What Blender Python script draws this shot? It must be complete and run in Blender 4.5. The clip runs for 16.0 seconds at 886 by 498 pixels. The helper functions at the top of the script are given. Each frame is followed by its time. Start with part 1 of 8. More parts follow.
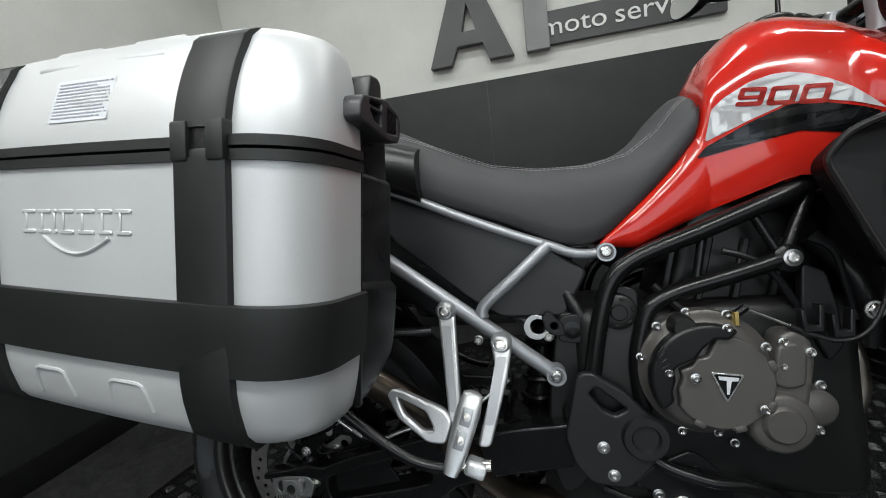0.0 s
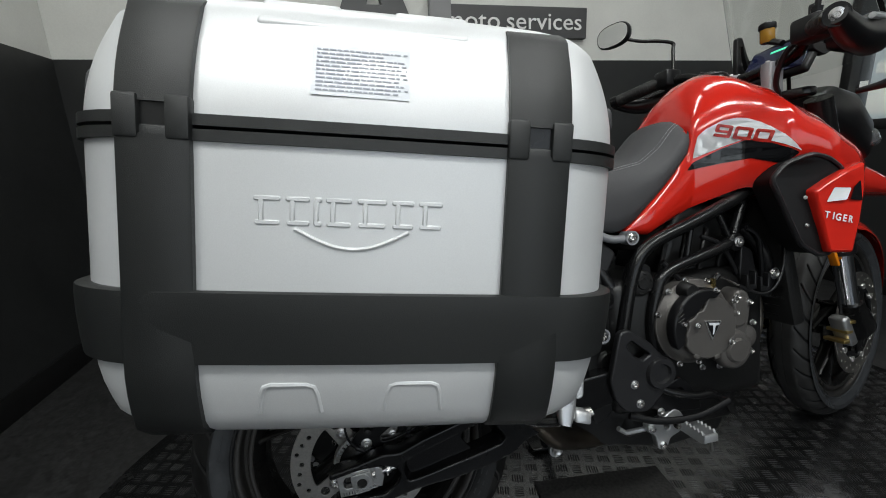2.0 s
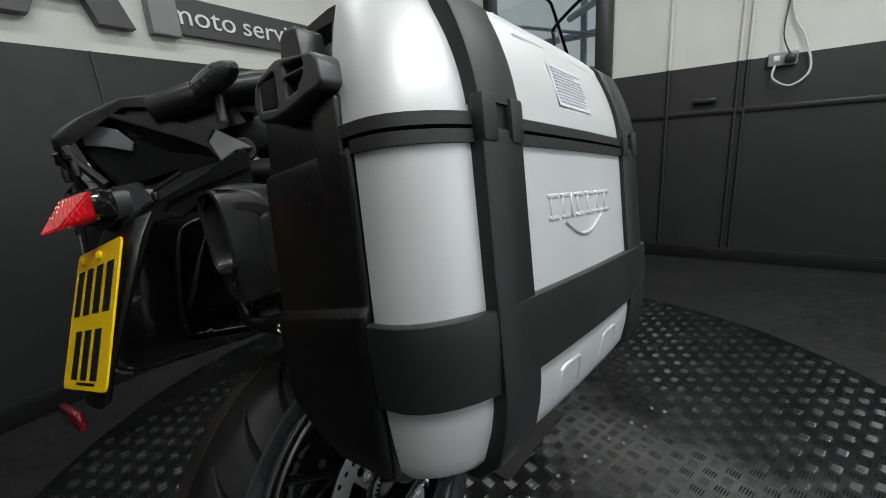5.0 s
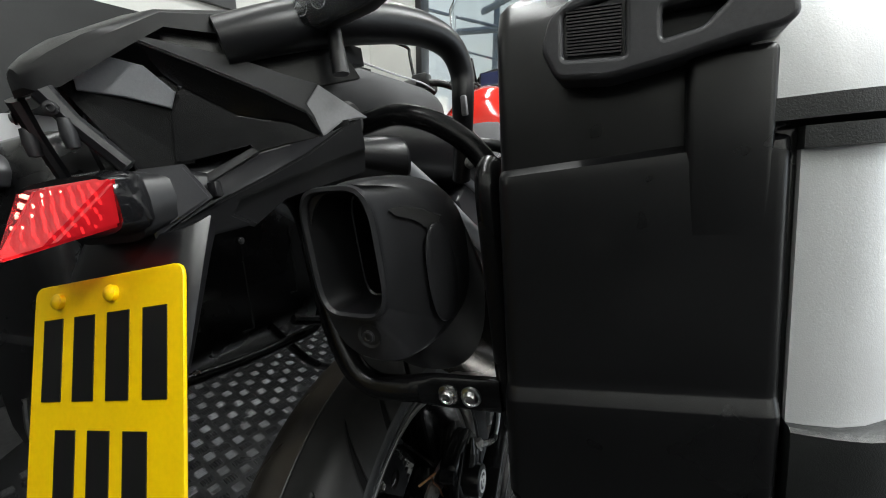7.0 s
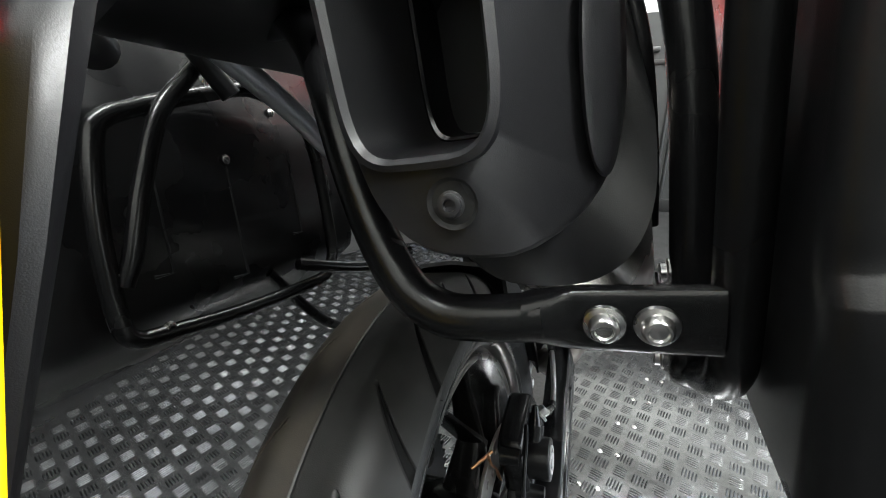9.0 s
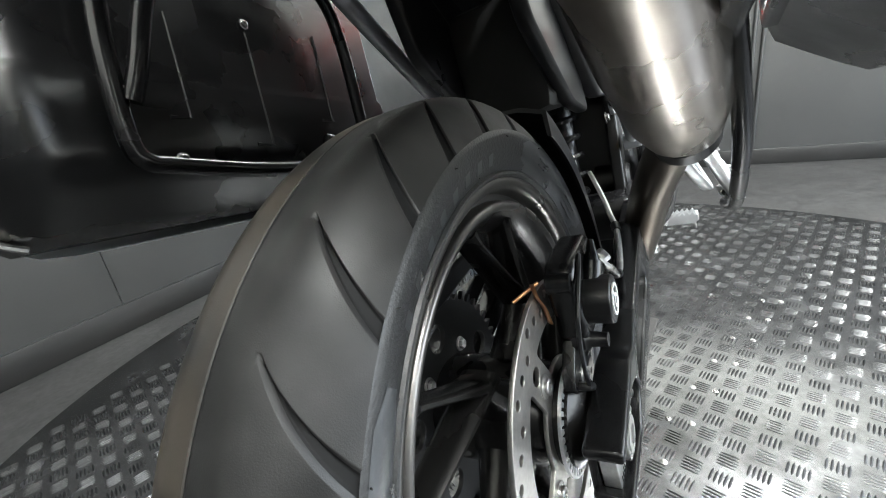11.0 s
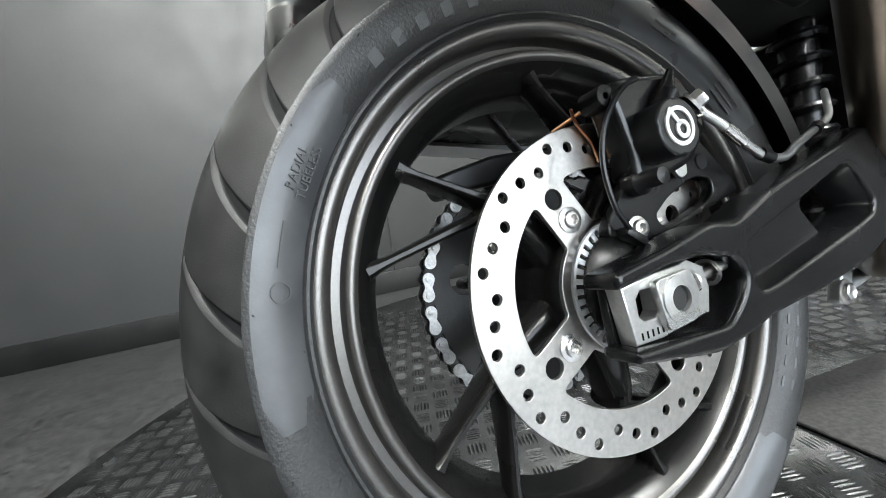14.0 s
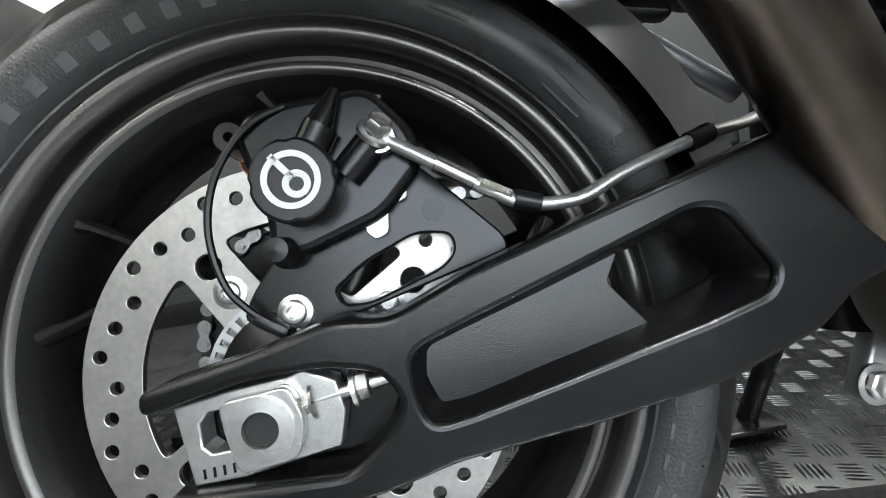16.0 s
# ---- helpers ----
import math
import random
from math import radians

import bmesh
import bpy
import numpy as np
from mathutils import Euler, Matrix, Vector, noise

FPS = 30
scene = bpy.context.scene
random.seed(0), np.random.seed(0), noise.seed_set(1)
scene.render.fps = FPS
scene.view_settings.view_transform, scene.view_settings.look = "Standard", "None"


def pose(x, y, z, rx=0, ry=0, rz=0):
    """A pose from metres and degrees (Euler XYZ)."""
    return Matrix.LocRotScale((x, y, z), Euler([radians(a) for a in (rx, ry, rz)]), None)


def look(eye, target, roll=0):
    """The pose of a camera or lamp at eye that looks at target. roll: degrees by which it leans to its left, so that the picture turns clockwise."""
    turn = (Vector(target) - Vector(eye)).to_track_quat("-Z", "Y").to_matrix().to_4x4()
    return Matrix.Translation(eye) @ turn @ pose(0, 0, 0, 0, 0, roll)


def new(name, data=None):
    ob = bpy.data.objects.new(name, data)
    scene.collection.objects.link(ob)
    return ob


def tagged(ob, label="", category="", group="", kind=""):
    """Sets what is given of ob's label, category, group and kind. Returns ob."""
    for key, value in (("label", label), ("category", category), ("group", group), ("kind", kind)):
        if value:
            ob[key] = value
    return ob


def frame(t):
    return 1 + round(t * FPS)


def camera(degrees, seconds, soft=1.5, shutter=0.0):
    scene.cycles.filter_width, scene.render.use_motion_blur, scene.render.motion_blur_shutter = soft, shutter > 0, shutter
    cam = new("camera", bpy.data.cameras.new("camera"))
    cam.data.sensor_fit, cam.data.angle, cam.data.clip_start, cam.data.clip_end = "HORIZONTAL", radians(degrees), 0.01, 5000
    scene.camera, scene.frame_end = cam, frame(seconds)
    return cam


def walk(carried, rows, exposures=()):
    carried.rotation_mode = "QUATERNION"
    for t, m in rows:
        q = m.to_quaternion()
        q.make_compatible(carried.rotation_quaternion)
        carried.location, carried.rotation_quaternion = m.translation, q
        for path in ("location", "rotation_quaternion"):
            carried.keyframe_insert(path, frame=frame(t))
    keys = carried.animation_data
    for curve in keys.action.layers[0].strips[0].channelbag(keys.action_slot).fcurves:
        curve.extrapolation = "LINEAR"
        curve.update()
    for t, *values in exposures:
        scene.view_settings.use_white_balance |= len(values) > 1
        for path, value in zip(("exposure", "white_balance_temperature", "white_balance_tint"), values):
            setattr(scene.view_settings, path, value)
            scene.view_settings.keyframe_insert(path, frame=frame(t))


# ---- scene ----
cam = camera(94.98, 16.0, 1.0)
PATH = [
    (0, (0.487, -0.6879, 0.8481), (0.0474, 1.2402, 0.5493), -7.09),
    (0.5, (0.3705, -0.7393, 0.8686), (0.2, 1.2178, 0.4936), -4.76),
    (1, (0.2456, -0.7667, 0.8818), (0.3468, 1.1878, 0.4696), -3.37),
    (1.5, (0.1323, -0.7714, 0.8992), (0.4149, 1.1551, 0.4424), -2.72),
    (2, (0.0353, -0.7283, 0.9117), (0.4479, 1.1692, 0.4327), -2.56),
    (2.5, (-0.0621, -0.6819, 0.9161), (0.5096, 1.1668, 0.4107), -1.56),
    (3, (-0.1356, -0.6639, 0.9299), (0.6207, 1.1178, 0.4263), -1.64),
    (3.5, (-0.2235, -0.6374, 0.9339), (0.7938, 1.0088, 0.4288), -1.82),
    (3.7, (-0.264, -0.6203, 0.9247), (0.8655, 0.9626, 0.457), -2.24),
    (5.8, (-0.4601, -0.3675, 0.9426), (1.2617, 0.4913, 0.397), -3.08),
    (6, (-0.4679, -0.3321, 0.944), (1.2816, 0.4749, 0.4075), -2.49),
    (6.5, (-0.4463, -0.2295, 0.9426), (1.3439, 0.4743, 0.3949), -0.54),
    (7, (-0.4199, -0.1738, 0.9402), (1.3807, 0.4722, 0.3565), 0.08),
    (7.5, (-0.4014, -0.1215, 0.9363), (1.4142, 0.4403, 0.3135), 0.02),
    (8, (-0.3793, -0.102, 0.929), (1.4361, 0.4481, 0.2953), -0.15),
    (8.5, (-0.3502, -0.0985, 0.8927), (1.4391, 0.4925, 0.2224), -0.68),
    (9, (-0.3212, -0.0799, 0.83), (1.4315, 0.57, 0.119), -1.17),
    (9.5, (-0.3095, -0.0650, 0.7682), (1.4210, 0.6340, 0.0520), -1.05),
    (9.7, (-0.3095, -0.0635, 0.7456), (1.4190, 0.6410, 0.0310), -1.05),
    (11.8, (-0.3234, -0.1596, 0.5399), (1.1595, 1.0565, -0.0275), -14.13),
    (12, (-0.3199, -0.1702, 0.5088), (1.0959, 1.1326, -0.0373), -13.93),
    (12.5, (-0.3317, -0.1911, 0.4488), (0.9193, 1.3006, -0.0093), -14.44),
    (13, (-0.3216, -0.2209, 0.4401), (0.771, 1.4062, 0.0417), -13.58),
    (13.5, (-0.2886, -0.2582, 0.4473), (0.6444, 1.4794, 0.1157), -10.30),
    (14, (-0.2486, -0.2799, 0.4155), (0.5172, 1.5525, 0.1789), -7.67),
    (14.5, (-0.1538, -0.2964, 0.4108), (0.4043, 1.6111, 0.1869), -6.91),
    (15, (-0.0599, -0.2979, 0.4145), (0.3332, 1.6471, 0.1644), -7.15),
    (15.5, (0.0241, -0.2874, 0.4181), (0.2822, 1.6788, 0.1588), -8.18),
    (16, (0.0973, -0.2835, 0.4284), (0.1998, 1.6949, 0.1541), -8.89),
]
EXPOSURES = [
    (0, 0.12), (2.0, -0.08), (3.5, -0.25), (6.0, 0.45), (7.5, 1.35), (8.0, 1.85), (8.5, 2.1), (9.0, 2.4), (9.3, 3.2), (9.7, 3.45), (11.8, 2.9), (13.0, 2.95), (14.5, 2.9), (16, 2.5),
]
walk(cam, [(t, look(eye, target, roll)) for t, eye, target, roll in PATH], EXPOSURES)

# ---- light ----
world = bpy.data.worlds.new("world")
scene.world = world
world.use_nodes = True
wn = world.node_tree.nodes
sky = wn.new("ShaderNodeTexSky")
sky.sky_type = "NISHITA"
sky.sun_disc = False
sky.sun_elevation, sky.sun_rotation = radians(40), radians(60)
wn["Background"].inputs["Strength"].default_value = 0.12
world.node_tree.links.new(sky.outputs["Color"], wn["Background"].inputs["Color"])

# ceiling strip lights: y, x of the middle
STRIPS = [(-1.25, -0.55), (-1.25, 1.15), (0.55, -0.2), (0.55, 1.6), (-2.6, 0.3)]
STRIP_LEN, CEIL = 1.5, 2.75
for n, (y, x) in enumerate(STRIPS):
    ld = bpy.data.lights.new("strip_lamp", "AREA")
    ld.shape, ld.size, ld.size_y = "RECTANGLE", STRIP_LEN, 0.14
    ld.energy, ld.color = (30, 30, 10, 10, 18)[n], (0.97, 1.0, 0.985)
    lo = new("strip_lamp", ld)
    lo.matrix_world = pose(x, y, CEIL - 0.10)
# daylight through the shop front, in its opening
ld = bpy.data.lights.new("shop_front_daylight", "AREA")
ld.shape, ld.size, ld.size_y = "RECTANGLE", 3.4, 1.85
ld.energy, ld.color = 21, (0.96, 0.99, 1.0)
lo = new("shop_front_daylight", ld)
lo.matrix_world = pose(0.85, -3.72, 1.385, 90, 0, 0)

# ---- materials ----
def srgb(r, g, b):
    return tuple(((c / 255 + 0.055) / 1.055) ** 2.4 if c > 10 else c / 255 / 12.92 for c in (r, g, b))


def material(name, color, rough=0.5, metal=0.0, grain=0.0, scale=60.0, bump=0.0, bump_scale=400.0, stains=0.0, coat=0.0,
             emit=0.0, trans=0.0, spec=0.5, aniso=0.0, island=0.0, obj=0.0, rough_var=0.06):
    """A principled material with fine grain, broad stains, roughness variation and relief, in metres."""
    m = bpy.data.materials.new(name)
    m.use_nodes = True
    nt = m.node_tree
    N, K = nt.nodes, nt.links
    p = N["Principled BSDF"]
    p.inputs["Base Color"].default_value = (*color, 1)
    p.inputs["Roughness"].default_value = rough
    p.inputs["Metallic"].default_value = metal
    p.inputs["Coat Weight"].default_value = coat
    p.inputs["Coat Roughness"].default_value = 0.04
    p.inputs["Specular IOR Level"].default_value = spec
    p.inputs["Transmission Weight"].default_value = trans
    p.inputs["Anisotropic"].default_value = aniso
    if emit:
        p.inputs["Emission Color"].default_value = (*color, 1)
        p.inputs["Emission Strength"].default_value = emit
    co = N.new("ShaderNodeTexCoord").outputs["Object"]

    def noise_tex(sc, detail=4.0):
        t = N.new("ShaderNodeTexNoise")
        t.inputs["Scale"].default_value, t.inputs["Detail"].default_value = sc, detail
        K.new(co, t.inputs["Vector"])
        return t.outputs["Fac"]

    def ramp(src, lo, hi, a=0.3, b=0.7):
        r = N.new("ShaderNodeMapRange")
        r.inputs["From Min"].default_value, r.inputs["From Max"].default_value = a, b
        r.inputs["To Min"].default_value, r.inputs["To Max"].default_value = lo, hi
        K.new(src, r.inputs["Value"])
        return r.outputs["Result"]

    value = None
    for amount, sc in ((grain, scale), (stains, 3.5)):
        if amount:
            v = ramp(noise_tex(sc), 1 - amount, 1 + amount)
            if value is None:
                value = v
            else:
                mul = N.new("ShaderNodeMath")
                mul.operation = "MULTIPLY"
                K.new(value, mul.inputs[0]), K.new(v, mul.inputs[1])
                value = mul.outputs[0]
    if obj or island:
        src = N.new("ShaderNodeObjectInfo").outputs["Random"] if obj else N.new("ShaderNodeNewGeometry").outputs["Random Per Island"]
        v = ramp(src, 1 - (obj or island), 1 + (obj or island), 0, 1)
        if value is None:
            value = v
        else:
            mul = N.new("ShaderNodeMath")
            mul.operation = "MULTIPLY"
            K.new(value, mul.inputs[0]), K.new(v, mul.inputs[1])
            value = mul.outputs[0]
    if value is not None:
        mix = N.new("ShaderNodeVectorMath")
        mix.operation = "SCALE"
        mix.inputs[0].default_value = color
        K.new(value, mix.inputs["Scale"])
        K.new(mix.outputs[0], p.inputs["Base Color"])
    if rough_var:
        K.new(ramp(noise_tex(9.0), max(rough - rough_var, 0.02), min(rough + rough_var, 1.0)), p.inputs["Roughness"])
    if bump:
        b = N.new("ShaderNodeBump")
        b.inputs["Strength"].default_value, b.inputs["Distance"].default_value = bump, 0.0006
        K.new(noise_tex(bump_scale, 2.0), b.inputs["Height"])
        K.new(b.outputs["Normal"], p.inputs["Normal"])
    return m


SILVER_CASE = material("silver_case", (0.62, 0.63, 0.64), 0.42, 0.35, grain=0.03, scale=900, bump=0.15, bump_scale=1500, stains=0.03)
CASE_BLACK = material("case_black_plastic", (0.0055, 0.0055, 0.006), 0.29, 0, grain=0.12, scale=500, bump=0.07, bump_scale=1800, stains=0.10, spec=0.42, rough_var=0.09)
STRAP_BLACK = material("strap_black_plastic", (0.011, 0.012, 0.012), 0.46, 0, grain=0.10, scale=500, bump=0.4, bump_scale=1600, stains=0.06)
PLASTIC = material("black_plastic", (0.006, 0.006, 0.0068), 0.33, 0, grain=0.1, scale=600, bump=0.12, bump_scale=2200, stains=0.1, spec=0.42)
PLASTIC_GREY = material("charcoal_plastic", (0.014, 0.014, 0.0155), 0.38, 0, grain=0.1, scale=600, bump=0.12, bump_scale=2000, stains=0.06)
SATIN_BLACK = material("satin_black_metal", (0.005, 0.005, 0.0054), 0.25, 0.0, grain=0.1, scale=300, bump=0.12, bump_scale=900, stains=0.08, spec=0.36)
GLOSS_BLACK = material("gloss_black", (0.008, 0.008, 0.009), 0.14, 0, coat=0.6, stains=0.1)
# one satin black as lit lips and a shaded barrel, hub and spokes
RIM_LIT = material("rim_satin_black_lit", (0.125, 0.120, 0.115), 0.30, 0.9, grain=0.08, scale=400, stains=0.08)
RIM_SHADED = material("wheel_satin_black", (0.020, 0.0195, 0.019), 0.25, 0.7, grain=0.08, scale=400, stains=0.08)
RUBBER = material("tyre_rubber", (0.0105, 0.0103, 0.0100), 0.56, 0, grain=0.5, scale=26, bump=0.14, bump_scale=1200, stains=0.3, rough_var=0.14)
RUBBER_DUSTY = material("dusty_tyre_rubber", (0.0085, 0.0084, 0.0083), 0.52, 0, grain=0.7, scale=22, bump=0.16, bump_scale=1200, stains=0.5, rough_var=0.20, spec=0.30)


def dust_over(mat, dust, y0, y1, amount):
    """Dry dust on the side of a thing beyond y0, thickening to y1, broken up by noise."""
    nt = mat.node_tree
    N, K = nt.nodes, nt.links
    p = N["Principled BSDF"]
    co = N.new("ShaderNodeTexCoord").outputs["Object"]
    sep = N.new("ShaderNodeSeparateXYZ")
    K.new(co, sep.inputs[0])
    side = N.new("ShaderNodeMapRange")
    side.inputs["From Min"].default_value, side.inputs["From Max"].default_value = y0, y1
    side.inputs["To Min"].default_value, side.inputs["To Max"].default_value = 0.0, amount
    K.new(sep.outputs["Y"], side.inputs["Value"])
    tex = N.new("ShaderNodeTexNoise")
    tex.inputs["Scale"].default_value, tex.inputs["Detail"].default_value = 18.0, 6.0
    K.new(co, tex.inputs["Vector"])
    patch = N.new("ShaderNodeMapRange")
    patch.inputs["From Min"].default_value, patch.inputs["From Max"].default_value = 0.30, 0.60
    K.new(tex.outputs["Fac"], patch.inputs["Value"])
    mul = N.new("ShaderNodeMath")
    mul.operation = "MULTIPLY"
    K.new(side.outputs["Result"], mul.inputs[0]), K.new(patch.outputs["Result"], mul.inputs[1])
    mix = N.new("ShaderNodeMix")
    mix.data_type = "RGBA"
    K.new(mul.outputs[0], mix.inputs["Factor"])
    K.new(p.inputs["Base Color"].links[0].from_socket, mix.inputs["A"])
    mix.inputs["B"].default_value = (*dust, 1)
    K.new(mix.outputs["Result"], p.inputs["Base Color"])


dust_over(RUBBER_DUSTY, (0.060, 0.049, 0.037), 0.002, 0.006, 0.55)
# darker copy of the tread rubber, standing for shade in the grooves
GROOVE_SHADE = material("tyre_groove_shade", (0.0040, 0.0040, 0.0043), 0.70, 0, grain=0.2, scale=60, spec=0.15)
RUBBER_SIDE = material("tyre_sidewall", (0.035, 0.037, 0.040), 0.33, 0, grain=0.2, scale=40, bump=0.12, bump_scale=500, stains=0.25, rough_var=0.1)
RUBBER_HATCH = material("tyre_matt_band", (0.012, 0.0124, 0.013), 0.46, 0, grain=0.35, scale=320, bump=0.7, bump_scale=420, stains=0.2)
RUBBER_TEXT = material("tyre_lettering", (0.040, 0.042, 0.044), 0.5, 0, grain=0.1)
VINYL = material("seat_vinyl", (0.040, 0.040, 0.043), 0.55, 0, grain=0.12, scale=700, bump=0.55, bump_scale=2500, stains=0.05)
VINYL_TOP = material("seat_top_vinyl", (0.030, 0.030, 0.033), 0.62, 0, grain=0.12, scale=500, bump=0.7, bump_scale=1500, stains=0.05)
THREAD = material("seat_thread", (0.35, 0.35, 0.36), 0.7)
SHROUD_BLACK = material("matt_shroud_plastic", (0.004, 0.004, 0.0044), 0.48, 0, grain=0.1, scale=600, bump=0.2, bump_scale=1800, stains=0.08, spec=0.22)
RED = material("red_paint", (0.55, 0.017, 0.009), 0.12, 0, coat=0.5, stains=0.03, rough_var=0.03)
RED_DEEP = material("red_graphic", (0.42, 0.016, 0.010), 0.25, 0, coat=0.5)
DECAL_WHITE = material("decal_silver", (0.70, 0.72, 0.74), 0.45)
DECAL_BLACK = material("decal_black", (0.005, 0.005, 0.006), 0.16, 0, coat=0.3)
FRAME_SILVER = material("silver_frame_paint", (0.36, 0.37, 0.39), 0.38, 0.55, grain=0.06, scale=700, bump=0.15, bump_scale=900, stains=0.08)
CHEEK_GREY = material("charcoal_cheek_plastic", (0.034, 0.034, 0.037), 0.34, 0, grain=0.1, scale=600, bump=0.1, bump_scale=2000, stains=0.06)
PANEL_GREY = material("grey_panel_paint", (0.25, 0.25, 0.26), 0.36, 0.3, grain=0.05, scale=500, stains=0.05)
ALU = material("cast_aluminium", (0.55, 0.56, 0.57), 0.36, 0.8, grain=0.08, scale=500, bump=0.2, bump_scale=1200, stains=0.08)
ALU_BRIGHT = material("machined_aluminium", (0.66, 0.66, 0.65), 0.30, 0.9, grain=0.08, scale=300, bump=0.15, bump_scale=900, stains=0.12)
STEEL = material("stainless_steel", (0.55, 0.54, 0.52), 0.26, 1.0, grain=0.08, scale=200, stains=0.1)
BOLT = material("bolt_steel", (0.62, 0.61, 0.60), 0.28, 1.0, grain=0.1, scale=500)
CHROME = material("fork_chrome", (0.70, 0.72, 0.74), 0.08, 1.0, stains=0.05, rough_var=0.02)
EXHAUST = material("exhaust_steel", (0.095, 0.079, 0.064), 0.36, 1.0, grain=0.1, scale=40, stains=0.22, bump=0.1, bump_scale=900)
SILENCER = material("brushed_steel", (0.40, 0.365, 0.325), 0.27, 1.0, grain=0.12, scale=30, stains=0.18, bump=0.1, bump_scale=900)
DISC = material("disc_steel", (0.47, 0.455, 0.43), 0.36, 1.0, grain=0.10, scale=220, bump=0.15, bump_scale=1500, stains=0.10)
BRONZE = material("engine_cover_grey", (0.115, 0.108, 0.102), 0.42, 0.45, grain=0.08, scale=500, bump=0.35, bump_scale=1300, stains=0.08)
ENGINE = material("engine_black", (0.006, 0.006, 0.006), 0.42, 0.1, grain=0.2, scale=200, bump=0.4, bump_scale=900, stains=0.2)
COPPER = material("copper_clip", (0.72, 0.38, 0.20), 0.3, 1.0, stains=0.15)
BRASS = material("brass", (0.62, 0.46, 0.18), 0.3, 1.0, stains=0.15)
CHAIN = material("chain_steel", (0.36, 0.36, 0.36), 0.35, 0.9, grain=0.2, scale=400, stains=0.15)
YELLOW = material("plate_yellow", (0.85, 0.55, 0.0), 0.35, 0, grain=0.03, scale=300, stains=0.04, bump=0.1, bump_scale=1500)
INK = material("ink_black", (0.006, 0.006, 0.006), 0.4)
LENS_RED = material("lens_red", (0.42, 0.006, 0.012), 0.08, 0, trans=0.35, coat=0.5, emit=0.16)
REFLECTOR = material("dark_red_reflector", (0.12, 0.003, 0.005), 0.15, 0, coat=0.5)
LED_RED = material("led_red", (1.0, 0.24, 0.18), 0.3, emit=2.2)
LENS_CLEAR = material("lens_clear", (0.42, 0.43, 0.44), 0.08, 0, trans=0.85)
AMBER = material("amber_lens", (0.85, 0.28, 0.01), 0.15, 0, trans=0.3, coat=0.4)
LABEL = material("paper_label", (0.66, 0.68, 0.72), 0.35, grain=0.02, scale=200)
LABEL_INK = material("label_print", (0.42, 0.44, 0.50), 0.5)
MIRROR = material("mirror_glass", (0.85, 0.86, 0.87), 0.02, 1.0, rough_var=0)
SCREEN = material("dash_screen", (0.012, 0.016, 0.05), 0.1, coat=0.6)
SCREEN_LIT = material("dash_digits", (0.10, 0.75, 0.45), 0.3, emit=0.5)
FLUID = material("brake_fluid", (0.55, 0.30, 0.04), 0.12, trans=0.4, coat=0.4)
GLASS = material("clear_glass", (0.95, 0.97, 0.96), 0.02, trans=1.0, rough_var=0)
WALL_WHITE = material("white_wall_paint", (0.62, 0.62, 0.59), 0.62, grain=0.03, scale=140, bump=0.25, bump_scale=220, stains=0.05)
WALL_BLACK = material("black_wall_paint", (0.0125, 0.0132, 0.0132), 0.52, grain=0.08, scale=140, bump=0.25, bump_scale=220, stains=0.12)
SKIRTING = material("black_skirting_paint", (0.005, 0.005, 0.005), 0.4, grain=0.1, scale=200, stains=0.15)
FRAME_BLACK = material("black_joinery", (0.014, 0.014, 0.014), 0.35, grain=0.08, scale=200, stains=0.1)
CEILING = material("ceiling_white", (0.60, 0.60, 0.58), 0.8, grain=0.03, stains=0.04)
SIGN_GREY = material("sign_dark_grey", (0.055, 0.055, 0.057), 0.45, stains=0.05)
SIGN_SIDE = material("sign_mid_grey", (0.20, 0.20, 0.205), 0.45, stains=0.05)
SIGN_WHITE = material("sign_white", (0.75, 0.75, 0.74), 0.5)
FLOOR = material("grey_floor_screed", (0.0135, 0.0135, 0.0135), 0.55, grain=0.8, scale=70, bump=0.5, bump_scale=350, stains=0.2)
PLATE = material("tread_plate_aluminium", (0.155, 0.157, 0.160), 0.21, 0.95, grain=0.18, scale=70, bump=0.12, bump_scale=300, stains=0.25, rough_var=0.1)
BAR = material("tread_bar_aluminium", (0.062, 0.063, 0.065), 0.31, 0.95, grain=0.15, scale=200, island=0.25, stains=0.2)
MAT = material("grey_carpet_mat", (0.018, 0.0172, 0.0162), 0.9, grain=0.6, scale=120, bump=0.9, bump_scale=500, stains=0.15)
WHITE_PLASTIC = material("white_plastic", (0.70, 0.70, 0.68), 0.4, stains=0.05)
CABLE_WHITE = material("white_cable", (0.6, 0.6, 0.58), 0.5)
TUBE_GLOW = material("fluorescent_tube", (0.97, 1.0, 0.98), 0.4, emit=7.0)
OUTSIDE = material("outdoor_brightness", (0.80, 0.88, 0.95), 0.9, emit=2.2, rough_var=0)
# the hall's wall emits, in place of the light that falls on it
HALL_GLOW = material("hall_wall_glow", (0.42, 0.45, 0.44), 0.8, emit=0.55, stains=0.1)
STEELWORK = material("grey_steelwork", (0.20, 0.22, 0.22), 0.5, stains=0.1)
PAPER = material("white_notice", (0.7, 0.7, 0.68), 0.7)
# near-black: shade in bores, pockets and recesses; also the airbox and battery tray
SHADE_BLACK = material("shade_black", (0.006, 0.006, 0.006), 0.7, grain=0.1)

# ---- building helpers ----
LEAN = radians(8.45)
BIKE = Matrix.Translation((0, 0, 0.004)) @ Matrix.Rotation(-LEAN, 4, "X")


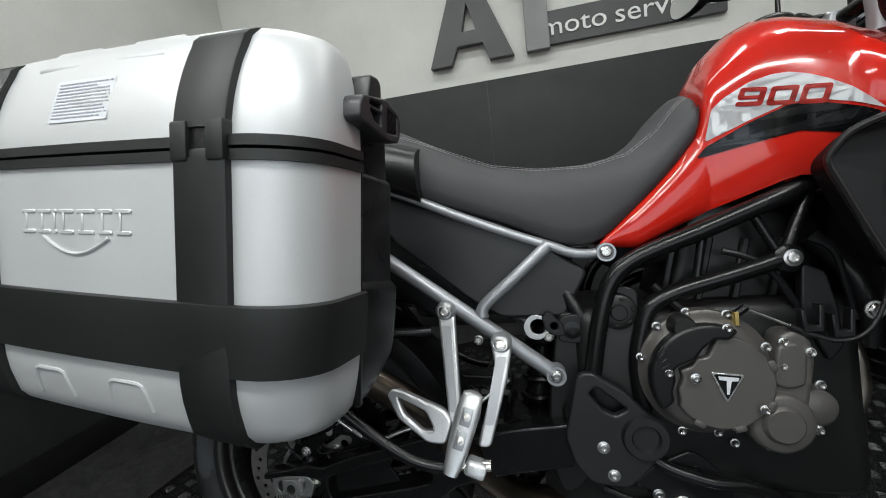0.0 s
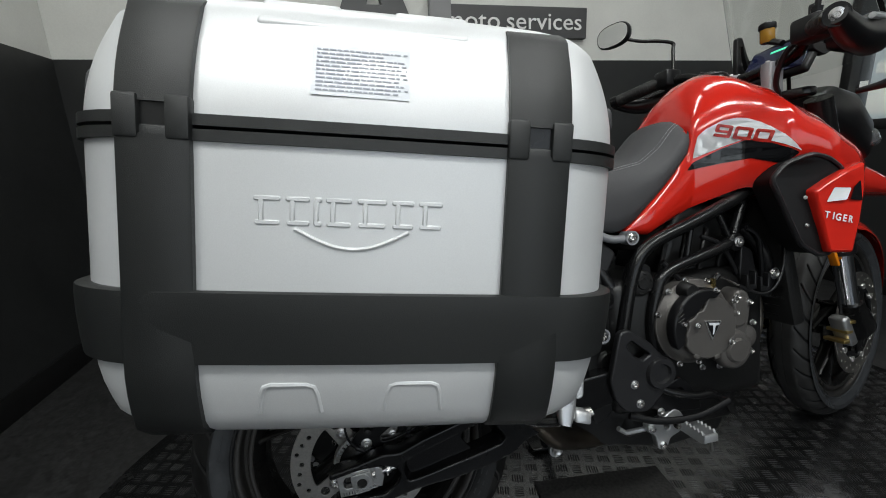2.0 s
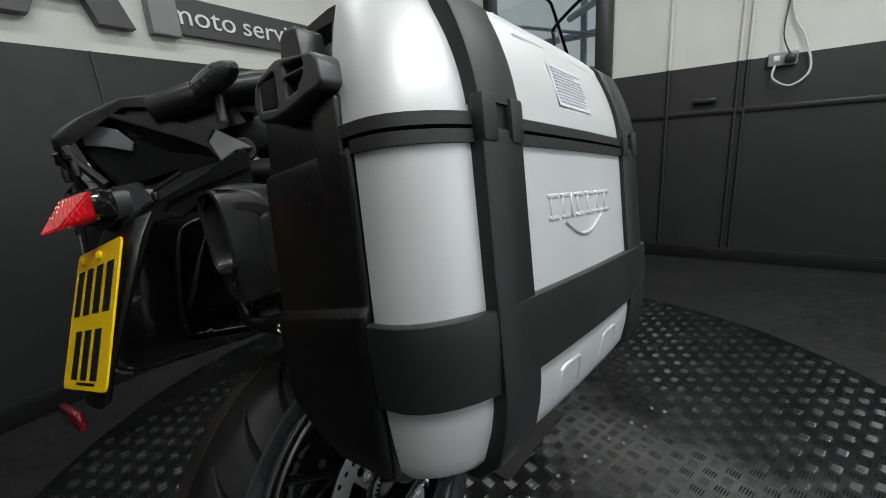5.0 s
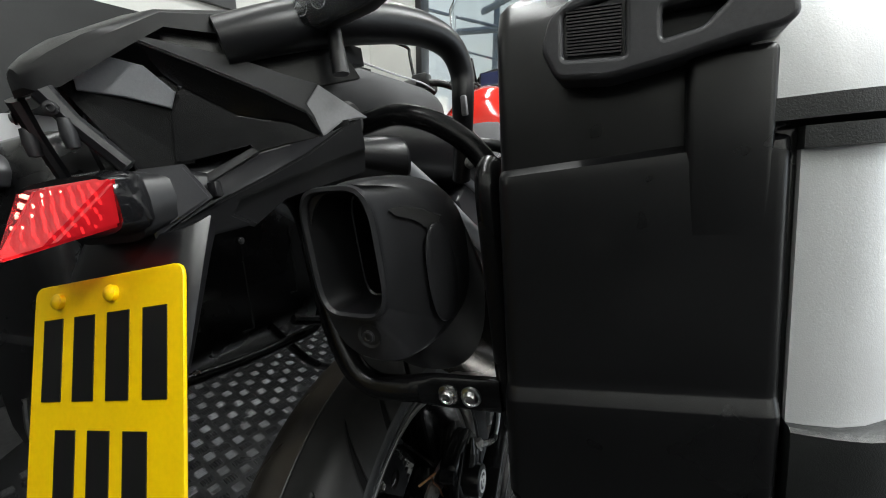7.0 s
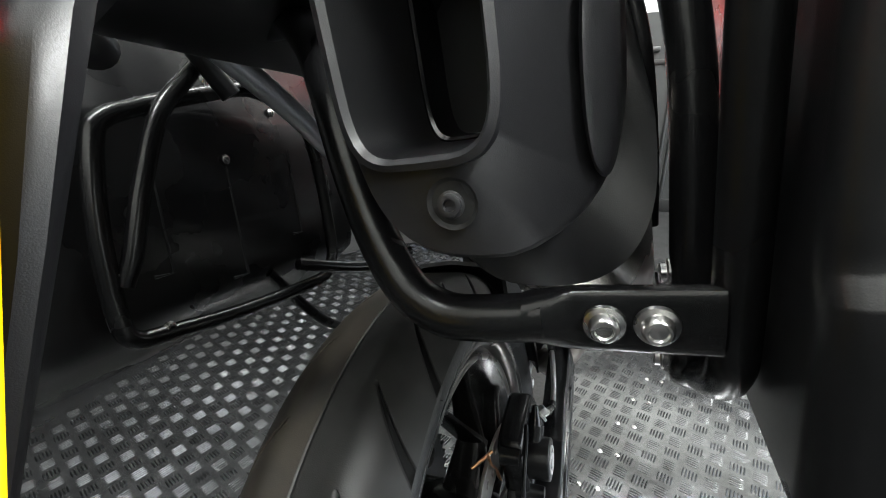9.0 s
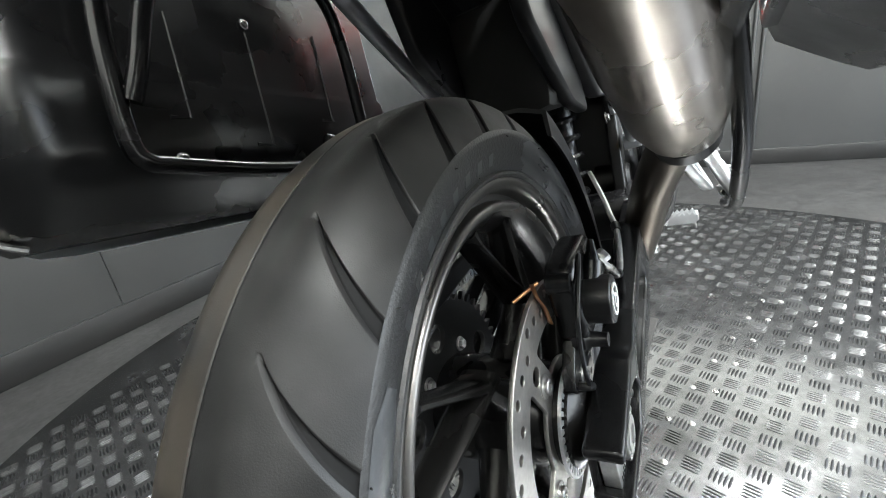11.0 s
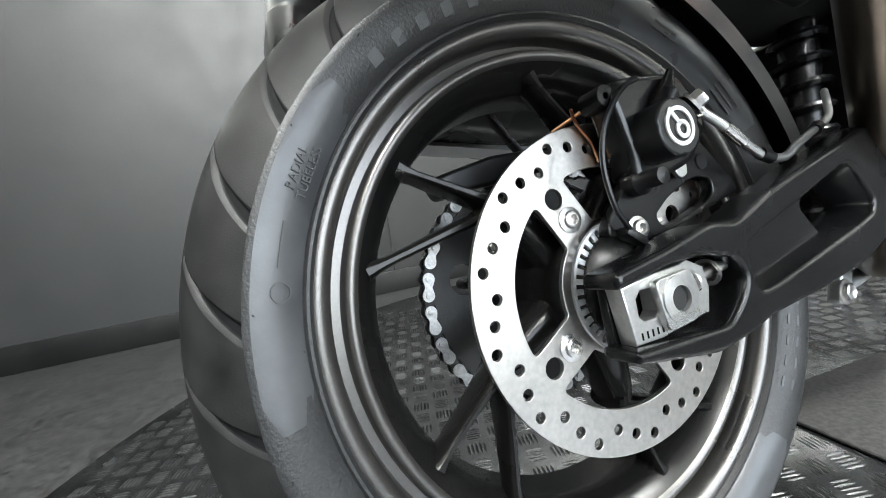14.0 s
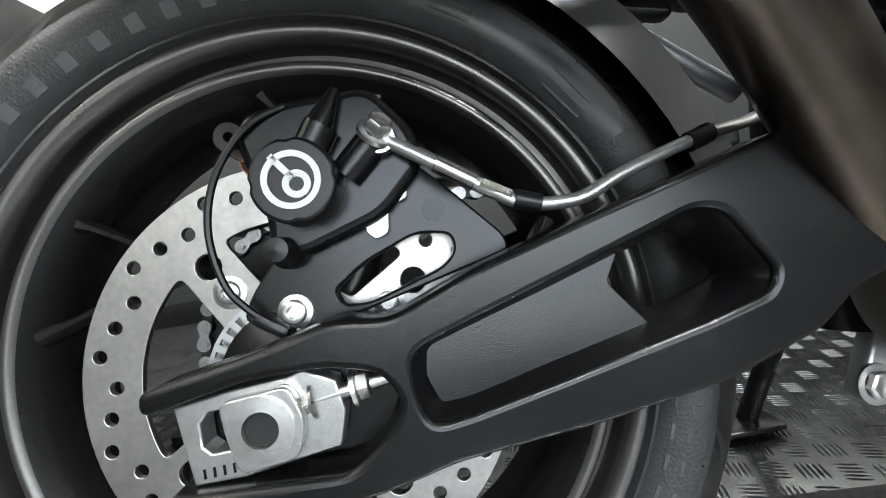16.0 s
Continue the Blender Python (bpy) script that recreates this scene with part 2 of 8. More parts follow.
def mesh_of(name, bm, mat, smooth=40):
    me = bpy.data.meshes.new(name)
    bmesh.ops.recalc_face_normals(bm, faces=bm.faces)
    if smooth:
        lim = radians(smooth)
        for f in bm.faces:
            f.smooth = True
        for e in bm.edges:
            if len(e.link_faces) == 2 and e.calc_face_angle(0) > lim:
                e.smooth = False
    bm.to_mesh(me)
    bm.free()
    me.materials.append(mat)
    return me


def part(name, bm, mat, parent=None, label="", smooth=40):
    """One mesh object under a thing or a part; a ready mesh may be given in place of a bmesh."""
    if not isinstance(bm, bpy.types.Mesh):
        bm = mesh_of(name, bm, mat, smooth)
    ob = new(name, bm)
    ob.parent = parent
    if label:
        tagged(ob, label)
    return ob


def thing(name, m, label, category, group="", kind=""):
    ob = new(name)
    ob.matrix_world = m
    return tagged(ob, label, category, group, kind)


def solid(name, bm, mat, label, category, group="", kind="", m=None, smooth=40):
    ob = new(name, mesh_of(name, bm, mat, smooth))
    if m is not None:
        ob.matrix_world = m
    return tagged(ob, label, category, group, kind)


def curve_points(pts, steps=6, closed=False):
    """A Catmull-Rom line through points."""
    P = [Vector(p) for p in pts]
    n = len(P)
    out = []
    for i in range(n if closed else n - 1):
        g = lambda k: P[k % n] if closed else P[min(max(k, 0), n - 1)]
        a, b, c, d = g(i - 1), g(i), g(i + 1), g(i + 2)
        for s in range(steps):
            t = s / steps
            out.append(0.5 * ((2 * b) + (c - a) * t + (2 * a - 5 * b + 4 * c - d) * t * t + (3 * b - a - 3 * c + d) * t ** 3))
    if not closed:
        out.append(P[-1])
    return out


def sweep(pts, radius, seg=12, steps=6, curve=True, flat=1.0, up=(0, 0, 1), bm=None, closed=False):
    """A round (or flattened) tube along points; radius may be one per point."""
    bm = bm or bmesh.new()
    radii = radius if isinstance(radius, (list, tuple)) else None
    if curve and len(pts) > 2:
        line = curve_points(pts, steps, closed)
        rad = [radius] * len(line)
        if radii:
            rad = [radii[min(i // steps, len(radii) - 1)] * (1 - i % steps / steps) + radii[min(i // steps + 1, len(radii) - 1)] * (i % steps / steps) for i in range(len(line))]
    else:
        line = [Vector(p) for p in pts]
        rad = list(radii) if radii else [radius] * len(line)
    rings, side = [], None
    n = len(line)
    for i, p in enumerate(line):
        a, b = (line[(i - 1) % n], line[(i + 1) % n]) if closed else (line[max(i - 1, 0)], line[min(i + 1, n - 1)])
        d = (b - a).normalized()
        if side is None:
            side = d.cross(Vector(up))
            if side.length < 1e-3:
                side = d.cross(Vector((1, 0, 0.1)))
        side = (side - d * side.dot(d)).normalized()
        other = side.cross(d)
        rings.append([bm.verts.new(p + rad[i] * (math.cos(w) * side + flat * math.sin(w) * other)) for w in [2 * math.pi * k / seg for k in range(seg)]])
    for i in range(n if closed else n - 1):
        A, B = rings[i], rings[(i + 1) % n]
        for k in range(seg):
            bm.faces.new((A[k], A[(k + 1) % seg], B[(k + 1) % seg], B[k]))
    if not closed:
        bm.faces.new(rings[0][::-1])
        bm.faces.new(rings[-1])
    return bm


def lathe(profile, centre, axis="y", seg=48, bm=None, arc=None):
    """Turns (radius, along) about an axis through centre; a closed profile makes a ring."""
    bm = bm or bmesh.new()
    c = Vector(centre)
    ex, ez, ey = {"y": ((1, 0, 0), (0, 0, 1), (0, 1, 0)), "x": ((0, 1, 0), (0, 0, 1), (1, 0, 0)), "z": ((1, 0, 0), (0, 1, 0), (0, 0, 1))}[axis]
    ex, ez, ey = Vector(ex), Vector(ez), Vector(ey)
    rings = []
    for k in range(seg):
        w = 2 * math.pi * k / seg
        rings.append([bm.verts.new(c + r * (math.cos(w) * ex + math.sin(w) * ez) + a * ey) for r, a in profile])
    for k in range(seg):
        A, B = rings[k], rings[(k + 1) % seg]
        for i in range(len(profile) - 1):
            bm.faces.new((A[i], A[i + 1], B[i + 1], B[i]))
    bmesh.ops.remove_doubles(bm, verts=bm.verts, dist=1e-6)
    return bm


def loft(rings, cap=True, bm=None, closed=True):
    """Skins rings of equally many points."""
    bm = bm or bmesh.new()
    R = [[bm.verts.new(p) for p in ring] for ring in rings]
    n = len(R[0])
    for A, B in zip(R, R[1:]):
        for k in range(n if closed else n - 1):
            bm.faces.new((A[k], A[(k + 1) % n], B[(k + 1) % n], B[k]))
    if cap and closed:
        bm.faces.new(R[0][::-1])
        bm.faces.new(R[-1])
    return bm


def rounded(size, r=0.004, seg=2, at=(0, 0, 0), bm=None, rot=None):
    """A box with rounded edges, its middle at a point."""
    own = bmesh.new()
    bmesh.ops.create_cube(own, size=1, matrix=Matrix.Diagonal((*size, 1)))
    if r:
        bmesh.ops.bevel(own, geom=own.edges[:], offset=min(r, min(size) * 0.49), segments=seg, affect="EDGES", profile=0.5)
    own.transform(Matrix.Translation(at) @ (rot or Matrix()))
    return merge(own, bm)


def merge(own, bm):
    if bm is None:
        return own
    tmp = bpy.data.meshes.new("tmp")
    own.to_mesh(tmp)
    own.free()
    bm.from_mesh(tmp)
    bpy.data.meshes.remove(tmp)
    return bm


def slab(outlines, d0, d1, bevel=0.0, plane="xz", bm=None, res=2):
    """A plate from closed outlines (the first outside, the rest holes), from depth d0 to d1 across its plane, with rounded edges."""
    cu = bpy.data.curves.new("outline", "CURVE")
    cu.dimensions, cu.fill_mode = "2D", "BOTH"
    for o in outlines:
        sp = cu.splines.new("POLY")
        sp.points.add(len(o) - 1)
        for q, (a, b) in zip(sp.points, o):
            q.co = (a, b, 0, 1)
        sp.use_cyclic_u = True
    cu.extrude = max(abs(d1 - d0) / 2 - bevel, 1e-5)
    cu.bevel_depth, cu.bevel_resolution, cu.offset = bevel, res, -bevel
    ob = bpy.data.objects.new("outline", cu)
    scene.collection.objects.link(ob)
    bpy.context.view_layer.update()
    me = bpy.data.meshes.new_from_object(ob.evaluated_get(bpy.context.evaluated_depsgraph_get()))
    bpy.data.objects.remove(ob)
    bpy.data.curves.remove(cu)
    own = bmesh.new()
    own.from_mesh(me)
    bpy.data.meshes.remove(me)
    mid = (d0 + d1) / 2
    m = {"xz": Matrix(((1, 0, 0, 0), (0, 0, 1, mid), (0, 1, 0, 0), (0, 0, 0, 1))),
         "yz": Matrix(((0, 0, 1, mid), (1, 0, 0, 0), (0, 1, 0, 0), (0, 0, 0, 1))),
         "xy": Matrix(((1, 0, 0, 0), (0, 1, 0, 0), (0, 0, 1, mid), (0, 0, 0, 1)))}[plane]
    own.transform(m)
    return merge(own, bm)


def letters(text, size, depth=0.0004, bold=0.0):
    """Flat raised lettering in the built-in font, in the x-y plane."""
    cu = bpy.data.curves.new("letters", "FONT")
    cu.body, cu.size, cu.extrude, cu.align_x, cu.align_y = text, size, depth, "CENTER", "CENTER"
    cu.resolution_u, cu.offset = 3, bold
    ob = bpy.data.objects.new("letters", cu)
    scene.collection.objects.link(ob)
    bpy.context.view_layer.update()
    me = bpy.data.meshes.new_from_object(ob.evaluated_get(bpy.context.evaluated_depsgraph_get()))
    bpy.data.objects.remove(ob)
    bpy.data.curves.remove(cu)
    own = bmesh.new()
    own.from_mesh(me)
    bpy.data.meshes.remove(me)
    return own


def circle(cx, cz, r, n=20, a0=0.0):
    return [(cx + r * math.cos(a0 + 2 * math.pi * k / n), cz + r * math.sin(a0 + 2 * math.pi * k / n)) for k in range(n)]


def round_poly(pts, r=0.01, n=4):
    """A polygon with rounded corners."""
    out = []
    m = len(pts)
    for i in range(m):
        p, a, b = Vector(pts[i]), Vector(pts[i - 1]), Vector(pts[(i + 1) % m])
        da, db = a - p, b - p
        k = min(r, da.length * 0.45, db.length * 0.45)
        s, e = p + da.normalized() * k, p + db.normalized() * k
        for j in range(n + 1):
            t = j / n
            out.append(tuple((1 - t) ** 2 * s + 2 * t * (1 - t) * p + t * t * e))
    return out


def bolt(at, axis=(0, -1, 0), r=0.007, h=0.005, washer=1.45, socket=True, bm=None):
    """A flanged bolt head with a hex socket, pointing along axis."""
    own = bmesh.new()
    seg = 18
    rings = [(r * washer, 0.0), (r * washer, h * 0.25), (r * 1.02, h * 0.38), (r, h * 0.9), (r * 0.88, h)]
    if socket:
        rings += [(r * 0.55, h), (r * 0.5, h * 0.35), (0.0001, h * 0.35)]
    else:
        rings += [(0.0001, h)]
    lathe(rings, (0, 0, 0), "z", seg, bm=own)
    q = Vector(axis).to_track_quat("Z", "Y").to_matrix().to_4x4()
    own.transform(Matrix.Translation(at) @ q)
    return merge(own, bm)


def hex_head(at, axis=(0, -1, 0), r=0.008, h=0.006, dome=True, bm=None):
    own = bmesh.new()
    lathe([(r * 1.45, 0), (r * 1.4, h * 0.25), (r * 1.0, h * 0.3)], (0, 0, 0), "z", 18, bm=own)
    lathe([(r, h * 0.3), (r, h * 0.9), (r * 0.82, h * 1.05), (r * 0.6, h * (1.0 if not dome else 0.85)), (0.0001, h * (1.1 if not dome else 0.75))], (0, 0, 0), "z", 6, bm=own)
    own.transform(Matrix.Translation(at) @ Vector(axis).to_track_quat("Z", "Y").to_matrix().to_4x4())
    return merge(own, bm)


def ellipse_ring(c, ex, ez, a, b, n=20, power=2.0):
    """A ring of points about c, half sizes a along ex and b along ez; power over 2 squares it."""
    out = []
    for k in range(n):
        w = 2 * math.pi * k / n
        cw, sw = math.cos(w), math.sin(w)
        out.append(Vector(c) + Vector(ex) * a * math.copysign(abs(cw) ** (2 / power), cw) + Vector(ez) * b * math.copysign(abs(sw) ** (2 / power), sw))
    return out

# ---- the room ----
WL, WF, WR, WB = 1.70, 2.95, -3.6, -1.28   # left, front, right and back wall faces
DADO = 1.40


def box(lo, hi, r=0.0, bm=None):
    lo, hi = Vector(lo), Vector(hi)
    return rounded(hi - lo, r, 2, (lo + hi) / 2, bm)


def wall(name, lo, hi, mat, label):
    return solid(name, box(lo, hi), mat, label, "wall", kind="structure", smooth=0)


T = 0.16
wall("wall_left_lower", (WB - T, WL, -0.05), (WF + T, WL + T, DADO), WALL_BLACK, "black painted lower part of the showroom wall")
wall("wall_left_upper", (WB - T, WL + 0.002, DADO), (WF + T, WL + T, CEIL), WALL_WHITE, "white painted upper part of the showroom wall")
wall("wall_back_lower", (WB - T, WR, -0.05), (WB, WL - 0.002, DADO), WALL_BLACK, "black painted lower part of the wall")
wall("wall_back_upper", (WB - T, WR, DADO), (WB - 0.002, WL - 0.002, CEIL), WALL_WHITE, "white painted upper part of the wall")
# right wall: the glazed shop front that lets the daylight in
GX0, GX1, GZ0, GZ1 = -0.9, 2.6, 0.42, 2.35
wall("wall_right_sill", (WB, WR - T, -0.05), (WF, WR, GZ0), WALL_BLACK, "black painted wall under the shop front")
wall("wall_right_head", (WB, WR - T, GZ1), (WF, WR, CEIL), WALL_WHITE, "white painted wall over the shop front")
wall("wall_right_pier_back", (WB, WR - T, GZ0), (GX0, WR, GZ1), WALL_WHITE, "white painted pier beside the shop front")
wall("wall_right_pier_front", (GX1, WR - T, GZ0), (WF, WR, GZ1), WALL_WHITE, "white painted pier beside the shop front")
shop = thing("window_2", Matrix(), "wide glazed shop front with black frames", "window", kind="structure")
for k in range(4):
    x_ = GX0 + 0.02 + (GX1 - GX0 - 0.04) * k / 3
    part("mullion", box((x_ - 0.02, WR - 0.10, GZ0), (x_ + 0.02, WR - 0.04, GZ1), 0.003), FRAME_BLACK, shop)
for z_ in (GZ0 + 0.02, GZ1 - 0.02):
    part("window_frame", box((GX0 + 0.04, WR - 0.10, z_ - 0.02), (GX1 - 0.04, WR - 0.04, z_ + 0.02), 0.003), FRAME_BLACK, shop)
# front wall with a window between y0 and y1
WY0, WY1, WZ0, WZ1 = 0.36, 1.22, 0.97, 2.15
FD = 1.30
wall("wall_front_lower", (WF, WR, -0.05), (WF + T, WY0 - 0.12, FD), WALL_BLACK, "black painted lower part of the end wall")
wall("wall_front_upper", (WF, WR, FD), (WF + T, WY0 - 0.12, CEIL), WALL_WHITE, "white painted upper part of the end wall")
wall("wall_front_below_window", (WF, WY0 - 0.12, -0.05), (WF + T, WL, WZ0 - 0.05), WALL_BLACK, "black panel under the end window")
wall("wall_front_corner", (WF, WY1 + 0.05, WZ0 - 0.05), (WF + T, WL, CEIL), WALL_WHITE, "white wall beside the end window")
wall("wall_front_above_window", (WF, WY0 - 0.12, WZ1 + 0.05), (WF + T, WY1 + 0.05, CEIL), WALL_WHITE, "white wall above the end window")
solid("ceiling", box((WB - T, WR - T, CEIL), (WF + T, WL + T, CEIL + 0.1)), CEILING, "white flat ceiling", "ceiling", kind="structure", smooth=0)
solid("floor", box((WB - T, WR - T, -0.2), (WF + T, WL + T, -0.006)), FLOOR, "dark grey speckled screed floor", "floor", kind="structure", smooth=0)
for nm, lo, hi in (("baseboard_left", (WB, WL - 0.018, -0.006), (WF, WL - 0.001, 0.10)), ("baseboard_back", (WB + 0.001, WR, -0.006), (WB + 0.018, WL - 0.019, 0.10)),
                   ("baseboard_front", (WF - 0.018, WR, -0.006), (WF - 0.001, WL - 0.019, 0.09))):
    solid(nm, box(lo, hi, 0.003), SKIRTING, "black painted skirting board", "baseboard", kind="structure")
solid("trim_front", box((WF - 0.02, WR, 0.99), (WF - 0.001, WY0 - 0.13, 1.02), 0.003), FRAME_BLACK, "black timber rail along the end wall", "trim", kind="structure")

# window in the front wall
win = thing("window_1", Matrix(), "black-framed internal window onto a bright hall", "window", kind="structure")
fb = box((WF - 0.03, WY0 - 0.12, -0.006), (WF + T + 0.01, WY0, CEIL - 0.01), 0.004)
part("post", fb, FRAME_BLACK, win)
part("window_frame", box((WF - 0.012, WY0, WZ0 - 0.05), (WF + T, WY1 + 0.05, WZ0), 0.003), FRAME_BLACK, win)
part("window_frame", box((WF - 0.012, WY1, WZ0), (WF + T, WY1 + 0.05, WZ1 + 0.05), 0.003), FRAME_BLACK, win)
part("window_frame", box((WF - 0.012, WY0, WZ1), (WF + T, WY1, WZ1 + 0.05), 0.003), FRAME_BLACK, win)
pane = part("pane", box((WF + 0.06, WY0, WZ0), (WF + 0.066, WY1, WZ1)), GLASS, win, smooth=0)
pane.visible_shadow = False
part("hinge", rounded((0.03, 0.022, 0.10), 0.006, 2, (WF - 0.038, WY0 - 0.05, 0.93)), STEEL, win, "bright metal hinge")

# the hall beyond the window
solid("wall_hall", box((WF + 3.6, -3.0, -0.2), (WF + 3.7, 5.0, 3.6)), HALL_GLOW, "grey-green far wall of the hall with a glow of its own", "wall", kind="structure", smooth=0)
solid("backdrop_daylight", box((WF + 3.52, 0.15, 0.72), (WF + 3.55, 1.35, 1.62)), OUTSIDE, "bright daylight in the hall's far window", "window", kind="structure", smooth=0)
hall_bits = [((WF + 3.4, 0.75, 0.7), (WF + 3.46, 0.80, 1.64)), ((WF + 3.4, 1.36, 0.2), (WF + 3.48, 1.44, 3.2)), ((WF + 3.3, 0.10, 0.2), (WF + 3.38, 0.16, 3.2))]
for lo, hi in hall_bits:
    solid("hall_post", box(lo, hi, 0.004), STEELWORK, "grey steel post in the hall", "post", "hall posts", kind="structure")
for a, b, r in (((WF + 2.6, 2.6, 2.6), (WF + 2.6, -0.4, 1.75), 0.022), ((WF + 2.6, 2.6, 2.2), (WF + 2.6, -0.4, 1.35), 0.014), ((WF + 1.6, 0.1, 2.55), (WF + 3.4, 1.6, 2.6), 0.05),
                ((WF + 1.6, 1.6, 2.75), (WF + 3.4, 0.2, 2.45), 0.035), ((WF + 3.2, -1, 2.3), (WF + 3.2, 3, 2.3), 0.05)):
    solid("hall_beam", sweep([a, b], r, 8, curve=False), STEELWORK, "grey steel beam or handrail in the hall", "beam", "hall beams", kind="structure")
for y, z in ((1.25, 1.30), (1.33, 1.36), (1.18, 1.25), (1.10, 1.34)):
    solid("notice", box((WF + 0.075, y, z - 0.12), (WF + 0.078, y + 0.05, z - 0.06)), PAPER, "small white paper notice on the window", "notice", "window notices", smooth=0)
solid("notice_large", box((WF + 0.075, 1.02, 1.00), (WF + 0.078, 1.17, 1.17)), PAPER, "white paper notice on the window", "notice", "window notices", smooth=0)

# conduits, socket and cables on the front wall
for y in (-0.52, -0.565):
    solid("conduit", sweep([(WF - 0.012, y, 0.08), (WF - 0.012, y, FD)], 0.010, 10, curve=False), WALL_BLACK, "black painted conduit on the wall", "conduit", "conduits")
    solid("conduit", sweep([(WF - 0.012, y, FD), (WF - 0.012, y, CEIL)], 0.010, 10, curve=False), WALL_WHITE, "white painted conduit on the wall", "conduit", "conduits")
solid("conduit", sweep([(WF - 0.012, -0.13, 0.08), (WF - 0.012, -0.13, FD)], 0.012, 10, curve=False), WALL_BLACK, "black painted conduit on the wall", "conduit", "conduits")
solid("conduit", sweep([(WF - 0.012, -0.13, FD), (WF - 0.012, -0.13, CEIL)], 0.012, 10, curve=False), WALL_WHITE, "white painted conduit on the wall", "conduit", "conduits")
sock = thing("wall_socket", Matrix(), "grey double socket box on the end wall", "socket")
part("box", rounded((0.04, 0.14, 0.075), 0.006, 2, (WF - 0.02, -0.73, 1.275)), STEELWORK, sock)
part("plug", rounded((0.045, 0.05, 0.05), 0.01, 2, (WF - 0.055, -0.765, 1.272)), FRAME_BLACK, sock, "black plug")
part("switch", rounded((0.006, 0.03, 0.03), 0.002, 2, (WF - 0.041, -0.70, 1.28)), WHITE_PLASTIC, sock)
solid("white_cable", sweep([(WF - 0.03, -0.70, 1.255), (WF - 0.06, -0.69, 1.17), (WF - 0.05, -0.78, 1.12), (WF - 0.05, -0.86, 1.20), (WF - 0.03, -0.82, 1.38), (WF - 0.02, -0.75, 1.55), (WF - 0.02, -0.71, 2.0), (WF - 0.02, -0.71, CEIL)], 0.006, 8),
      CABLE_WHITE, "white looped cable hanging from the socket", "cable")
solid("black_cable", sweep([(WF - 0.05, -0.765, 1.29), (WF - 0.03, -0.72, 1.42), (WF - 0.02, -0.73, 1.7), (WF - 0.02, -0.66, 2.1), (WF - 0.02, -0.68, CEIL)], 0.004, 8), FRAME_BLACK, "black cable running up the wall", "cable")
solid("wall_bracket", rounded((0.05, 0.13, 0.03), 0.005, 2, (WF - 0.026, -0.35, 1.08)), FRAME_BLACK, "small black bracket on the end wall", "bracket")
solid("joint_strip", box((0.30, WL - 0.006, 0.1), (0.308, WL - 0.0005, DADO)), FRAME_BLACK, "black joint strip in the wall boarding", "trim", kind="structure")
# a dark floor joint beyond the turntable
solid("floor_joint", sweep([(1.9, -1.9, -0.005), (2.8, -1.35, -0.005)], 0.006, 6, curve=False), FRAME_BLACK, "dark joint in the screed floor", "joint", kind="structure")

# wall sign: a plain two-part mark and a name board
SC = (WL + 0.775) / (1.3 + 0.775)


def on_wall(x, z):
    """A spot seen on a nearer wall plane, carried out to the wall."""
    return 0.122 + (x - 0.122) * SC, 0.897 + (z - 0.897) * SC - 0.03


sx0, sz0 = on_wall(0.512, 1.440)
sx1, sz1 = on_wall(1.268, 1.578)
sign = thing("wall_sign", Matrix(), "dark grey raised company sign on the white wall", "sign")
part("board", rounded((sx1 - sx0, 0.03, sz1 - sz0), 0.002, 1, ((sx0 + sx1) / 2, WL - 0.017, (sz0 + sz1) / 2)), SIGN_GREY, sign)
# both words, scaled together
words = [letters(w_, (sz1 - sz0) * 0.78, 0.002) for w_ in ("moto", "services")]
wid = [max(v.co.x for v in b.verts) * 2 for b in words]
gap = (sz1 - sz0) * 0.22
k_ = (sx1 - sx0) * 0.92 / (sum(wid) + gap)
left = sx0 + (sx1 - sx0) * 0.04
for b, w_ in zip(words, wid):
    b.transform(Matrix.Translation((left + w_ * k_ / 2, WL - 0.036, (sz0 + sz1) / 2)) @ Matrix.Rotation(radians(90), 4, "X") @ Matrix.Diagonal((k_, 1, 1, 1)))
    left += (w_ + gap) * k_
    part("lettering", b, SIGN_WHITE, sign, "white raised lettering", smooth=0)
ax, az = on_wall(0.03, 1.425)
h = (sz1 - sz0) * 2.6
A_ = [(ax, az), (ax + 0.10 * SC, az), (ax + 0.135 * SC, az + 0.09), (ax + 0.25 * SC, az + 0.09), (ax + 0.275 * SC, az), (ax + 0.385 * SC, az), (ax + 0.24 * SC, az + h), (ax + 0.14 * SC, az + h)]
hole = [(ax + 0.16 * SC, az + 0.16), (ax + 0.225 * SC, az + 0.16), (ax + 0.193 * SC, az + 0.30)]
part("mark_left", slab([A_, hole], WL - 0.055, WL - 0.004, 0.002), SIGN_GREY, sign)
one = [(ax + 0.44 * SC, az), (ax + 0.54 * SC, az), (ax + 0.54 * SC, az + h), (ax + 0.46 * SC, az + h), (ax + 0.40 * SC, az + h * 0.72), (ax + 0.44 * SC, az + h * 0.72)]
part("mark_right", slab([one], WL - 0.055, WL - 0.004, 0.002), SIGN_SIDE, sign)

# ceiling strip lights
for y, x in STRIPS:
    lamp = thing("ceiling_light", pose(x, y, CEIL), "white fluorescent strip light on the ceiling", "ceiling light", "ceiling lights")
    part("housing", rounded((STRIP_LEN + 0.06, 0.10, 0.05), 0.008, 2, (0, 0, -0.025)), WHITE_PLASTIC, lamp)
    part("tube", sweep([(-STRIP_LEN / 2, 0.0, -0.066), (STRIP_LEN / 2, 0.0, -0.066)], 0.014, 10, curve=False), TUBE_GLOW, lamp)

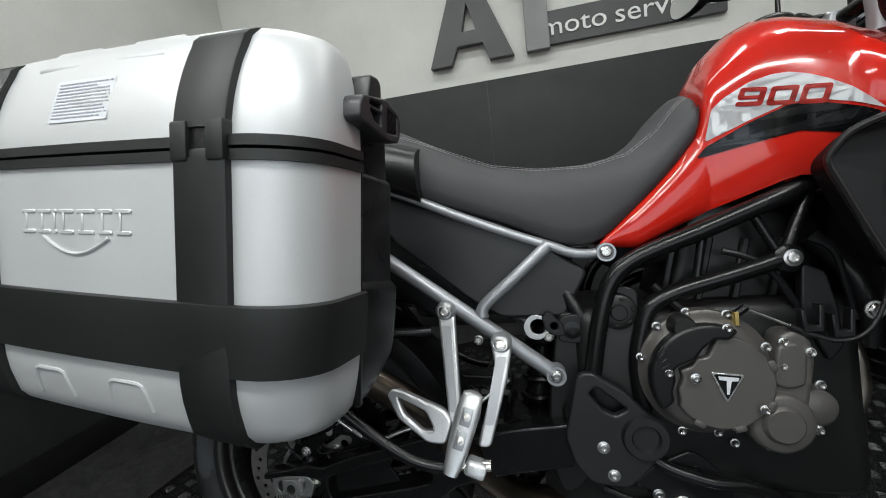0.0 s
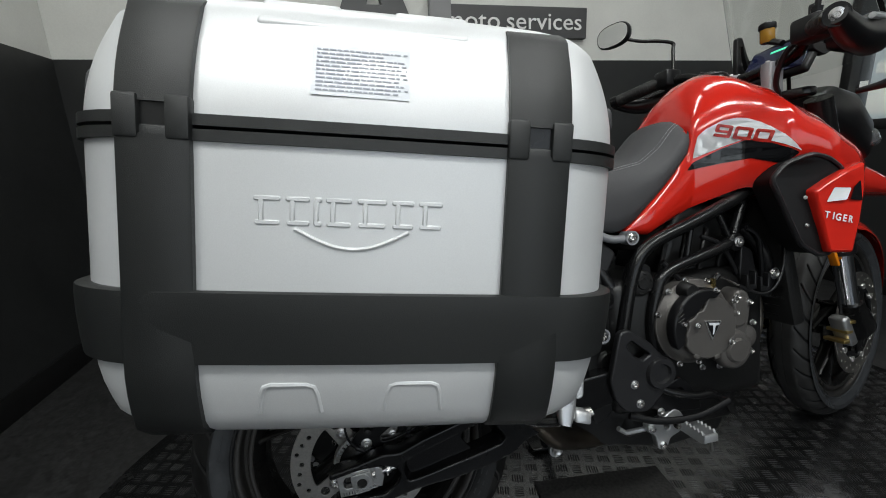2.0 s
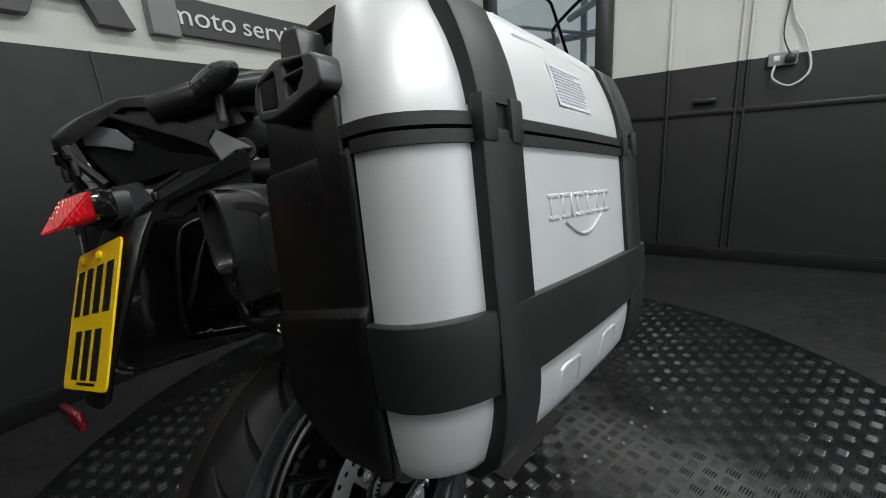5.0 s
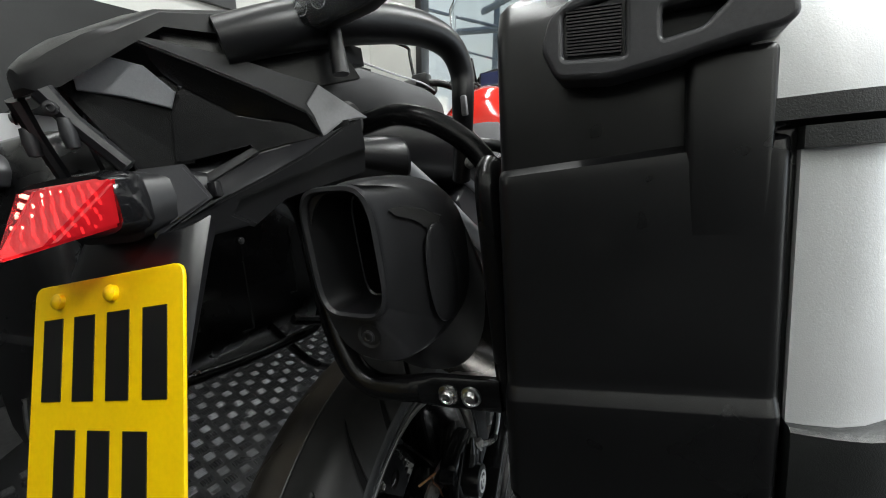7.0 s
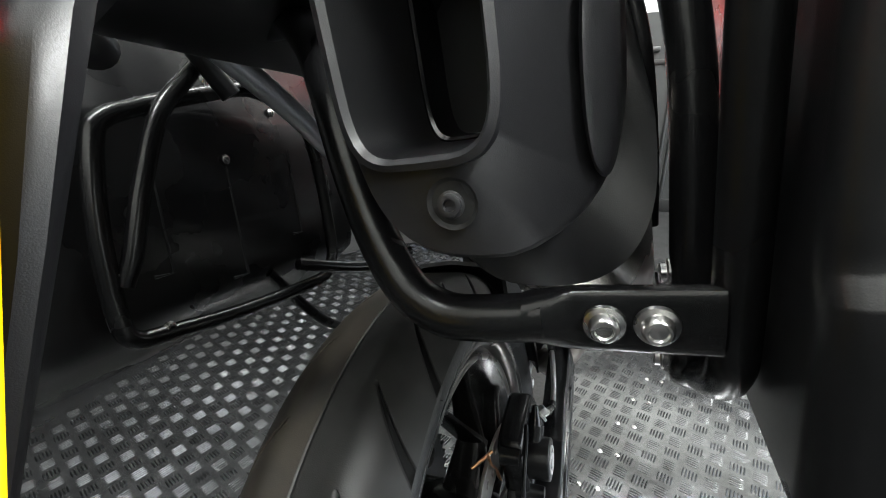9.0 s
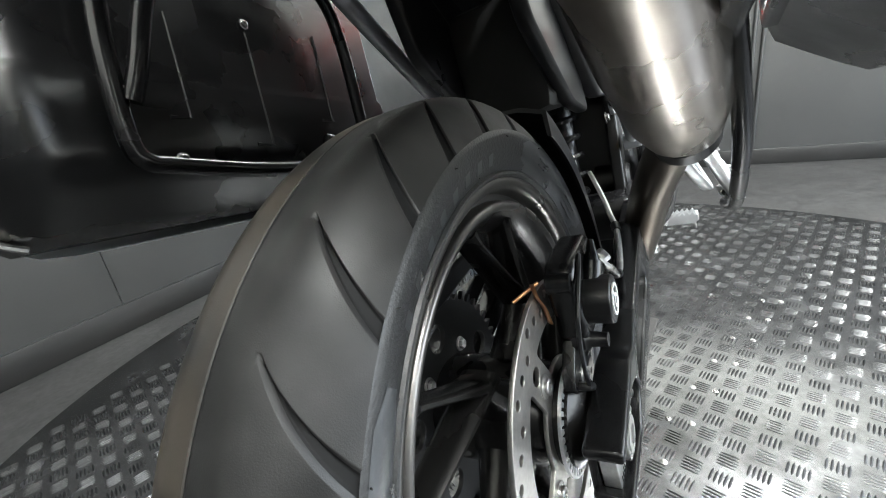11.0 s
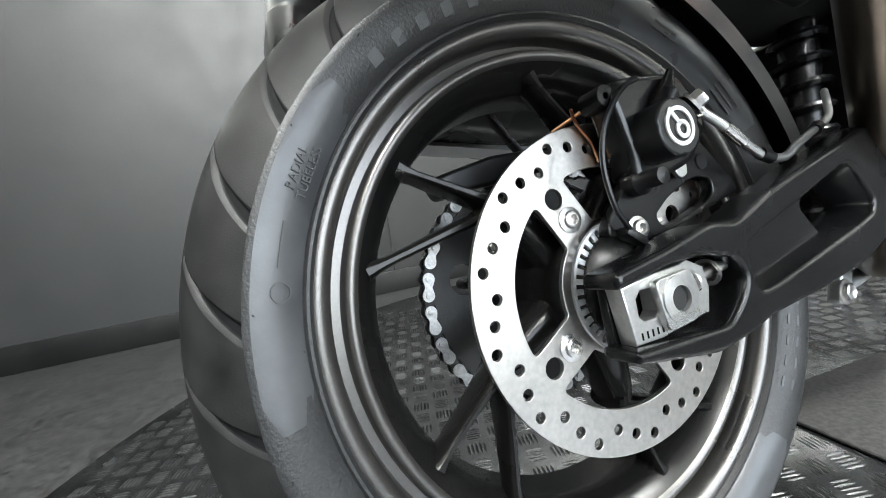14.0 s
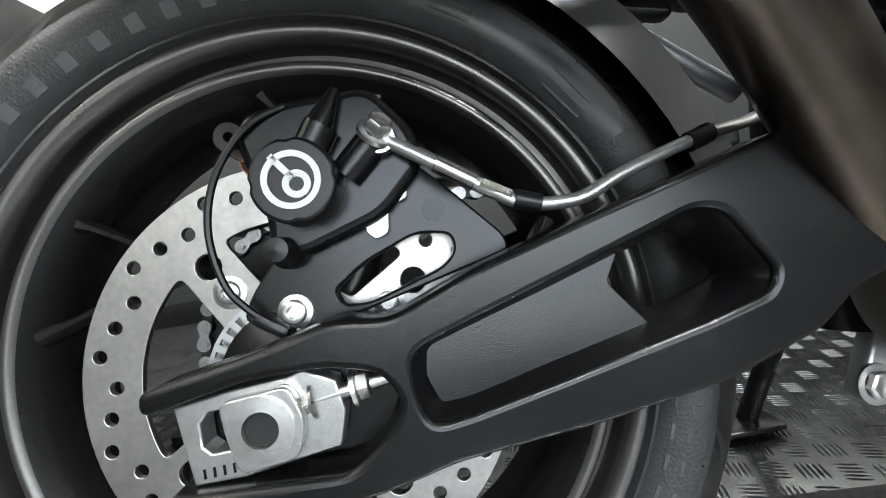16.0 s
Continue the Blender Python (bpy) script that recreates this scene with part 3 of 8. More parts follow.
# turntable with a raised tread pattern
TC, TR = (0.62, 0.10), 1.40
table = thing("turntable", Matrix(), "round motorcycle turntable of dark five-bar tread plate", "turntable", kind="structure")
part("deck", lathe([(0.0001, 0), (TR - 0.004, 0), (TR, -0.003), (TR, -0.008)], (TC[0], TC[1], 0), "z", 128), PLATE, table)
pitch = 0.043
bv, bf = [], []
turn = radians(-18)
for i in range(-46, 47):
    for j in range(-46, 47):
        px_, py_ = pitch * i, pitch * j
        if px_ * px_ + py_ * py_ > (TR - 0.03) ** 2:
            continue
        cx_ = TC[0] + px_ * math.cos(turn) - py_ * math.sin(turn)
        cy_ = TC[1] + px_ * math.sin(turn) + py_ * math.cos(turn)
        if cy_ > 1.25 or cx_ < -0.75:
            continue
        w = turn + (math.pi / 2 if (i + j) % 2 else 0)
        d, nrm = Vector((math.cos(w), math.sin(w))), Vector((-math.sin(w), math.cos(w)))
        for k in range(-2, 3):
            c = Vector((cx_, cy_)) + nrm * (k * 0.0068)
            L_ = 0.0165 - abs(k) * 0.0006
            base = len(bv)
            for s_, wd, hh in ((-1, 0, 0), (-0.55, 0.0019, 0), (0.55, 0.0019, 0), (1, 0, 0), (0.55, -0.0019, 0), (-0.55, -0.0019, 0), (-0.5, 0, 0.0010), (0.5, 0, 0.0010)):
                q = c + d * (s_ * L_) + nrm * wd
                bv.append((q.x, q.y, hh))
            bf += [tuple(base + t for t in f) for f in ((0, 6, 1), (1, 6, 7, 2), (2, 7, 3), (3, 7, 4), (4, 7, 6, 5), (5, 6, 0))]
tm = bpy.data.meshes.new("tread_bars")
tm.from_pydata(bv, [], bf)
tm.materials.append(BAR)
tagged(part("tread_bars", tm, BAR, table), kind="stuff")
screws = bmesh.new()
for k in range(7):
    for off in (-0.02, 0.02):
        bolt((0.30 + 0.11 * k, -0.10 - 0.045 * k + off, 0.0), (0, 0, 1), 0.0045, 0.003, 1.3, bm=screws)
tagged(part("deck_screws", screws, BOLT, table), kind="stuff")
solid("floor_mat", rounded((0.36, 0.20, 0.006), 0.002, 1, (0.62, 0.02, 0.0045), rot=Matrix.Rotation(radians(-6), 4, "Z")), MAT, "grey carpet mat under the motorcycle", "mat")

# ---- the motorcycle and its cases ----
motorcycle = thing("motorcycle", BIKE, "red adventure motorcycle leaning on its side stand on the turntable", "motorcycle")


def add(name, bm, mat, label="", parent=None, smooth=40):
    return part(name, bm, mat, parent or motorcycle, label, smooth)


# side case: local x forward, y outward, z up, the lid seam at z = 0
ENDS = [-0.240, 0.258]         # ends, rear and front for a left hand case
CZ0, CZ1 = -0.292, 0.128       # bottom and top of the lid
SPLIT_REAR, SPLIT_FRONT, SPLIT_LID = -0.068, -0.105, -0.087   # silver shell against the black back
REAR_HIGH = [True]             # the rear end lies at the high local x


def split_at(high, lid=False):
    rear = high == REAR_HIGH[0]
    return (SPLIT_LID if lid else SPLIT_REAR) if rear else SPLIT_FRONT


def case_ring(z, inset=0.0, n_corner=8):
    """Plan outline of the case at a height."""
    lid = max(z, 0.0)
    yo = -0.30 * lid * lid / 0.128 - inset
    if z < -0.20:
        yo -= 0.30 * (-0.20 - z) ** 2 / 0.10
    ry = 0.060
    r_hi, r_lo = (0.096, 0.074) if REAR_HIGH[0] else (0.074, 0.096)
    x0, x1 = ENDS[0] + inset, ENDS[1] - inset
    if z < -0.18:
        k = (-0.18 - z) / 0.11
        x0, x1 = x0 + 0.016 * k * k, x1 - 0.016 * k * k
    if z > 0:
        k = z / 0.128
        x0, x1 = x0 + 0.022 * k * k, x1 - 0.022 * k * k
    pts = []
    for cx, a0, rx in ((x1 - r_hi, 0, r_hi), (x0 + r_lo, 90, r_lo)):
        for k in range(n_corner + 1):
            w = radians(a0 + 90 * k / n_corner)
            pts.append((cx + rx * math.cos(w), yo - ry + ry * math.sin(w)))
        if a0 == 0:
            for q in (0.25, 0.5, 0.75):
                pts.append((x1 - r_hi + (x0 - x1 + r_hi + r_lo) * q, yo + 0.0036 * math.sin(math.pi * q)))
    return pts, x0, x1


def case_shell(z0, z1, steps, inset=0.0, lid=False):
    """Rings of the curved outer shell between two heights."""
    rings = []
    for i in range(steps + 1):
        z = z0 + (z1 - z0) * i / steps
        pts, x0, x1 = case_ring(z, inset)
        rings.append([Vector((x1, split_at(True, lid), z))] + [Vector((x, y, z)) for x, y in pts] + [Vector((x0, split_at(False, lid), z))])
    return rings


def drawn_in(ring, a, dz):
    """A ring drawn in by a on its outer sides and moved in height."""
    mx = (ENDS[0] + ENDS[1]) / 2
    half = (ENDS[1] - ENDS[0]) / 2
    out = []
    for p in ring:
        fx = 1 - a / half
        out.append(Vector((mx + (p.x - mx) * fx, p.y - a * min(1.0, max(0.0, (p.y + 0.10) / 0.05)), p.z + dz)))
    return out


def make_case(m, side):
    """A hard side case; side is -1 for the right hand one. Local y is outward."""
    flip = side
    CD = 0.206 if side < 0 else 0.215
    ENDS[:] = (-0.250, 0.264) if side > 0 else (-0.264, 0.250)
    REAR_HIGH[0] = side < 0
    CW0, CW1 = ENDS
    REAR = CW1 if side < 0 else CW0
    FRONT = CW0 if side < 0 else CW1
    case = thing("side_case", m, "silver hard side case with black straps and bumper band" if side < 0 else "silver hard side case seen from its black inner side", "pannier", "side cases")
    # lower shell
    rings = case_shell(CZ0 + 0.036, -0.006, 14)
    low = [drawn_in(rings[0], a_, dz) for a_, dz in ((0.050, -0.036), (0.026, -0.032), (0.011, -0.021), (0.003, -0.010))]
    part("shell", loft(low + rings), SILVER_CASE, case, "satin silver lower shell")
    rings = case_shell(0.006, CZ1 - 0.032, 10, lid=True)
    top = [drawn_in(rings[-1], a_, dz) for a_, dz in ((0.004, 0.011), (0.013, 0.022), (0.028, 0.030), (0.050, 0.034))]
    lid = part("lid", loft(rings + top), SILVER_CASE, case, "satin silver lid")
    # seam lips
    for z, zz in ((-0.007, -0.0015), (0.0015, 0.008)):
        lip = case_shell(z - 0.004 if z < 0 else z, zz + 0.003 if z > 0 else zz, 1, inset=-0.0035, lid=z > 0)
        part("seam_lip", loft(lip), STRAP_BLACK, case)
    # black back half
    rise = lambda z: float(np.interp(z, (-0.292, -0.212, -0.158, -0.139, -0.020, -0.010, 0.004), (0, 0.4, 1, 1, 0.6, 0.5, 0)))

    def back_half(z_k, lid_):
        out = []
        for z, k, k_rear in z_k:
            mx = (CW0 + CW1) / 2
            k0, k1 = (k, k_rear) if REAR_HIGH[0] else (k_rear, k)
            x0, x1 = mx + (CW0 - mx) * k0, mx + (CW1 - mx) * k1
            r = 0.010
            ring = []
            inner = -CD + max(0.0, -0.225 - z) * 1.3
            r_rear = 0.045 if side > 0 else r
            for cx, cy, a0 in ((x1 - r, inner + r, -90), (x1 - 0.006, split_at(True, lid_) - 0.009, 0), (x0 + 0.006, split_at(False, lid_) - 0.009, 90), (x0 + r_rear, inner + r_rear, 180)):
                rr_ = {-90: r, 180: r_rear}.get(a0, 0.006)
                for q in range(6):
                    w = radians(a0 + 90 * q / 5)
                    yy = cy + rr_ * math.sin(w)
                    ring.append(Vector((cx + rr_ * math.cos(w), yy, z + 0.11 * (yy - inner) * rise(z))))
            out.append(ring)
        return loft(out)
    body = part("back_shell", back_half(((CZ0 + 0.010, 0.90, 0.94), (CZ0 + 0.022, 0.955, 1.00), (CZ0 + 0.045, 0.982, 1.022), (CZ0 + 0.062, 0.987, 1.027), (CZ0 + 0.080, 0.991, 1.030), (-0.158, 1.0, 1.038), (-0.1480, 1.0, 1.038), (-0.1468, 0.999, 1.037), (-0.1410, 0.975, 1.0185), (-0.1395, 0.968, 1.0165), (-0.135, 0.967, 1.0155), (-0.06, 0.966, 1.014), (-0.020, 0.966, 1.014), (-0.014, 0.961, 1.010), (-0.0115, 0.950, 0.998), (-0.010, 0.940, 0.989), (0.004, 0.938, 0.987)), False), CASE_BLACK, case, "black plastic inner half")
    part("back_lid", back_half(((0.004, 0.938, 0.987), (0.05, 0.932, 0.980), (0.068, 0.922, 0.972), (0.080, 0.90, 0.950), (0.088, 0.84, 0.90)), True), CASE_BLACK, lid, "black plastic inner half of the lid")
    for high, x, s in ((False, CW0, -1), (True, CW1, 1)):
        part("edge_strip", rounded((0.008, 0.010, 0.27), 0.003, 2, (x + 0.006 * -s, split_at(high) - 0.005, -0.135)), CASE_BLACK, body)
        part("edge_strip", rounded((0.008, 0.010, 0.09), 0.003, 2, (x + 0.012 * -s, split_at(high, True) - 0.005, 0.052), rot=Matrix.Rotation(radians(-10 * s), 4, "Y")), CASE_BLACK, lid)
    if side > 0:
        # thin bright strip along the rear lower corner, placed to fit the camera's view
        part("corner_trim", sweep([(-0.258, -0.122, -0.205), (-0.260, -0.118, -0.245), (-0.255, -0.124, -0.268), (-0.236, -0.132, -0.281)], 0.0036, 8), STEEL, body, "thin bright strip at the lower rear corner")
    # a proud rib along the outer edge of the rear end
    rib_x = (REAR - 0.5 * (CW0 + CW1)) * 1.014 + 0.5 * (CW0 + CW1)
    part("edge_rib", rounded((0.030, 0.034, 0.165), 0.0035, 3, (rib_x + flip * 0.0150, -0.0945, -0.0475), rot=Matrix.Rotation(radians(-1.0 * flip), 4, "Y")), CASE_BLACK, body)
    # straps over the front
    for xs, wd in ((-0.163 * flip, 0.057), (0.166 * flip, 0.059)):
        def strap(z0, z1, n, lift=0.0045, bm=None):
            cols = []
            for k in range(n + 1):
                z = z0 + (z1 - z0) * k / n
                pts, *_ = case_ring(max(min(z, CZ1 - 0.03), CZ0 + 0.03))
                yo = max(p[1] for p in pts)
                over = max(0.0, z - (CZ1 - 0.03)) / 0.03
                under = max(0.0, (CZ0 + 0.03) - z) / 0.03
                yo -= 0.05 * over * over * (1.0) + 0.035 * under * under
                zz = z
                cols.append([Vector((xs - wd / 2, yo - 0.012, zz)), Vector((xs - wd / 2, yo + lift - 0.0015, zz)), Vector((xs - wd / 2 + 0.002, yo + lift, zz)),
                             Vector((xs + wd / 2 - 0.002, yo + lift, zz)), Vector((xs + wd / 2, yo + lift - 0.0015, zz)), Vector((xs + wd / 2, yo - 0.012, zz))])
            if z1 > CZ1 - 0.02:
                last = cols[-1]
                for dy, dz in ((-0.03, 0.010), (-0.075, 0.013), (-0.11, 0.010)):
                    cols.append([Vector((p.x, p.y + dy, CZ1 + dz - (0.012 if q in (0, 5) else 0))) for q, p in enumerate(last)])
            return loft(cols, bm=bm)
        part("strap", strap(CZ0 + 0.006, -0.008, 16), STRAP_BLACK, case, "black plastic strap")
        part("strap", strap(0.018, CZ1 + 0.004, 16), STRAP_BLACK, lid, "black plastic strap")
        for dx in (-0.019, 0.019):
            part("hinge_tab", rounded((wd * 0.34, 0.014, 0.036), 0.003, 2, (xs + dx * wd / 0.055, 0.003, 0.006)), STRAP_BLACK, lid)
        part("hinge_back", rounded((wd * 0.94, 0.008, 0.036), 0.002, 1, (xs, 0.0005, 0.004)), CASE_BLACK, case)
        part("hinge_pin", rounded((wd * 0.42, 0.010, 0.020), 0.003, 2, (xs, 0.002, -0.010)), STRAP_BLACK, case)
    # bumper band round the outside
    band = []
    for z, e in ((-0.206, -0.001), (-0.204, -0.006), (-0.19, -0.007), (-0.165, -0.0085), (-0.146, -0.009), (-0.139, -0.0085), (-0.1375, -0.006), (-0.1385, -0.001)):
        pts, x0, x1 = case_ring(z, e)
        band.append([Vector((x1, split_at(True), z))] + [Vector((x, y, z)) for x, y in pts] + [Vector((x0, split_at(False), z))])
    part("bumper_band", loft(band), STRAP_BLACK, case, "wide black plastic bumper band")
    # recesses pressed into the bottom and the top edge
    for x0 in (-0.085 * flip - (0.056 if flip < 0 else 0), 0.030 * flip - (0.056 if flip < 0 else 0)):
        line = [(x0, -0.256), (x0 + 0.003, -0.236), (x0 + 0.006, -0.2285), (x0 + 0.012, -0.2262), (x0 + 0.044, -0.2262), (x0 + 0.050, -0.2285), (x0 + 0.053, -0.236), (x0 + 0.056, -0.256)]
        bm = sweep([(a, max(p[1] for p in case_ring(b)[0]) - 0.0022, b) for a, b in line], 0.0030, 8, curve=False, up=(0, 1, 0))
        part("pressed_pad", bm, SILVER_CASE, case)
    for x0 in (-0.055, 0.065):
        part("pressed_pad", rounded((0.072, 0.040, 0.012), 0.005, 3, (x0 * flip, -0.0345, 0.1090), rot=Matrix.Rotation(radians(-50), 4, "X")), SILVER_CASE, lid)
    # embossed lettering stand-in: raised bars and a bow
    if side < 0:
        x = -0.088
        flank = lambda x_: 0.0036 * math.sin(math.pi * min(max((CW1 - 0.096 - x_) / (CW1 - CW0 - 0.17), 0.0), 1.0)) + 0.0002
        for wl in (0.026, 0.024, 0.008, 0.026, 0.030, 0.023, 0.025):
            part("embossed_bar", rounded((wl * 0.86, 0.0022, 0.0045), 0.001, 1, (-x - wl / 2, flank(-x - wl / 2), -0.056)), SILVER_CASE, case)
            part("embossed_bar", rounded((wl * 0.80, 0.0022, 0.0045), 0.001, 1, (-x - wl / 2, flank(-x - wl / 2), -0.077)), SILVER_CASE, case)
            part("embossed_bar", rounded((0.0045, 0.0022, 0.024), 0.001, 1, (-x - wl * 0.3, flank(-x - wl * 0.3), -0.0665)), SILVER_CASE, case)
            x += wl + 0.001
        bow = [(0.052 - 0.100 * k / 10, flank(0.052 - 0.100 * k / 10), -0.082 - 0.017 * math.sin(math.pi * k / 10)) for k in range(11)]
        part("embossed_bow", sweep(bow, 0.0018, 8, 2), SILVER_CASE, case)
        # printed label on the lid
        zl0, zl1 = 0.034, 0.080
        q = [case_ring(z)[0] for z in (zl0, zl1)]
        y0_, y1_ = (max(p[1] for p in r_) + 0.0008 for r_ in q)
        lb = bmesh.new()
        f = [lb.verts.new(v) for v in ((0.040, y0_, zl0), (-0.045, y0_, zl0), (-0.045, y1_, zl1), (0.040, y1_, zl1))]
        lb.faces.new(f)
        lab = part("paper_label", lb, LABEL, case, "white printed warning label", smooth=0)
        bars = bmesh.new()
        rr = random.Random(3)
        for k in range(11):
            t = 0.10 + 0.8 * k / 10
            z, y = zl0 + (zl1 - zl0) * t, y0_ + (y1_ - y0_) * t + 0.0006
            xx = -0.036
            end = 0.040 - rr.random() * 0.03 * (k % 3 == 0)
            while xx < end:
                wl = 0.002 + rr.random() * 0.006
                rounded((min(wl, end - xx + 0.001), 0.0004, 0.0012), 0, 1, (-xx - wl / 2, y, z), bm=bars)
                xx += wl + 0.0012
        tagged(part("print", bars, LABEL_INK, lab, smooth=0), kind="stuff")
    # carrying latch on the rear top corner
    for END, s_ in ((REAR, -flip), (FRONT, flip)):
        face = END + s_ * 0.016
        LATCH = [(-0.168, 0.031), (-0.175, 0.046), (-0.171, 0.060), (-0.161, 0.067), (-0.133, 0.073), (-0.097, 0.066), (-0.083, 0.064), (-0.077, 0.057), (-0.074, 0.041), (-0.079, 0.037), (-0.092, 0.036), (-0.120, 0.031), (-0.144, 0.028)]
        slots = [round_poly([(-0.123, 0.065), (-0.097, 0.0625), (-0.095, 0.0575), (-0.121, 0.058)], 0.0015), round_poly([(-0.122, 0.054), (-0.096, 0.0535), (-0.107, 0.043), (-0.122, 0.041)], 0.002)]
        grip_hole = round_poly([(-0.164, 0.060), (-0.137, 0.0635), (-0.137, 0.037), (-0.164, 0.040)], 0.002)
        lt = part("latch", slab([round_poly(LATCH, 0.004)] + slots + [grip_hole], END - s_ * 0.020, face, 0.0025, plane="yz", res=3), CHEEK_GREY, case, "charcoal rubbery latch lever")
        part("slot_back", slab([round_poly([(-0.168, 0.034), (-0.166, 0.064), (-0.090, 0.063), (-0.090, 0.040)], 0.004)], END - s_ * 0.019, END + s_ * 0.005, 0.0, plane="yz"), PLASTIC, lt)
        part("latch_tongue", slab([round_poly([(-0.135, 0.064), (-0.133, 0.088), (-0.126, 0.094), (-0.108, 0.092), (-0.102, 0.062)], 0.004)], END - s_ * 0.016, END + s_ * 0.010, 0.003, plane="yz"), PLASTIC_GREY, lt)
        grip = bmesh.new()
        for k in range(15):
            rounded((0.0030, 0.024, 0.0008), 0, 1, (face - s_ * 0.0025, -0.1505, 0.0405 + k * 0.00145), bm=grip, rot=Matrix.Rotation(radians(-6), 4, "X"))
        part("grip_pad", slab([grip_hole], END - s_ * 0.010, face - s_ * 0.0030, 0.0, plane="yz"), PLASTIC_GREY, lt)
        tagged(part("grip_ribs", grip, PLASTIC_GREY, lt), kind="stuff")
    # inner face: ribs, screws and a raised frame
    fx0, fx1 = (CW0 + 0.085, CW1 - 0.055) if side > 0 else (CW0 + 0.055, CW1 - 0.085)
    rim_o = [(fx0, -0.225), (fx1, -0.225), (fx1 - 0.004, -0.02), (fx1 - 0.05, 0.045), (fx0 + 0.05, 0.055), (fx0 + 0.004, -0.01)]
    mid_x = (fx0 + fx1) / 2
    rim_i = [(mid_x + (x - mid_x) * 0.90, -0.095 + (z + 0.095) * 0.90) for x, z in rim_o]
    if side < 0:
        part("inner_frame", slab([round_poly(rim_o, 0.03), round_poly(rim_i, 0.026)], -CD - 0.007, -CD + 0.01, 0.004), CASE_BLACK, body)
    # moulded steps, shaped like an L
    for x, z0, z1, foot in ((-0.096, -0.075, -0.183, 0.022), (0.0, -0.075, -0.212, 0.024), (0.122, -0.055, -0.180, 0.022)):
        line_ = [(x * flip, -CD - 0.0008, z0), ((x - 0.006) * flip, -CD - 0.0008, z1), ((x - 0.006 - foot) * flip, -CD - 0.0008, z1 + 0.001)]
        part("moulded_step", sweep(line_, 0.0020, 6, curve=False, up=(0, 1, 0)), CASE_BLACK, body)
    for x, z in ((0.0, -0.066), (0.10, -0.002)):
        part("screw", bolt((x * flip, -CD - 0.002, z), (0, -1, 0), 0.0042, 0.004), BOLT, body)
    return case


def frame_matrix(o, u, up):
    u = Vector(u).normalized()
    up = Vector(up)
    up = (up - u * up.dot(u)).normalized()
    y = up.cross(u)
    m = Matrix((u, y, up)).transposed().to_4x4()
    m.translation = o
    return m


# local y points outward; the right hand case has its local x to the rear
CASE_R = frame_matrix((0.0445, -0.4815, 0.859), (-0.985, 0.086, 0.115), (0.09, -0.03, 0.995))
make_case(BIKE @ CASE_R, -1)
CASE_L = frame_matrix((0.0640, 0.455, 0.859), (0.985, 0.05, -0.115), (0.09, 0.03, 0.995))
make_case(BIKE @ CASE_L, 1)

# ---- wheels ----
def tread_bm(c, R, rw, seg, rows, groove_n, a0, mat, far, depth=0.0062, span=0.165):
    """The crown of a tyre with slanted wedge-shaped grooves sunk into it and a moulding line round its middle."""
    cx, cy, cz = c
    ys = sorted([-0.99 + 1.98 * k / rows for k in range(rows + 1)] + [0.035, 0.040, 0.052, 0.057, -0.465, 0.465, -0.49, 0.49])
    verts, faces, shaded = [], [], []
    step = 2 * math.pi / groove_n
    S, H0 = step / 2 * R, 0.0062
    for i in range(seg):
        a = 2 * math.pi * i / seg
        for k in ys:
            r = R - 0.0005 - 0.040 * max(0.0, (abs(k) - 0.28) / 0.71) ** 2.2
            if 0.036 < k < 0.056:
                r -= 0.0026
            t = (abs(k) - 0.46) / 0.51
            tc = min(max(t, 0.0), 1.05)
            # the mesh is slanted and spread with the grooves, so that their edges run clean
            off = ((a - a0 + (0 if k > 0 else step / 2)) % step - step / 2) * R
            h = 0.0022 + 0.0062 * tc
            to = abs(off) * h / H0 if abs(off) < H0 else h + (abs(off) - H0) * (S - h) / (S - H0)
            fade = min(1.0, max(0.0, (abs(k) - 0.30) / 0.16))
            w = a + span * tc + fade * (math.copysign(to, off) - off) / R
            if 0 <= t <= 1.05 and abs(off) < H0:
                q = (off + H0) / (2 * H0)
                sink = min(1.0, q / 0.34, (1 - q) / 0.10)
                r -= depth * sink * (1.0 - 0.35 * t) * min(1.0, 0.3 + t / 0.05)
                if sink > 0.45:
                    shaded.append(len(verts))
            verts.append((cx + r * math.cos(w), cy + k * (rw + far * max(0.0, k)), cz + r * math.sin(w)))
    n = len(ys)
    for i in range(seg):
        j = (i + 1) % seg
        for k in range(n - 1):
            faces.append((i * n + k, i * n + k + 1, j * n + k + 1, j * n + k))
    me = bpy.data.meshes.new("tread")
    me.from_pydata(verts, [], faces)
    me.materials.append(mat)
    # faces sunk in a groove get their shade as a second, darker colour
    me.materials.append(GROOVE_SHADE)
    deep = set(shaded)
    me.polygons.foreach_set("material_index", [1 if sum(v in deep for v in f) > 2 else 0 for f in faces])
    me.shade_smooth()
    return me


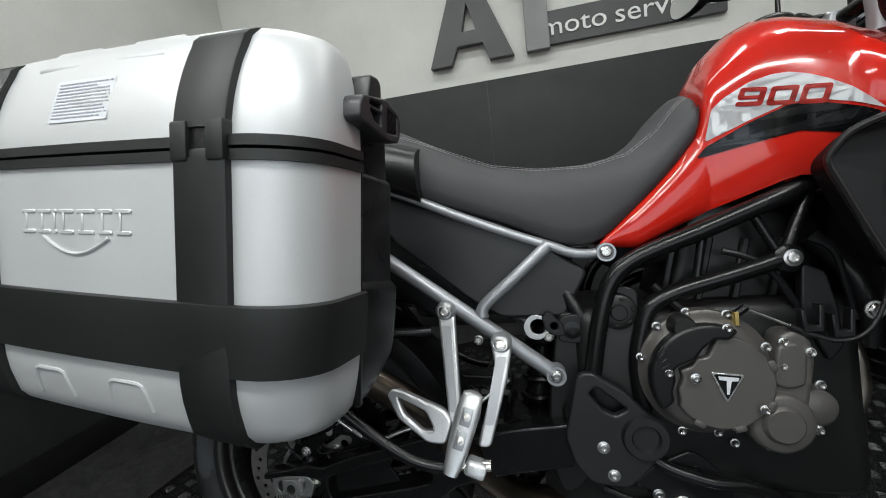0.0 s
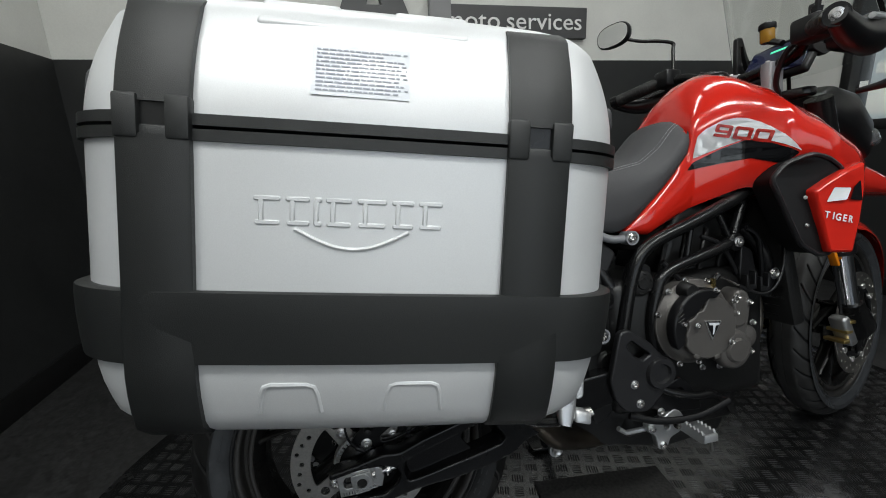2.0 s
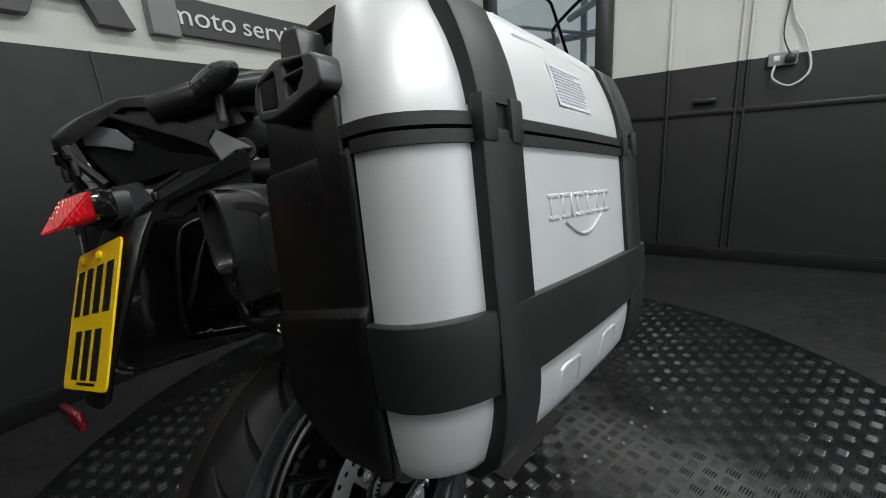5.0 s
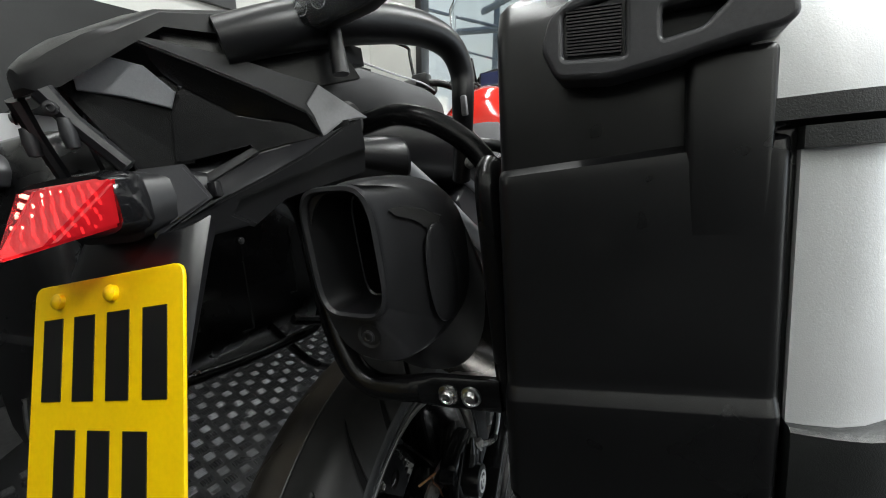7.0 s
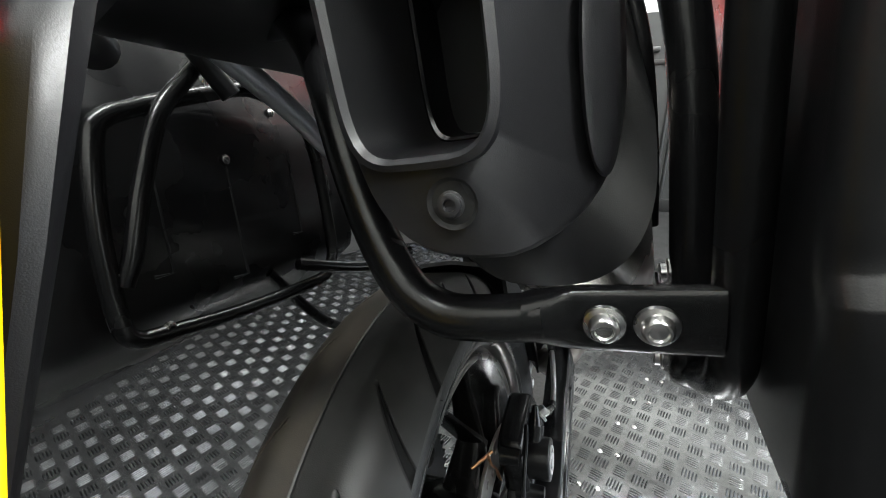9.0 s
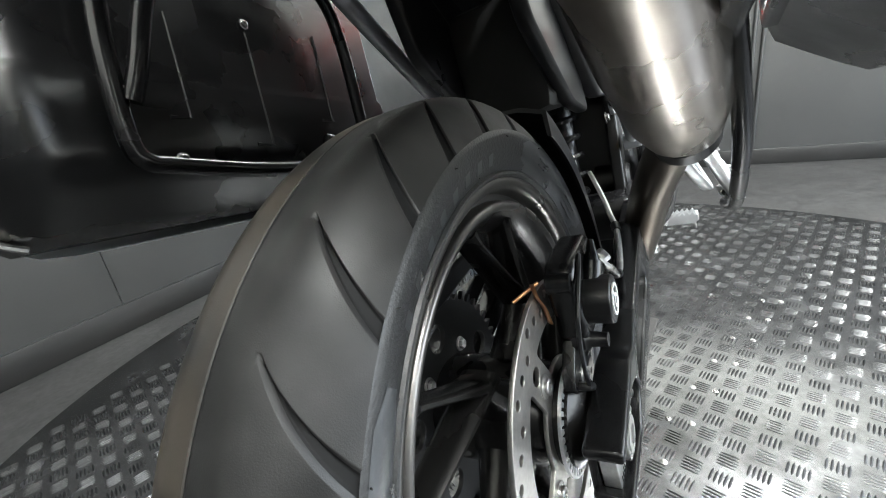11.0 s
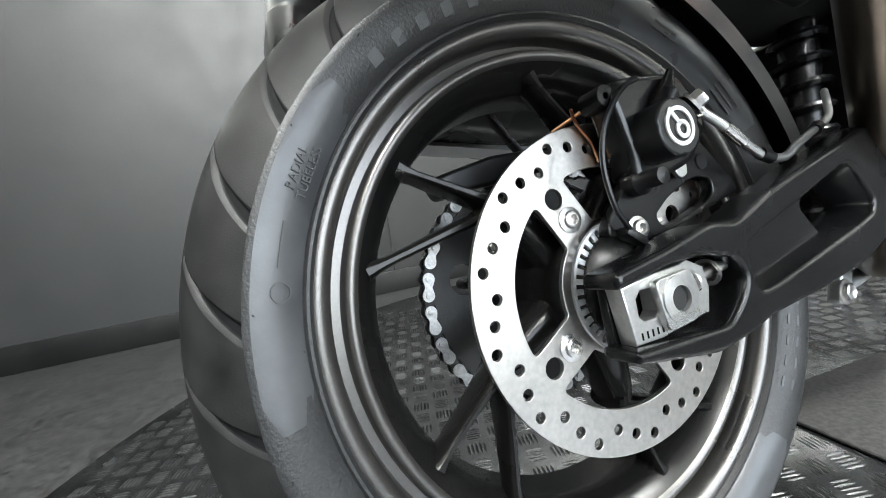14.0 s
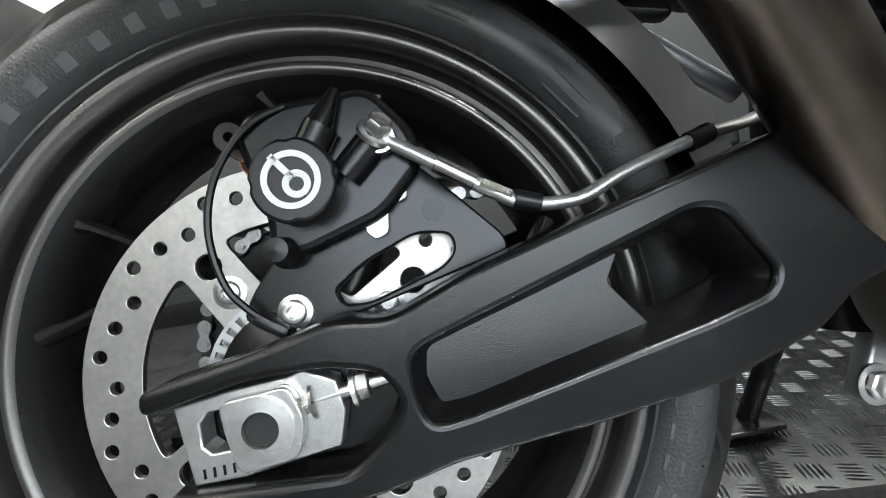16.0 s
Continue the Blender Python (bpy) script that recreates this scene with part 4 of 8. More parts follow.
def wheel(prefix, parent, c, R, rw, rim_r, groove_n, pair_at, turn=None, seg=1976, rows=48, pairs=5, tread=None, far=0.0):
    """A cast wheel with its tyre, spun about y at c."""
    lip = rw * 0.80
    tread = tread or RUBBER
    wh = part(prefix + "_wheel", lathe([(rim_r - 0.0325, -lip * 0.775), (rim_r - 0.0300, -lip * 0.825), (rim_r - 0.0270, -lip * 0.845), (rim_r - 0.0240, -lip * 0.825), (rim_r - 0.0222, -lip * 0.77), (rim_r - 0.0205, -lip * 0.60), (rim_r - 0.0140, -lip * 0.60),
                                         (rim_r - 0.0128, -lip * 0.82), (rim_r - 0.0108, -lip * 0.92), (rim_r - 0.0075, -lip * 0.985), (rim_r - 0.0035, -lip * 1.01), (rim_r + 0.0002, -lip * 0.995), (rim_r + 0.0022, -lip * 0.95), (rim_r + 0.003, -lip * 0.86), (rim_r - 0.012, -lip * 0.56),
                                         (rim_r - 0.012, lip * 0.70), (rim_r + 0.003, lip * 0.86), (rim_r, lip), (rim_r - 0.008, lip * 0.97), (rim_r - 0.016, lip * 0.8), (rim_r - 0.040, lip * 0.74)], c, "y", 160), RIM_LIT, parent, "satin black cast alloy wheel", smooth=42)
    # barrel apart from the lips, its shade put into a darker colour
    part("rim_barrel", lathe([(rim_r - 0.040, lip * 0.74), (rim_r - 0.052, lip * 0.5), (rim_r - 0.052, -0.010), (rim_r - 0.050, -lip * 0.35), (rim_r - 0.041, -lip * 0.62), (rim_r - 0.0325, -lip * 0.775)], c, "y", 160), RIM_SHADED, wh)
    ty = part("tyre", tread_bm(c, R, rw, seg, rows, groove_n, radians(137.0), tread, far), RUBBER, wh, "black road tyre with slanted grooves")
    side = [(rim_r - 0.004, -rw * 0.72), (rim_r + 0.002, -rw * 0.86), (rim_r + 0.004, -rw * 0.86), (rim_r + 0.006, -rw * 0.82), (rim_r + 0.012, -rw * 0.90), (rim_r + 0.026, -rw * 0.985), (rim_r + 0.034, -rw * 1.0), (R - 0.0420, -rw * 1.0), (R - 0.0402, -rw * 0.986)]
    side = sorted(side, key=lambda q: q[0])
    part("sidewall", lathe(side, c, "y", 128), RUBBER_HATCH if prefix == "rear" else RUBBER_SIDE, ty)
    part("sidewall", lathe([(r, -y * (1 + far / rw)) for r, y in side], c, "y", 128), RUBBER_SIDE, ty)
    part("hub", lathe([(0.0001, -0.068), (0.044, -0.068), (0.050, -0.060), (0.056, -0.030), (0.056, 0.045), (0.046, 0.062), (0.0001, 0.062)], c, "y", 40), RIM_SHADED, wh)
    C = Vector(c)
    for k in range(pairs):
        w = pair_at + 2 * math.pi * k / pairs
        d, n = Vector((math.cos(w), 0, math.sin(w))), Vector((-math.sin(w), 0, math.cos(w)))
        rk_ = w - radians(21)
        d0, n0 = Vector((math.cos(rk_), 0, math.sin(rk_))), Vector((-math.sin(rk_), 0, math.cos(rk_)))
        root = C + d0 * 0.112 + Vector((0, -0.030, 0))
        part("spoke_root", loft([ellipse_ring(C + d0 * 0.045 + Vector((0, -0.022, 0)), n0, (0, 1, 0), 0.022, 0.030, 14, 3), ellipse_ring(root - d0 * 0.014, n0, (0, 1, 0), 0.013, 0.021, 14, 3), ellipse_ring(root + d0 * 0.006, n0, (0, 1, 0), 0.010, 0.016, 14, 3)]), RIM_SHADED, wh)
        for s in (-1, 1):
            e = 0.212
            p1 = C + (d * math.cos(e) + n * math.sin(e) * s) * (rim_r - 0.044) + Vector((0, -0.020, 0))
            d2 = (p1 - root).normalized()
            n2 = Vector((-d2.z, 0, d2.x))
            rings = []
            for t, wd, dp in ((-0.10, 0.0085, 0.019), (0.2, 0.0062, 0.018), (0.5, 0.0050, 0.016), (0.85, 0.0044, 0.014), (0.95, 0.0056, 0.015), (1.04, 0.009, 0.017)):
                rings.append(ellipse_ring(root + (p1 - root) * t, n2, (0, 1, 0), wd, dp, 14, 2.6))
            part("spoke", loft(rings), RIM_SHADED, wh)
    if turn is not None:
        wh.matrix_basis = turn
    return wh


RC = (0.010, 0.0, 0.315)
rear = wheel("rear", motorcycle, RC, 0.325, 0.067, 0.243, 26, radians(9), tread=RUBBER_DUSTY, far=0.013)
part("valve", lathe([(0.004, -0.004), (0.004, 0.012), (0.003, 0.020), (0.0001, 0.021)], (0.085, -0.012, 0.138), "z", 10), PLASTIC, rear)

# sidewall lettering: plain raised bars, and the plain words that can be read
def on_sidewall(bm, ang, r, y=-0.0672):
    """Lays flat work, drawn upright in x-y, on the right hand sidewall at an angle."""
    d = Vector((math.cos(ang), 0, math.sin(ang)))
    up = d
    right = Vector((up.z, 0, -up.x))
    m = Matrix((right, up, Vector((0, -1, 0)))).transposed().to_4x4()
    m.translation = Vector(RC) + d * r + Vector((0, y, 0))
    bm.transform(m @ Matrix.Rotation(radians(20), 4, "X"))
    return bm


tyre = rear.children[0]
for k in range(8):
    b = rounded((0.0105, 0.0145, 0.0006), 0.0002, 1)
    part("maker_bar", on_sidewall(b, radians(130 - k * 5.6), 0.263, -0.0634), RUBBER_SIDE, tyre)
for k in range(6):
    for dr in (-0.005, 0.005):
        b = rounded((0.0110, 0.0026, 0.0006), 0.0002, 1)
        part("model_bar", on_sidewall(b, radians(-10 - k * 5), 0.262 + dr, -0.0632 - dr * 0.35), RUBBER_SIDE, tyre)
for word, r in (("RADIAL", 0.266), ("TUBELESS", 0.258)):
    b = letters(word, 0.0088, 0.0004)
    part("lettering", on_sidewall(b, radians(152), r, -0.0653 - (r - 0.262) * 0.35), RUBBER_TEXT, tyre, smooth=0)
for a, r, n, w_ in ((38, 0.266, 3, 0.035), (60, 0.268, 2, 0.03), (163, 0.264, 1, 0.03)):
    for j in range(n):
        part("small_print", on_sidewall(rounded((w_, 0.0018, 0.0006), 0, 1), radians(a), r - j * 0.006, -0.0653 - (r - j * 0.006 - 0.262) * 0.35), RUBBER_TEXT, tyre, smooth=0)
# a small pressed ring and the short hairs left by the mould
part("pressed_ring", on_sidewall(slab([circle(0, 0, 0.0066, 24), circle(0, 0, 0.0058, 24)], 0, 0.0006, plane="xy"), radians(169.5), 0.2625, -0.0653), RUBBER_TEXT, tyre, smooth=0)
rr = random.Random(11)
for k in range(34):
    a, r = radians(k * 360 / 34 + rr.uniform(-3, 3)), (0.2785, 0.2515)[k % 2]
    p = Vector(RC) + Vector((math.cos(a) * r, -0.0668 if k % 2 == 0 else -0.0560, math.sin(a) * r))
    part("mould_hair", sweep([p, p + Vector((rr.uniform(-0.001, 0.001), -0.0022, rr.uniform(-0.001, 0.001)))], 0.0005, 5, curve=False), RUBBER, tyre)
# sharp pressed arrow panels of lighter rubber
for a0_, a1_ in ((138, 188), (28, 74), (-76, -47), (228, 262)):
    cols = []
    for k in range(25):
        a = radians(a0_ + (a1_ - a0_) * k / 24)
        e = 0.006 * max(0, 1 - min(k, 24 - k) / 2.0)
        cols.append([Vector(RC) + Vector((math.cos(a) * r, y - 0.0006, math.sin(a) * r)) for r, y in ((0.2495 + e, -0.0553 - e * 0.7), (0.255 + e * 0.5, -0.0602), (0.262, -0.0634), (0.269, -0.0660), (0.2765 - e, -0.0668), (0.2800 - e, -0.0667))])
    part("pressed_panel", loft(cols, cap=False, closed=False), RUBBER_SIDE, rear.children[0])

# brake disc
DCX, DCZ, DY = RC[0], RC[2], -0.074
outl = [circle(DCX, DCZ, 0.1375, 96)]
for k in range(4):
    w0 = radians(122 + 90 * k)
    win_ = []
    for t in range(9):
        a = w0 + radians(10 + 70 * t / 8)
        win_.append((DCX + 0.101 * math.cos(a), DCZ + 0.101 * math.sin(a)))
    for t in range(9):
        a = w0 + radians(72 - 54 * t / 8)
        win_.append((DCX + 0.058 * math.cos(a), DCZ + 0.058 * math.sin(a)))
    outl.append(round_poly(win_, 0.006, 3))
    outl.append(circle(DCX + 0.0925 * math.cos(w0), DCZ + 0.0925 * math.sin(w0), 0.0085, 14))
outl.append(circle(DCX, DCZ, 0.042, 40))
for k in range(40):
    a = radians(9 * k + 3)
    r = (0.1275, 0.1165, 0.122)[k % 3]
    outl.append(circle(DCX + r * math.cos(a), DCZ + r * math.sin(a), 0.0044, 12))
disc = part("brake_disc", slab(outl, DY - 0.0022, DY + 0.0022, 0.0005, res=1), DISC, rear, "drilled steel brake disc")
for k in range(4):
    w0 = radians(122 + 90 * k)
    part("disc_bolt", bolt((DCX + 0.071 * math.cos(w0), DY - 0.0022, DCZ + 0.071 * math.sin(w0)), (0, -1, 0), 0.0072, 0.0055, 1.5), BOLT, disc)
ring = [circle(DCX, DCZ, 0.056, 64), circle(DCX, DCZ, 0.041, 48)]
for k in range(40):
    a = 2 * math.pi * k / 40
    d, n = Vector((math.cos(a), math.sin(a))), Vector((-math.sin(a), math.cos(a)))
    c2 = Vector((DCX, DCZ))
    ring.append([tuple(c2 + d * r + n * t) for r, t in ((0.0465, -0.0016), (0.0535, -0.0020), (0.0535, 0.0020), (0.0465, 0.0016))])
part("sensor_ring", slab(ring, DY - 0.013, DY - 0.010, 0.0), ALU, rear, "slotted speed sensor ring", smooth=0)
part("wheel_collar", lathe([(0.047, 0.0), (0.047, -0.02), (0.034, -0.03), (0.016, -0.032)], (DCX, DY + 0.004, DCZ), "y", 40), RIM_SHADED, rear)

# chain and sprocket
SY, SR = 0.052, 0.126
teeth = []
for k in range(50):
    a = 2 * math.pi * k / 50
    for da, r in ((0.0, SR - 0.008), (0.03, SR - 0.007), (0.055, SR + 0.004), (0.07, SR + 0.004), (0.095, SR - 0.007)):
        teeth.append((RC[0] + r * math.cos(a + da), RC[2] + r * math.sin(a + da)))
holes = [circle(RC[0] + 0.085 * math.cos(radians(72 * k + 20)), RC[2] + 0.085 * math.sin(radians(72 * k + 20)), 0.016, 16) for k in range(5)]
spr = part("sprocket", slab([teeth, circle(RC[0], RC[2], 0.045, 32)] + holes, SY - 0.003, SY + 0.003, 0.0006, res=1), ENGINE, rear, "black rear sprocket")
for k in range(5):
    a = radians(72 * k + 56)
    part("sprocket_bolt", hex_head((RC[0] + 0.066 * math.cos(a), SY - 0.003, RC[2] + 0.066 * math.sin(a)), (0, -1, 0), 0.006, 0.006), BOLT, spr)
# the chain's line: round the sprocket and forward to the gearbox
fx, fz, fr = 0.545, 0.375, 0.036
line = []
top_a, bot_a = radians(98), radians(262)
for k in range(61):
    a = top_a + (bot_a - top_a) * k / 60
    line.append(Vector((RC[0] + SR * math.cos(a), SY, RC[2] + SR * math.sin(a))))
line += [Vector((fx, SY, fz - fr)), Vector((fx + fr, SY, fz)), Vector((fx, SY, fz + fr)), line[0].copy()]
lens_ = [0.0]
for a, b in zip(line, line[1:]):
    lens_.append(lens_[-1] + (b - a).length)
PITCH = 0.0165
n_links = int(lens_[-1] / PITCH)


def along(s):
    s = s % lens_[-1]
    for i in range(len(line) - 1):
        if s <= lens_[i + 1]:
            t = (s - lens_[i]) / max(lens_[i + 1] - lens_[i], 1e-9)
            return line[i].lerp(line[i + 1], t)
    return line[-1]


def link_mesh(gap, mat):
    o = []
    for s, cx_ in ((1, 0.5 * PITCH), (-1, -0.5 * PITCH)):
        for k in range(9):
            a = radians((0 if s > 0 else 180) - 115 + 230 * k / 8)
            o.append((cx_ + 0.0064 * math.cos(a), 0.0064 * math.sin(a)))
        o.append((0.0, 0.0038 * s))
    bm = slab([o], -gap - 0.0016, -gap, 0.0)
    slab([o], gap, gap + 0.0016, 0.0, bm=bm)
    for x in (-0.5 * PITCH, 0.5 * PITCH):
        lathe([(0.0001, -gap - 0.003), (0.0032, -gap - 0.0028), (0.0032, gap + 0.0028), (0.0001, gap + 0.003)], (x, 0, 0), "y", 8, bm=bm)
    return mesh_of("link", bm, mat)


chain = part("chain", sweep(line[:-1] + [line[0]], 0.0028, 6, curve=False, up=(0, 1, 0)), ENGINE, motorcycle, "steel roller chain")
lm_ = (link_mesh(0.0042, ENGINE), link_mesh(0.0072, CHAIN))
for k in range(n_links):
    a, b = along(k * lens_[-1] / n_links), along((k + 1) * lens_[-1] / n_links)
    d = (b - a).normalized()
    lk = part("link", lm_[k % 2], CHAIN, chain)
    lk.matrix_basis = Matrix.Translation((a + b) / 2) @ Matrix.Rotation(-math.atan2(d.z, d.x), 4, "Y")

# front wheel, steered to the left
FC, STEER = Vector((1.53, 0.162, 0.338)), radians(16)
fm = Matrix.Translation(FC) @ Matrix.Rotation(STEER, 4, "Z") @ Matrix.Translation(-FC)
front = wheel("front", motorcycle, tuple(FC), 0.312, 0.052, 0.248, 30, radians(20), fm, 420, 26)
FD_Y = FC.y - 0.068
o = [circle(FC.x, FC.z, 0.160, 72), circle(FC.x, FC.z, 0.118, 60)]
for k in range(36):
    a = radians(10 * k)
    o.append(circle(FC.x + (0.15, 0.137)[k % 2] * math.cos(a), FC.z + (0.15, 0.137)[k % 2] * math.sin(a), 0.004, 8))
fdisc = part("brake_disc", slab(o, FD_Y - 0.0025, FD_Y + 0.0025, 0.0005, res=1), DISC, front, "drilled steel front brake disc")
for k in range(10):
    a = radians(36 * k)
    part("bobbin", lathe([(0.009, -0.006), (0.009, 0.006), (0.0001, 0.006)], (FC.x + 0.116 * math.cos(a), FD_Y, FC.z + 0.116 * math.sin(a)), "y", 12), ALU_BRIGHT, fdisc)
part("disc_carrier", slab([circle(FC.x, FC.z, 0.117, 60)] + [round_poly([(FC.x + r * math.cos(radians(72 * k + q)), FC.z + r * math.sin(radians(72 * k + q))) for r, q in ((0.105, 8), (0.105, 60), (0.055, 50), (0.055, 18))], 0.008) for k in range(5)] + [circle(FC.x, FC.z, 0.035, 30)], FD_Y - 0.002, FD_Y + 0.004, 0.001), SATIN_BLACK, fdisc)

# ---- rear of the motorcycle ----
# swinging arm, right hand side: a recessed web with a raised border
ARM = [(-0.052, 0.334), (0.0, 0.343), (0.046, 0.354), (0.075, 0.350), (0.122, 0.368), (0.18, 0.384), (0.269, 0.407), (0.302, 0.416), (0.345, 0.410), (0.43, 0.425), (0.53, 0.435), (0.545, 0.40), (0.52, 0.365), (0.40, 0.345), (0.325, 0.325), (0.30, 0.305),
       (0.248, 0.288), (0.176, 0.278), (0.10, 0.272), (0.064, 0.264), (0.032, 0.260), (-0.046, 0.272), (-0.046, 0.281), (0.045, 0.277), (0.066, 0.292), (0.076, 0.308), (0.066, 0.324), (0.040, 0.331), (0.0, 0.331), (-0.052, 0.322)]
CHAN_OUT = [(0.084, 0.331), (0.118, 0.342), (0.168, 0.357), (0.242, 0.380), (0.258, 0.377), (0.281, 0.341), (0.275, 0.330), (0.240, 0.321), (0.155, 0.304), (0.108, 0.295), (0.088, 0.293), (0.083, 0.312)]
CHAN_IN = [(0.094, 0.328), (0.120, 0.335), (0.168, 0.349), (0.237, 0.370), (0.249, 0.368), (0.267, 0.341), (0.263, 0.337), (0.238, 0.329), (0.155, 0.312), (0.110, 0.302), (0.096, 0.302), (0.091, 0.314)]
WEB = [(0.088, 0.314), (0.091, 0.331), (0.119, 0.338), (0.168, 0.353), (0.208, 0.366), (0.197, 0.347), (0.219, 0.317), (0.230, 0.322), (0.155, 0.307), (0.110, 0.297), (0.094, 0.298)]
arm = add("swinging_arm", slab([round_poly(ARM, 0.008), round_poly(CHAN_OUT, 0.008)], -0.138, -0.104, 0.0042, res=3), SATIN_BLACK, "satin black cast swinging arm")
flanks = [[Vector((x, y_, z)) for x, z in round_poly(o_, 0.007)] for o_, y_ in ((CHAN_OUT, -0.1335), (CHAN_IN, -0.1130), (CHAN_IN, -0.1050))]
part("channel_wall", loft(flanks, cap=False), SATIN_BLACK, arm, smooth=50)
web = slab([round_poly(WEB, 0.003, 2)], -0.120, -0.113, 0.0008)
for v in web.verts:
    v.co.y += 0.06 * (v.co.z - 0.328)
part("web", web, SATIN_BLACK, arm)
part("arm_left", slab([round_poly([(x, z) for x, z in ARM], 0.010), round_poly(CHAN_IN, 0.01)], 0.090, 0.122, 0.005), SATIN_BLACK, arm)
part("cross_brace", rounded((0.10, 0.23, 0.075), 0.02, 3, (0.455, -0.008, 0.39)), SATIN_BLACK, arm)
# a pocket behind the axle carrier
part("slot_back", slab([[(-0.04, 0.326), (0.06, 0.326), (0.075, 0.308), (0.06, 0.280), (-0.04, 0.276)]], -0.112, -0.104, 0.001), SATIN_BLACK, arm)
AX = (0.004, 0.306)
blk = part("axle_block", slab([[(-0.041, 0.322), (-0.012, 0.326), (0.018, 0.328), (0.026, 0.330), (0.042, 0.322), (0.045, 0.306), (0.040, 0.288), (-0.010, 0.281), (-0.036, 0.281)],
                               [(AX[0] - 0.033 + 0.0, 0.300), (AX[0] - 0.033, 0.312), (AX[0] - 0.028, 0.317), (AX[0] - 0.016, 0.317), (AX[0] - 0.014, 0.312), (AX[0] - 0.014, 0.300), (AX[0] - 0.018, 0.296), (AX[0] - 0.029, 0.296)], circle(AX[0], AX[1], 0.0085, 20)], -0.128, -0.113, 0.0012), ALU_BRIGHT, arm, "machined aluminium axle carrier")
part("axle_collar", slab([round_poly([(-0.016, 0.322), (0.020, 0.325), (0.026, 0.306), (0.020, 0.288), (-0.010, 0.285), (-0.014, 0.304)], 0.006), circle(AX[0], AX[1], 0.0105, 24)], -0.1345, -0.128, 0.001), ALU_BRIGHT, blk)
part("axle_bush", lathe([(0.0165, -0.004), (0.0165, -0.0075), (0.0092, -0.008), (0.0085, 0.02), (0.0001, 0.02)], (AX[0], -0.1285, AX[1]), "y", 36), ALU_BRIGHT, blk)
# black disc just inside the bush, standing for the shade in the bore
part("axle_bore", lathe([(0.0088, -0.001), (0.0001, -0.0008)], (AX[0], -0.1325, AX[1]), "y", 24), SHADE_BLACK, blk)
adj = part("adjuster_bolt", sweep([(0.022, -0.124, 0.312), (0.070, -0.124, 0.318)], 0.0042, 12, curve=False), BOLT, blk)
part("locknut", hex_head((0.050, -0.124, 0.3155), (1, 0, 0.12), 0.0075, 0.009, False), BOLT, adj)
part("adjuster_head", hex_head((0.030, -0.124, 0.313), (-1, 0, -0.12), 0.0070, 0.007, False), BOLT, adj)
# scale marks
for k in range(9):
    part("mark", rounded((0.0012, 0.0006, 0.005), 0, 1, (-0.030 + k * 0.005, -0.1283, 0.2865 + 0.0002 * k)), SATIN_BLACK, blk, smooth=0)

# caliper on its carrier plate
CP = [(-0.014, 0.356), (-0.006, 0.372), (0.012, 0.392), (0.040, 0.425), (0.066, 0.446), (0.096, 0.440), (0.116, 0.420), (0.148, 0.384), (0.150, 0.374), (0.060, 0.352), (0.030, 0.347)]
CH = [(0.042, 0.366), (0.062, 0.380), (0.096, 0.393), (0.116, 0.389), (0.117, 0.378), (0.108, 0.370), (0.062, 0.356), (0.046, 0.357)]
carrier = add("caliper_bracket", slab([round_poly(CP, 0.008), round_poly(CH, 0.008)], -0.098, -0.086, 0.0015), SATIN_BLACK, "black brake caliper bracket")
part("bracket_bolt", bolt((0.018, -0.098, 0.358), (0, -1, 0), 0.0072, 0.006), BOLT, carrier)
part("maker_disc", lathe([(0.007, 0), (0.007, -0.001), (0.0001, -0.001)], (0.108, -0.098, 0.405), "y", 18), PLASTIC, carrier)
cal = bmesh.new()
prof = round_poly([(0.002, 0.462), (0.010, 0.474), (0.034, 0.478), (0.082, 0.480), (0.104, 0.452), (0.106, 0.430), (0.080, 0.404), (0.030, 0.388), (0.012, 0.396), (0.014, 0.412)], 0.010)
slab([prof], -0.112, -0.084, 0.006, bm=cal)
caliper = part("caliper", cal, SATIN_BLACK, carrier, "black rear brake caliper")
rim_ = []
for k in range(36):
    a = 2 * math.pi * k / 36
    r = 0.0225 if k % 9 else 0.0212
    rim_.append((0.038 + r * math.cos(a), 0.427 + r * math.sin(a)))
part("piston_cap", slab([rim_], -0.135, -0.104, 0.002), PLASTIC, caliper, "black round piston cap")
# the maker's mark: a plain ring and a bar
part("mark_ring", slab([circle(0.038, 0.427, 0.0150, 40), circle(0.038, 0.427, 0.0118, 40)], -0.1362, -0.1348, 0.0), SIGN_WHITE, caliper, smooth=0)
part("mark_drop", slab([circle(0.0405, 0.4245, 0.0072, 24), circle(0.0405, 0.4245, 0.0038, 20)], -0.1362, -0.1348, 0.0), SIGN_WHITE, caliper, smooth=0)
part("mark_bar", rounded((0.0034, 0.0014, 0.016), 0, 1, (0.034, -0.1355, 0.434), rot=Matrix.Rotation(radians(-38), 4, "Y")), SIGN_WHITE, caliper, smooth=0)
part("bleed_screw", sweep([(0.046, -0.118, 0.448), (0.055, -0.118, 0.462), (0.060, -0.118, 0.470), (0.064, -0.118, 0.477)], [0.0085, 0.007, 0.0045, 0.003], 12, curve=False), SATIN_BLACK, caliper)
part("bleed_boss", sweep([(0.040, -0.116, 0.438), (0.054, -0.118, 0.458)], 0.010, 14, curve=False), SATIN_BLACK, caliper)
part("banjo_boss", sweep([(0.062, -0.112, 0.430), (0.082, -0.114, 0.448)], 0.010, 14, curve=False), SATIN_BLACK, caliper)
part("banjo_bolt", hex_head((0.082, -0.118, 0.449), (0.5, -0.75, 0.5), 0.0075, 0.010, False), BOLT, caliper)
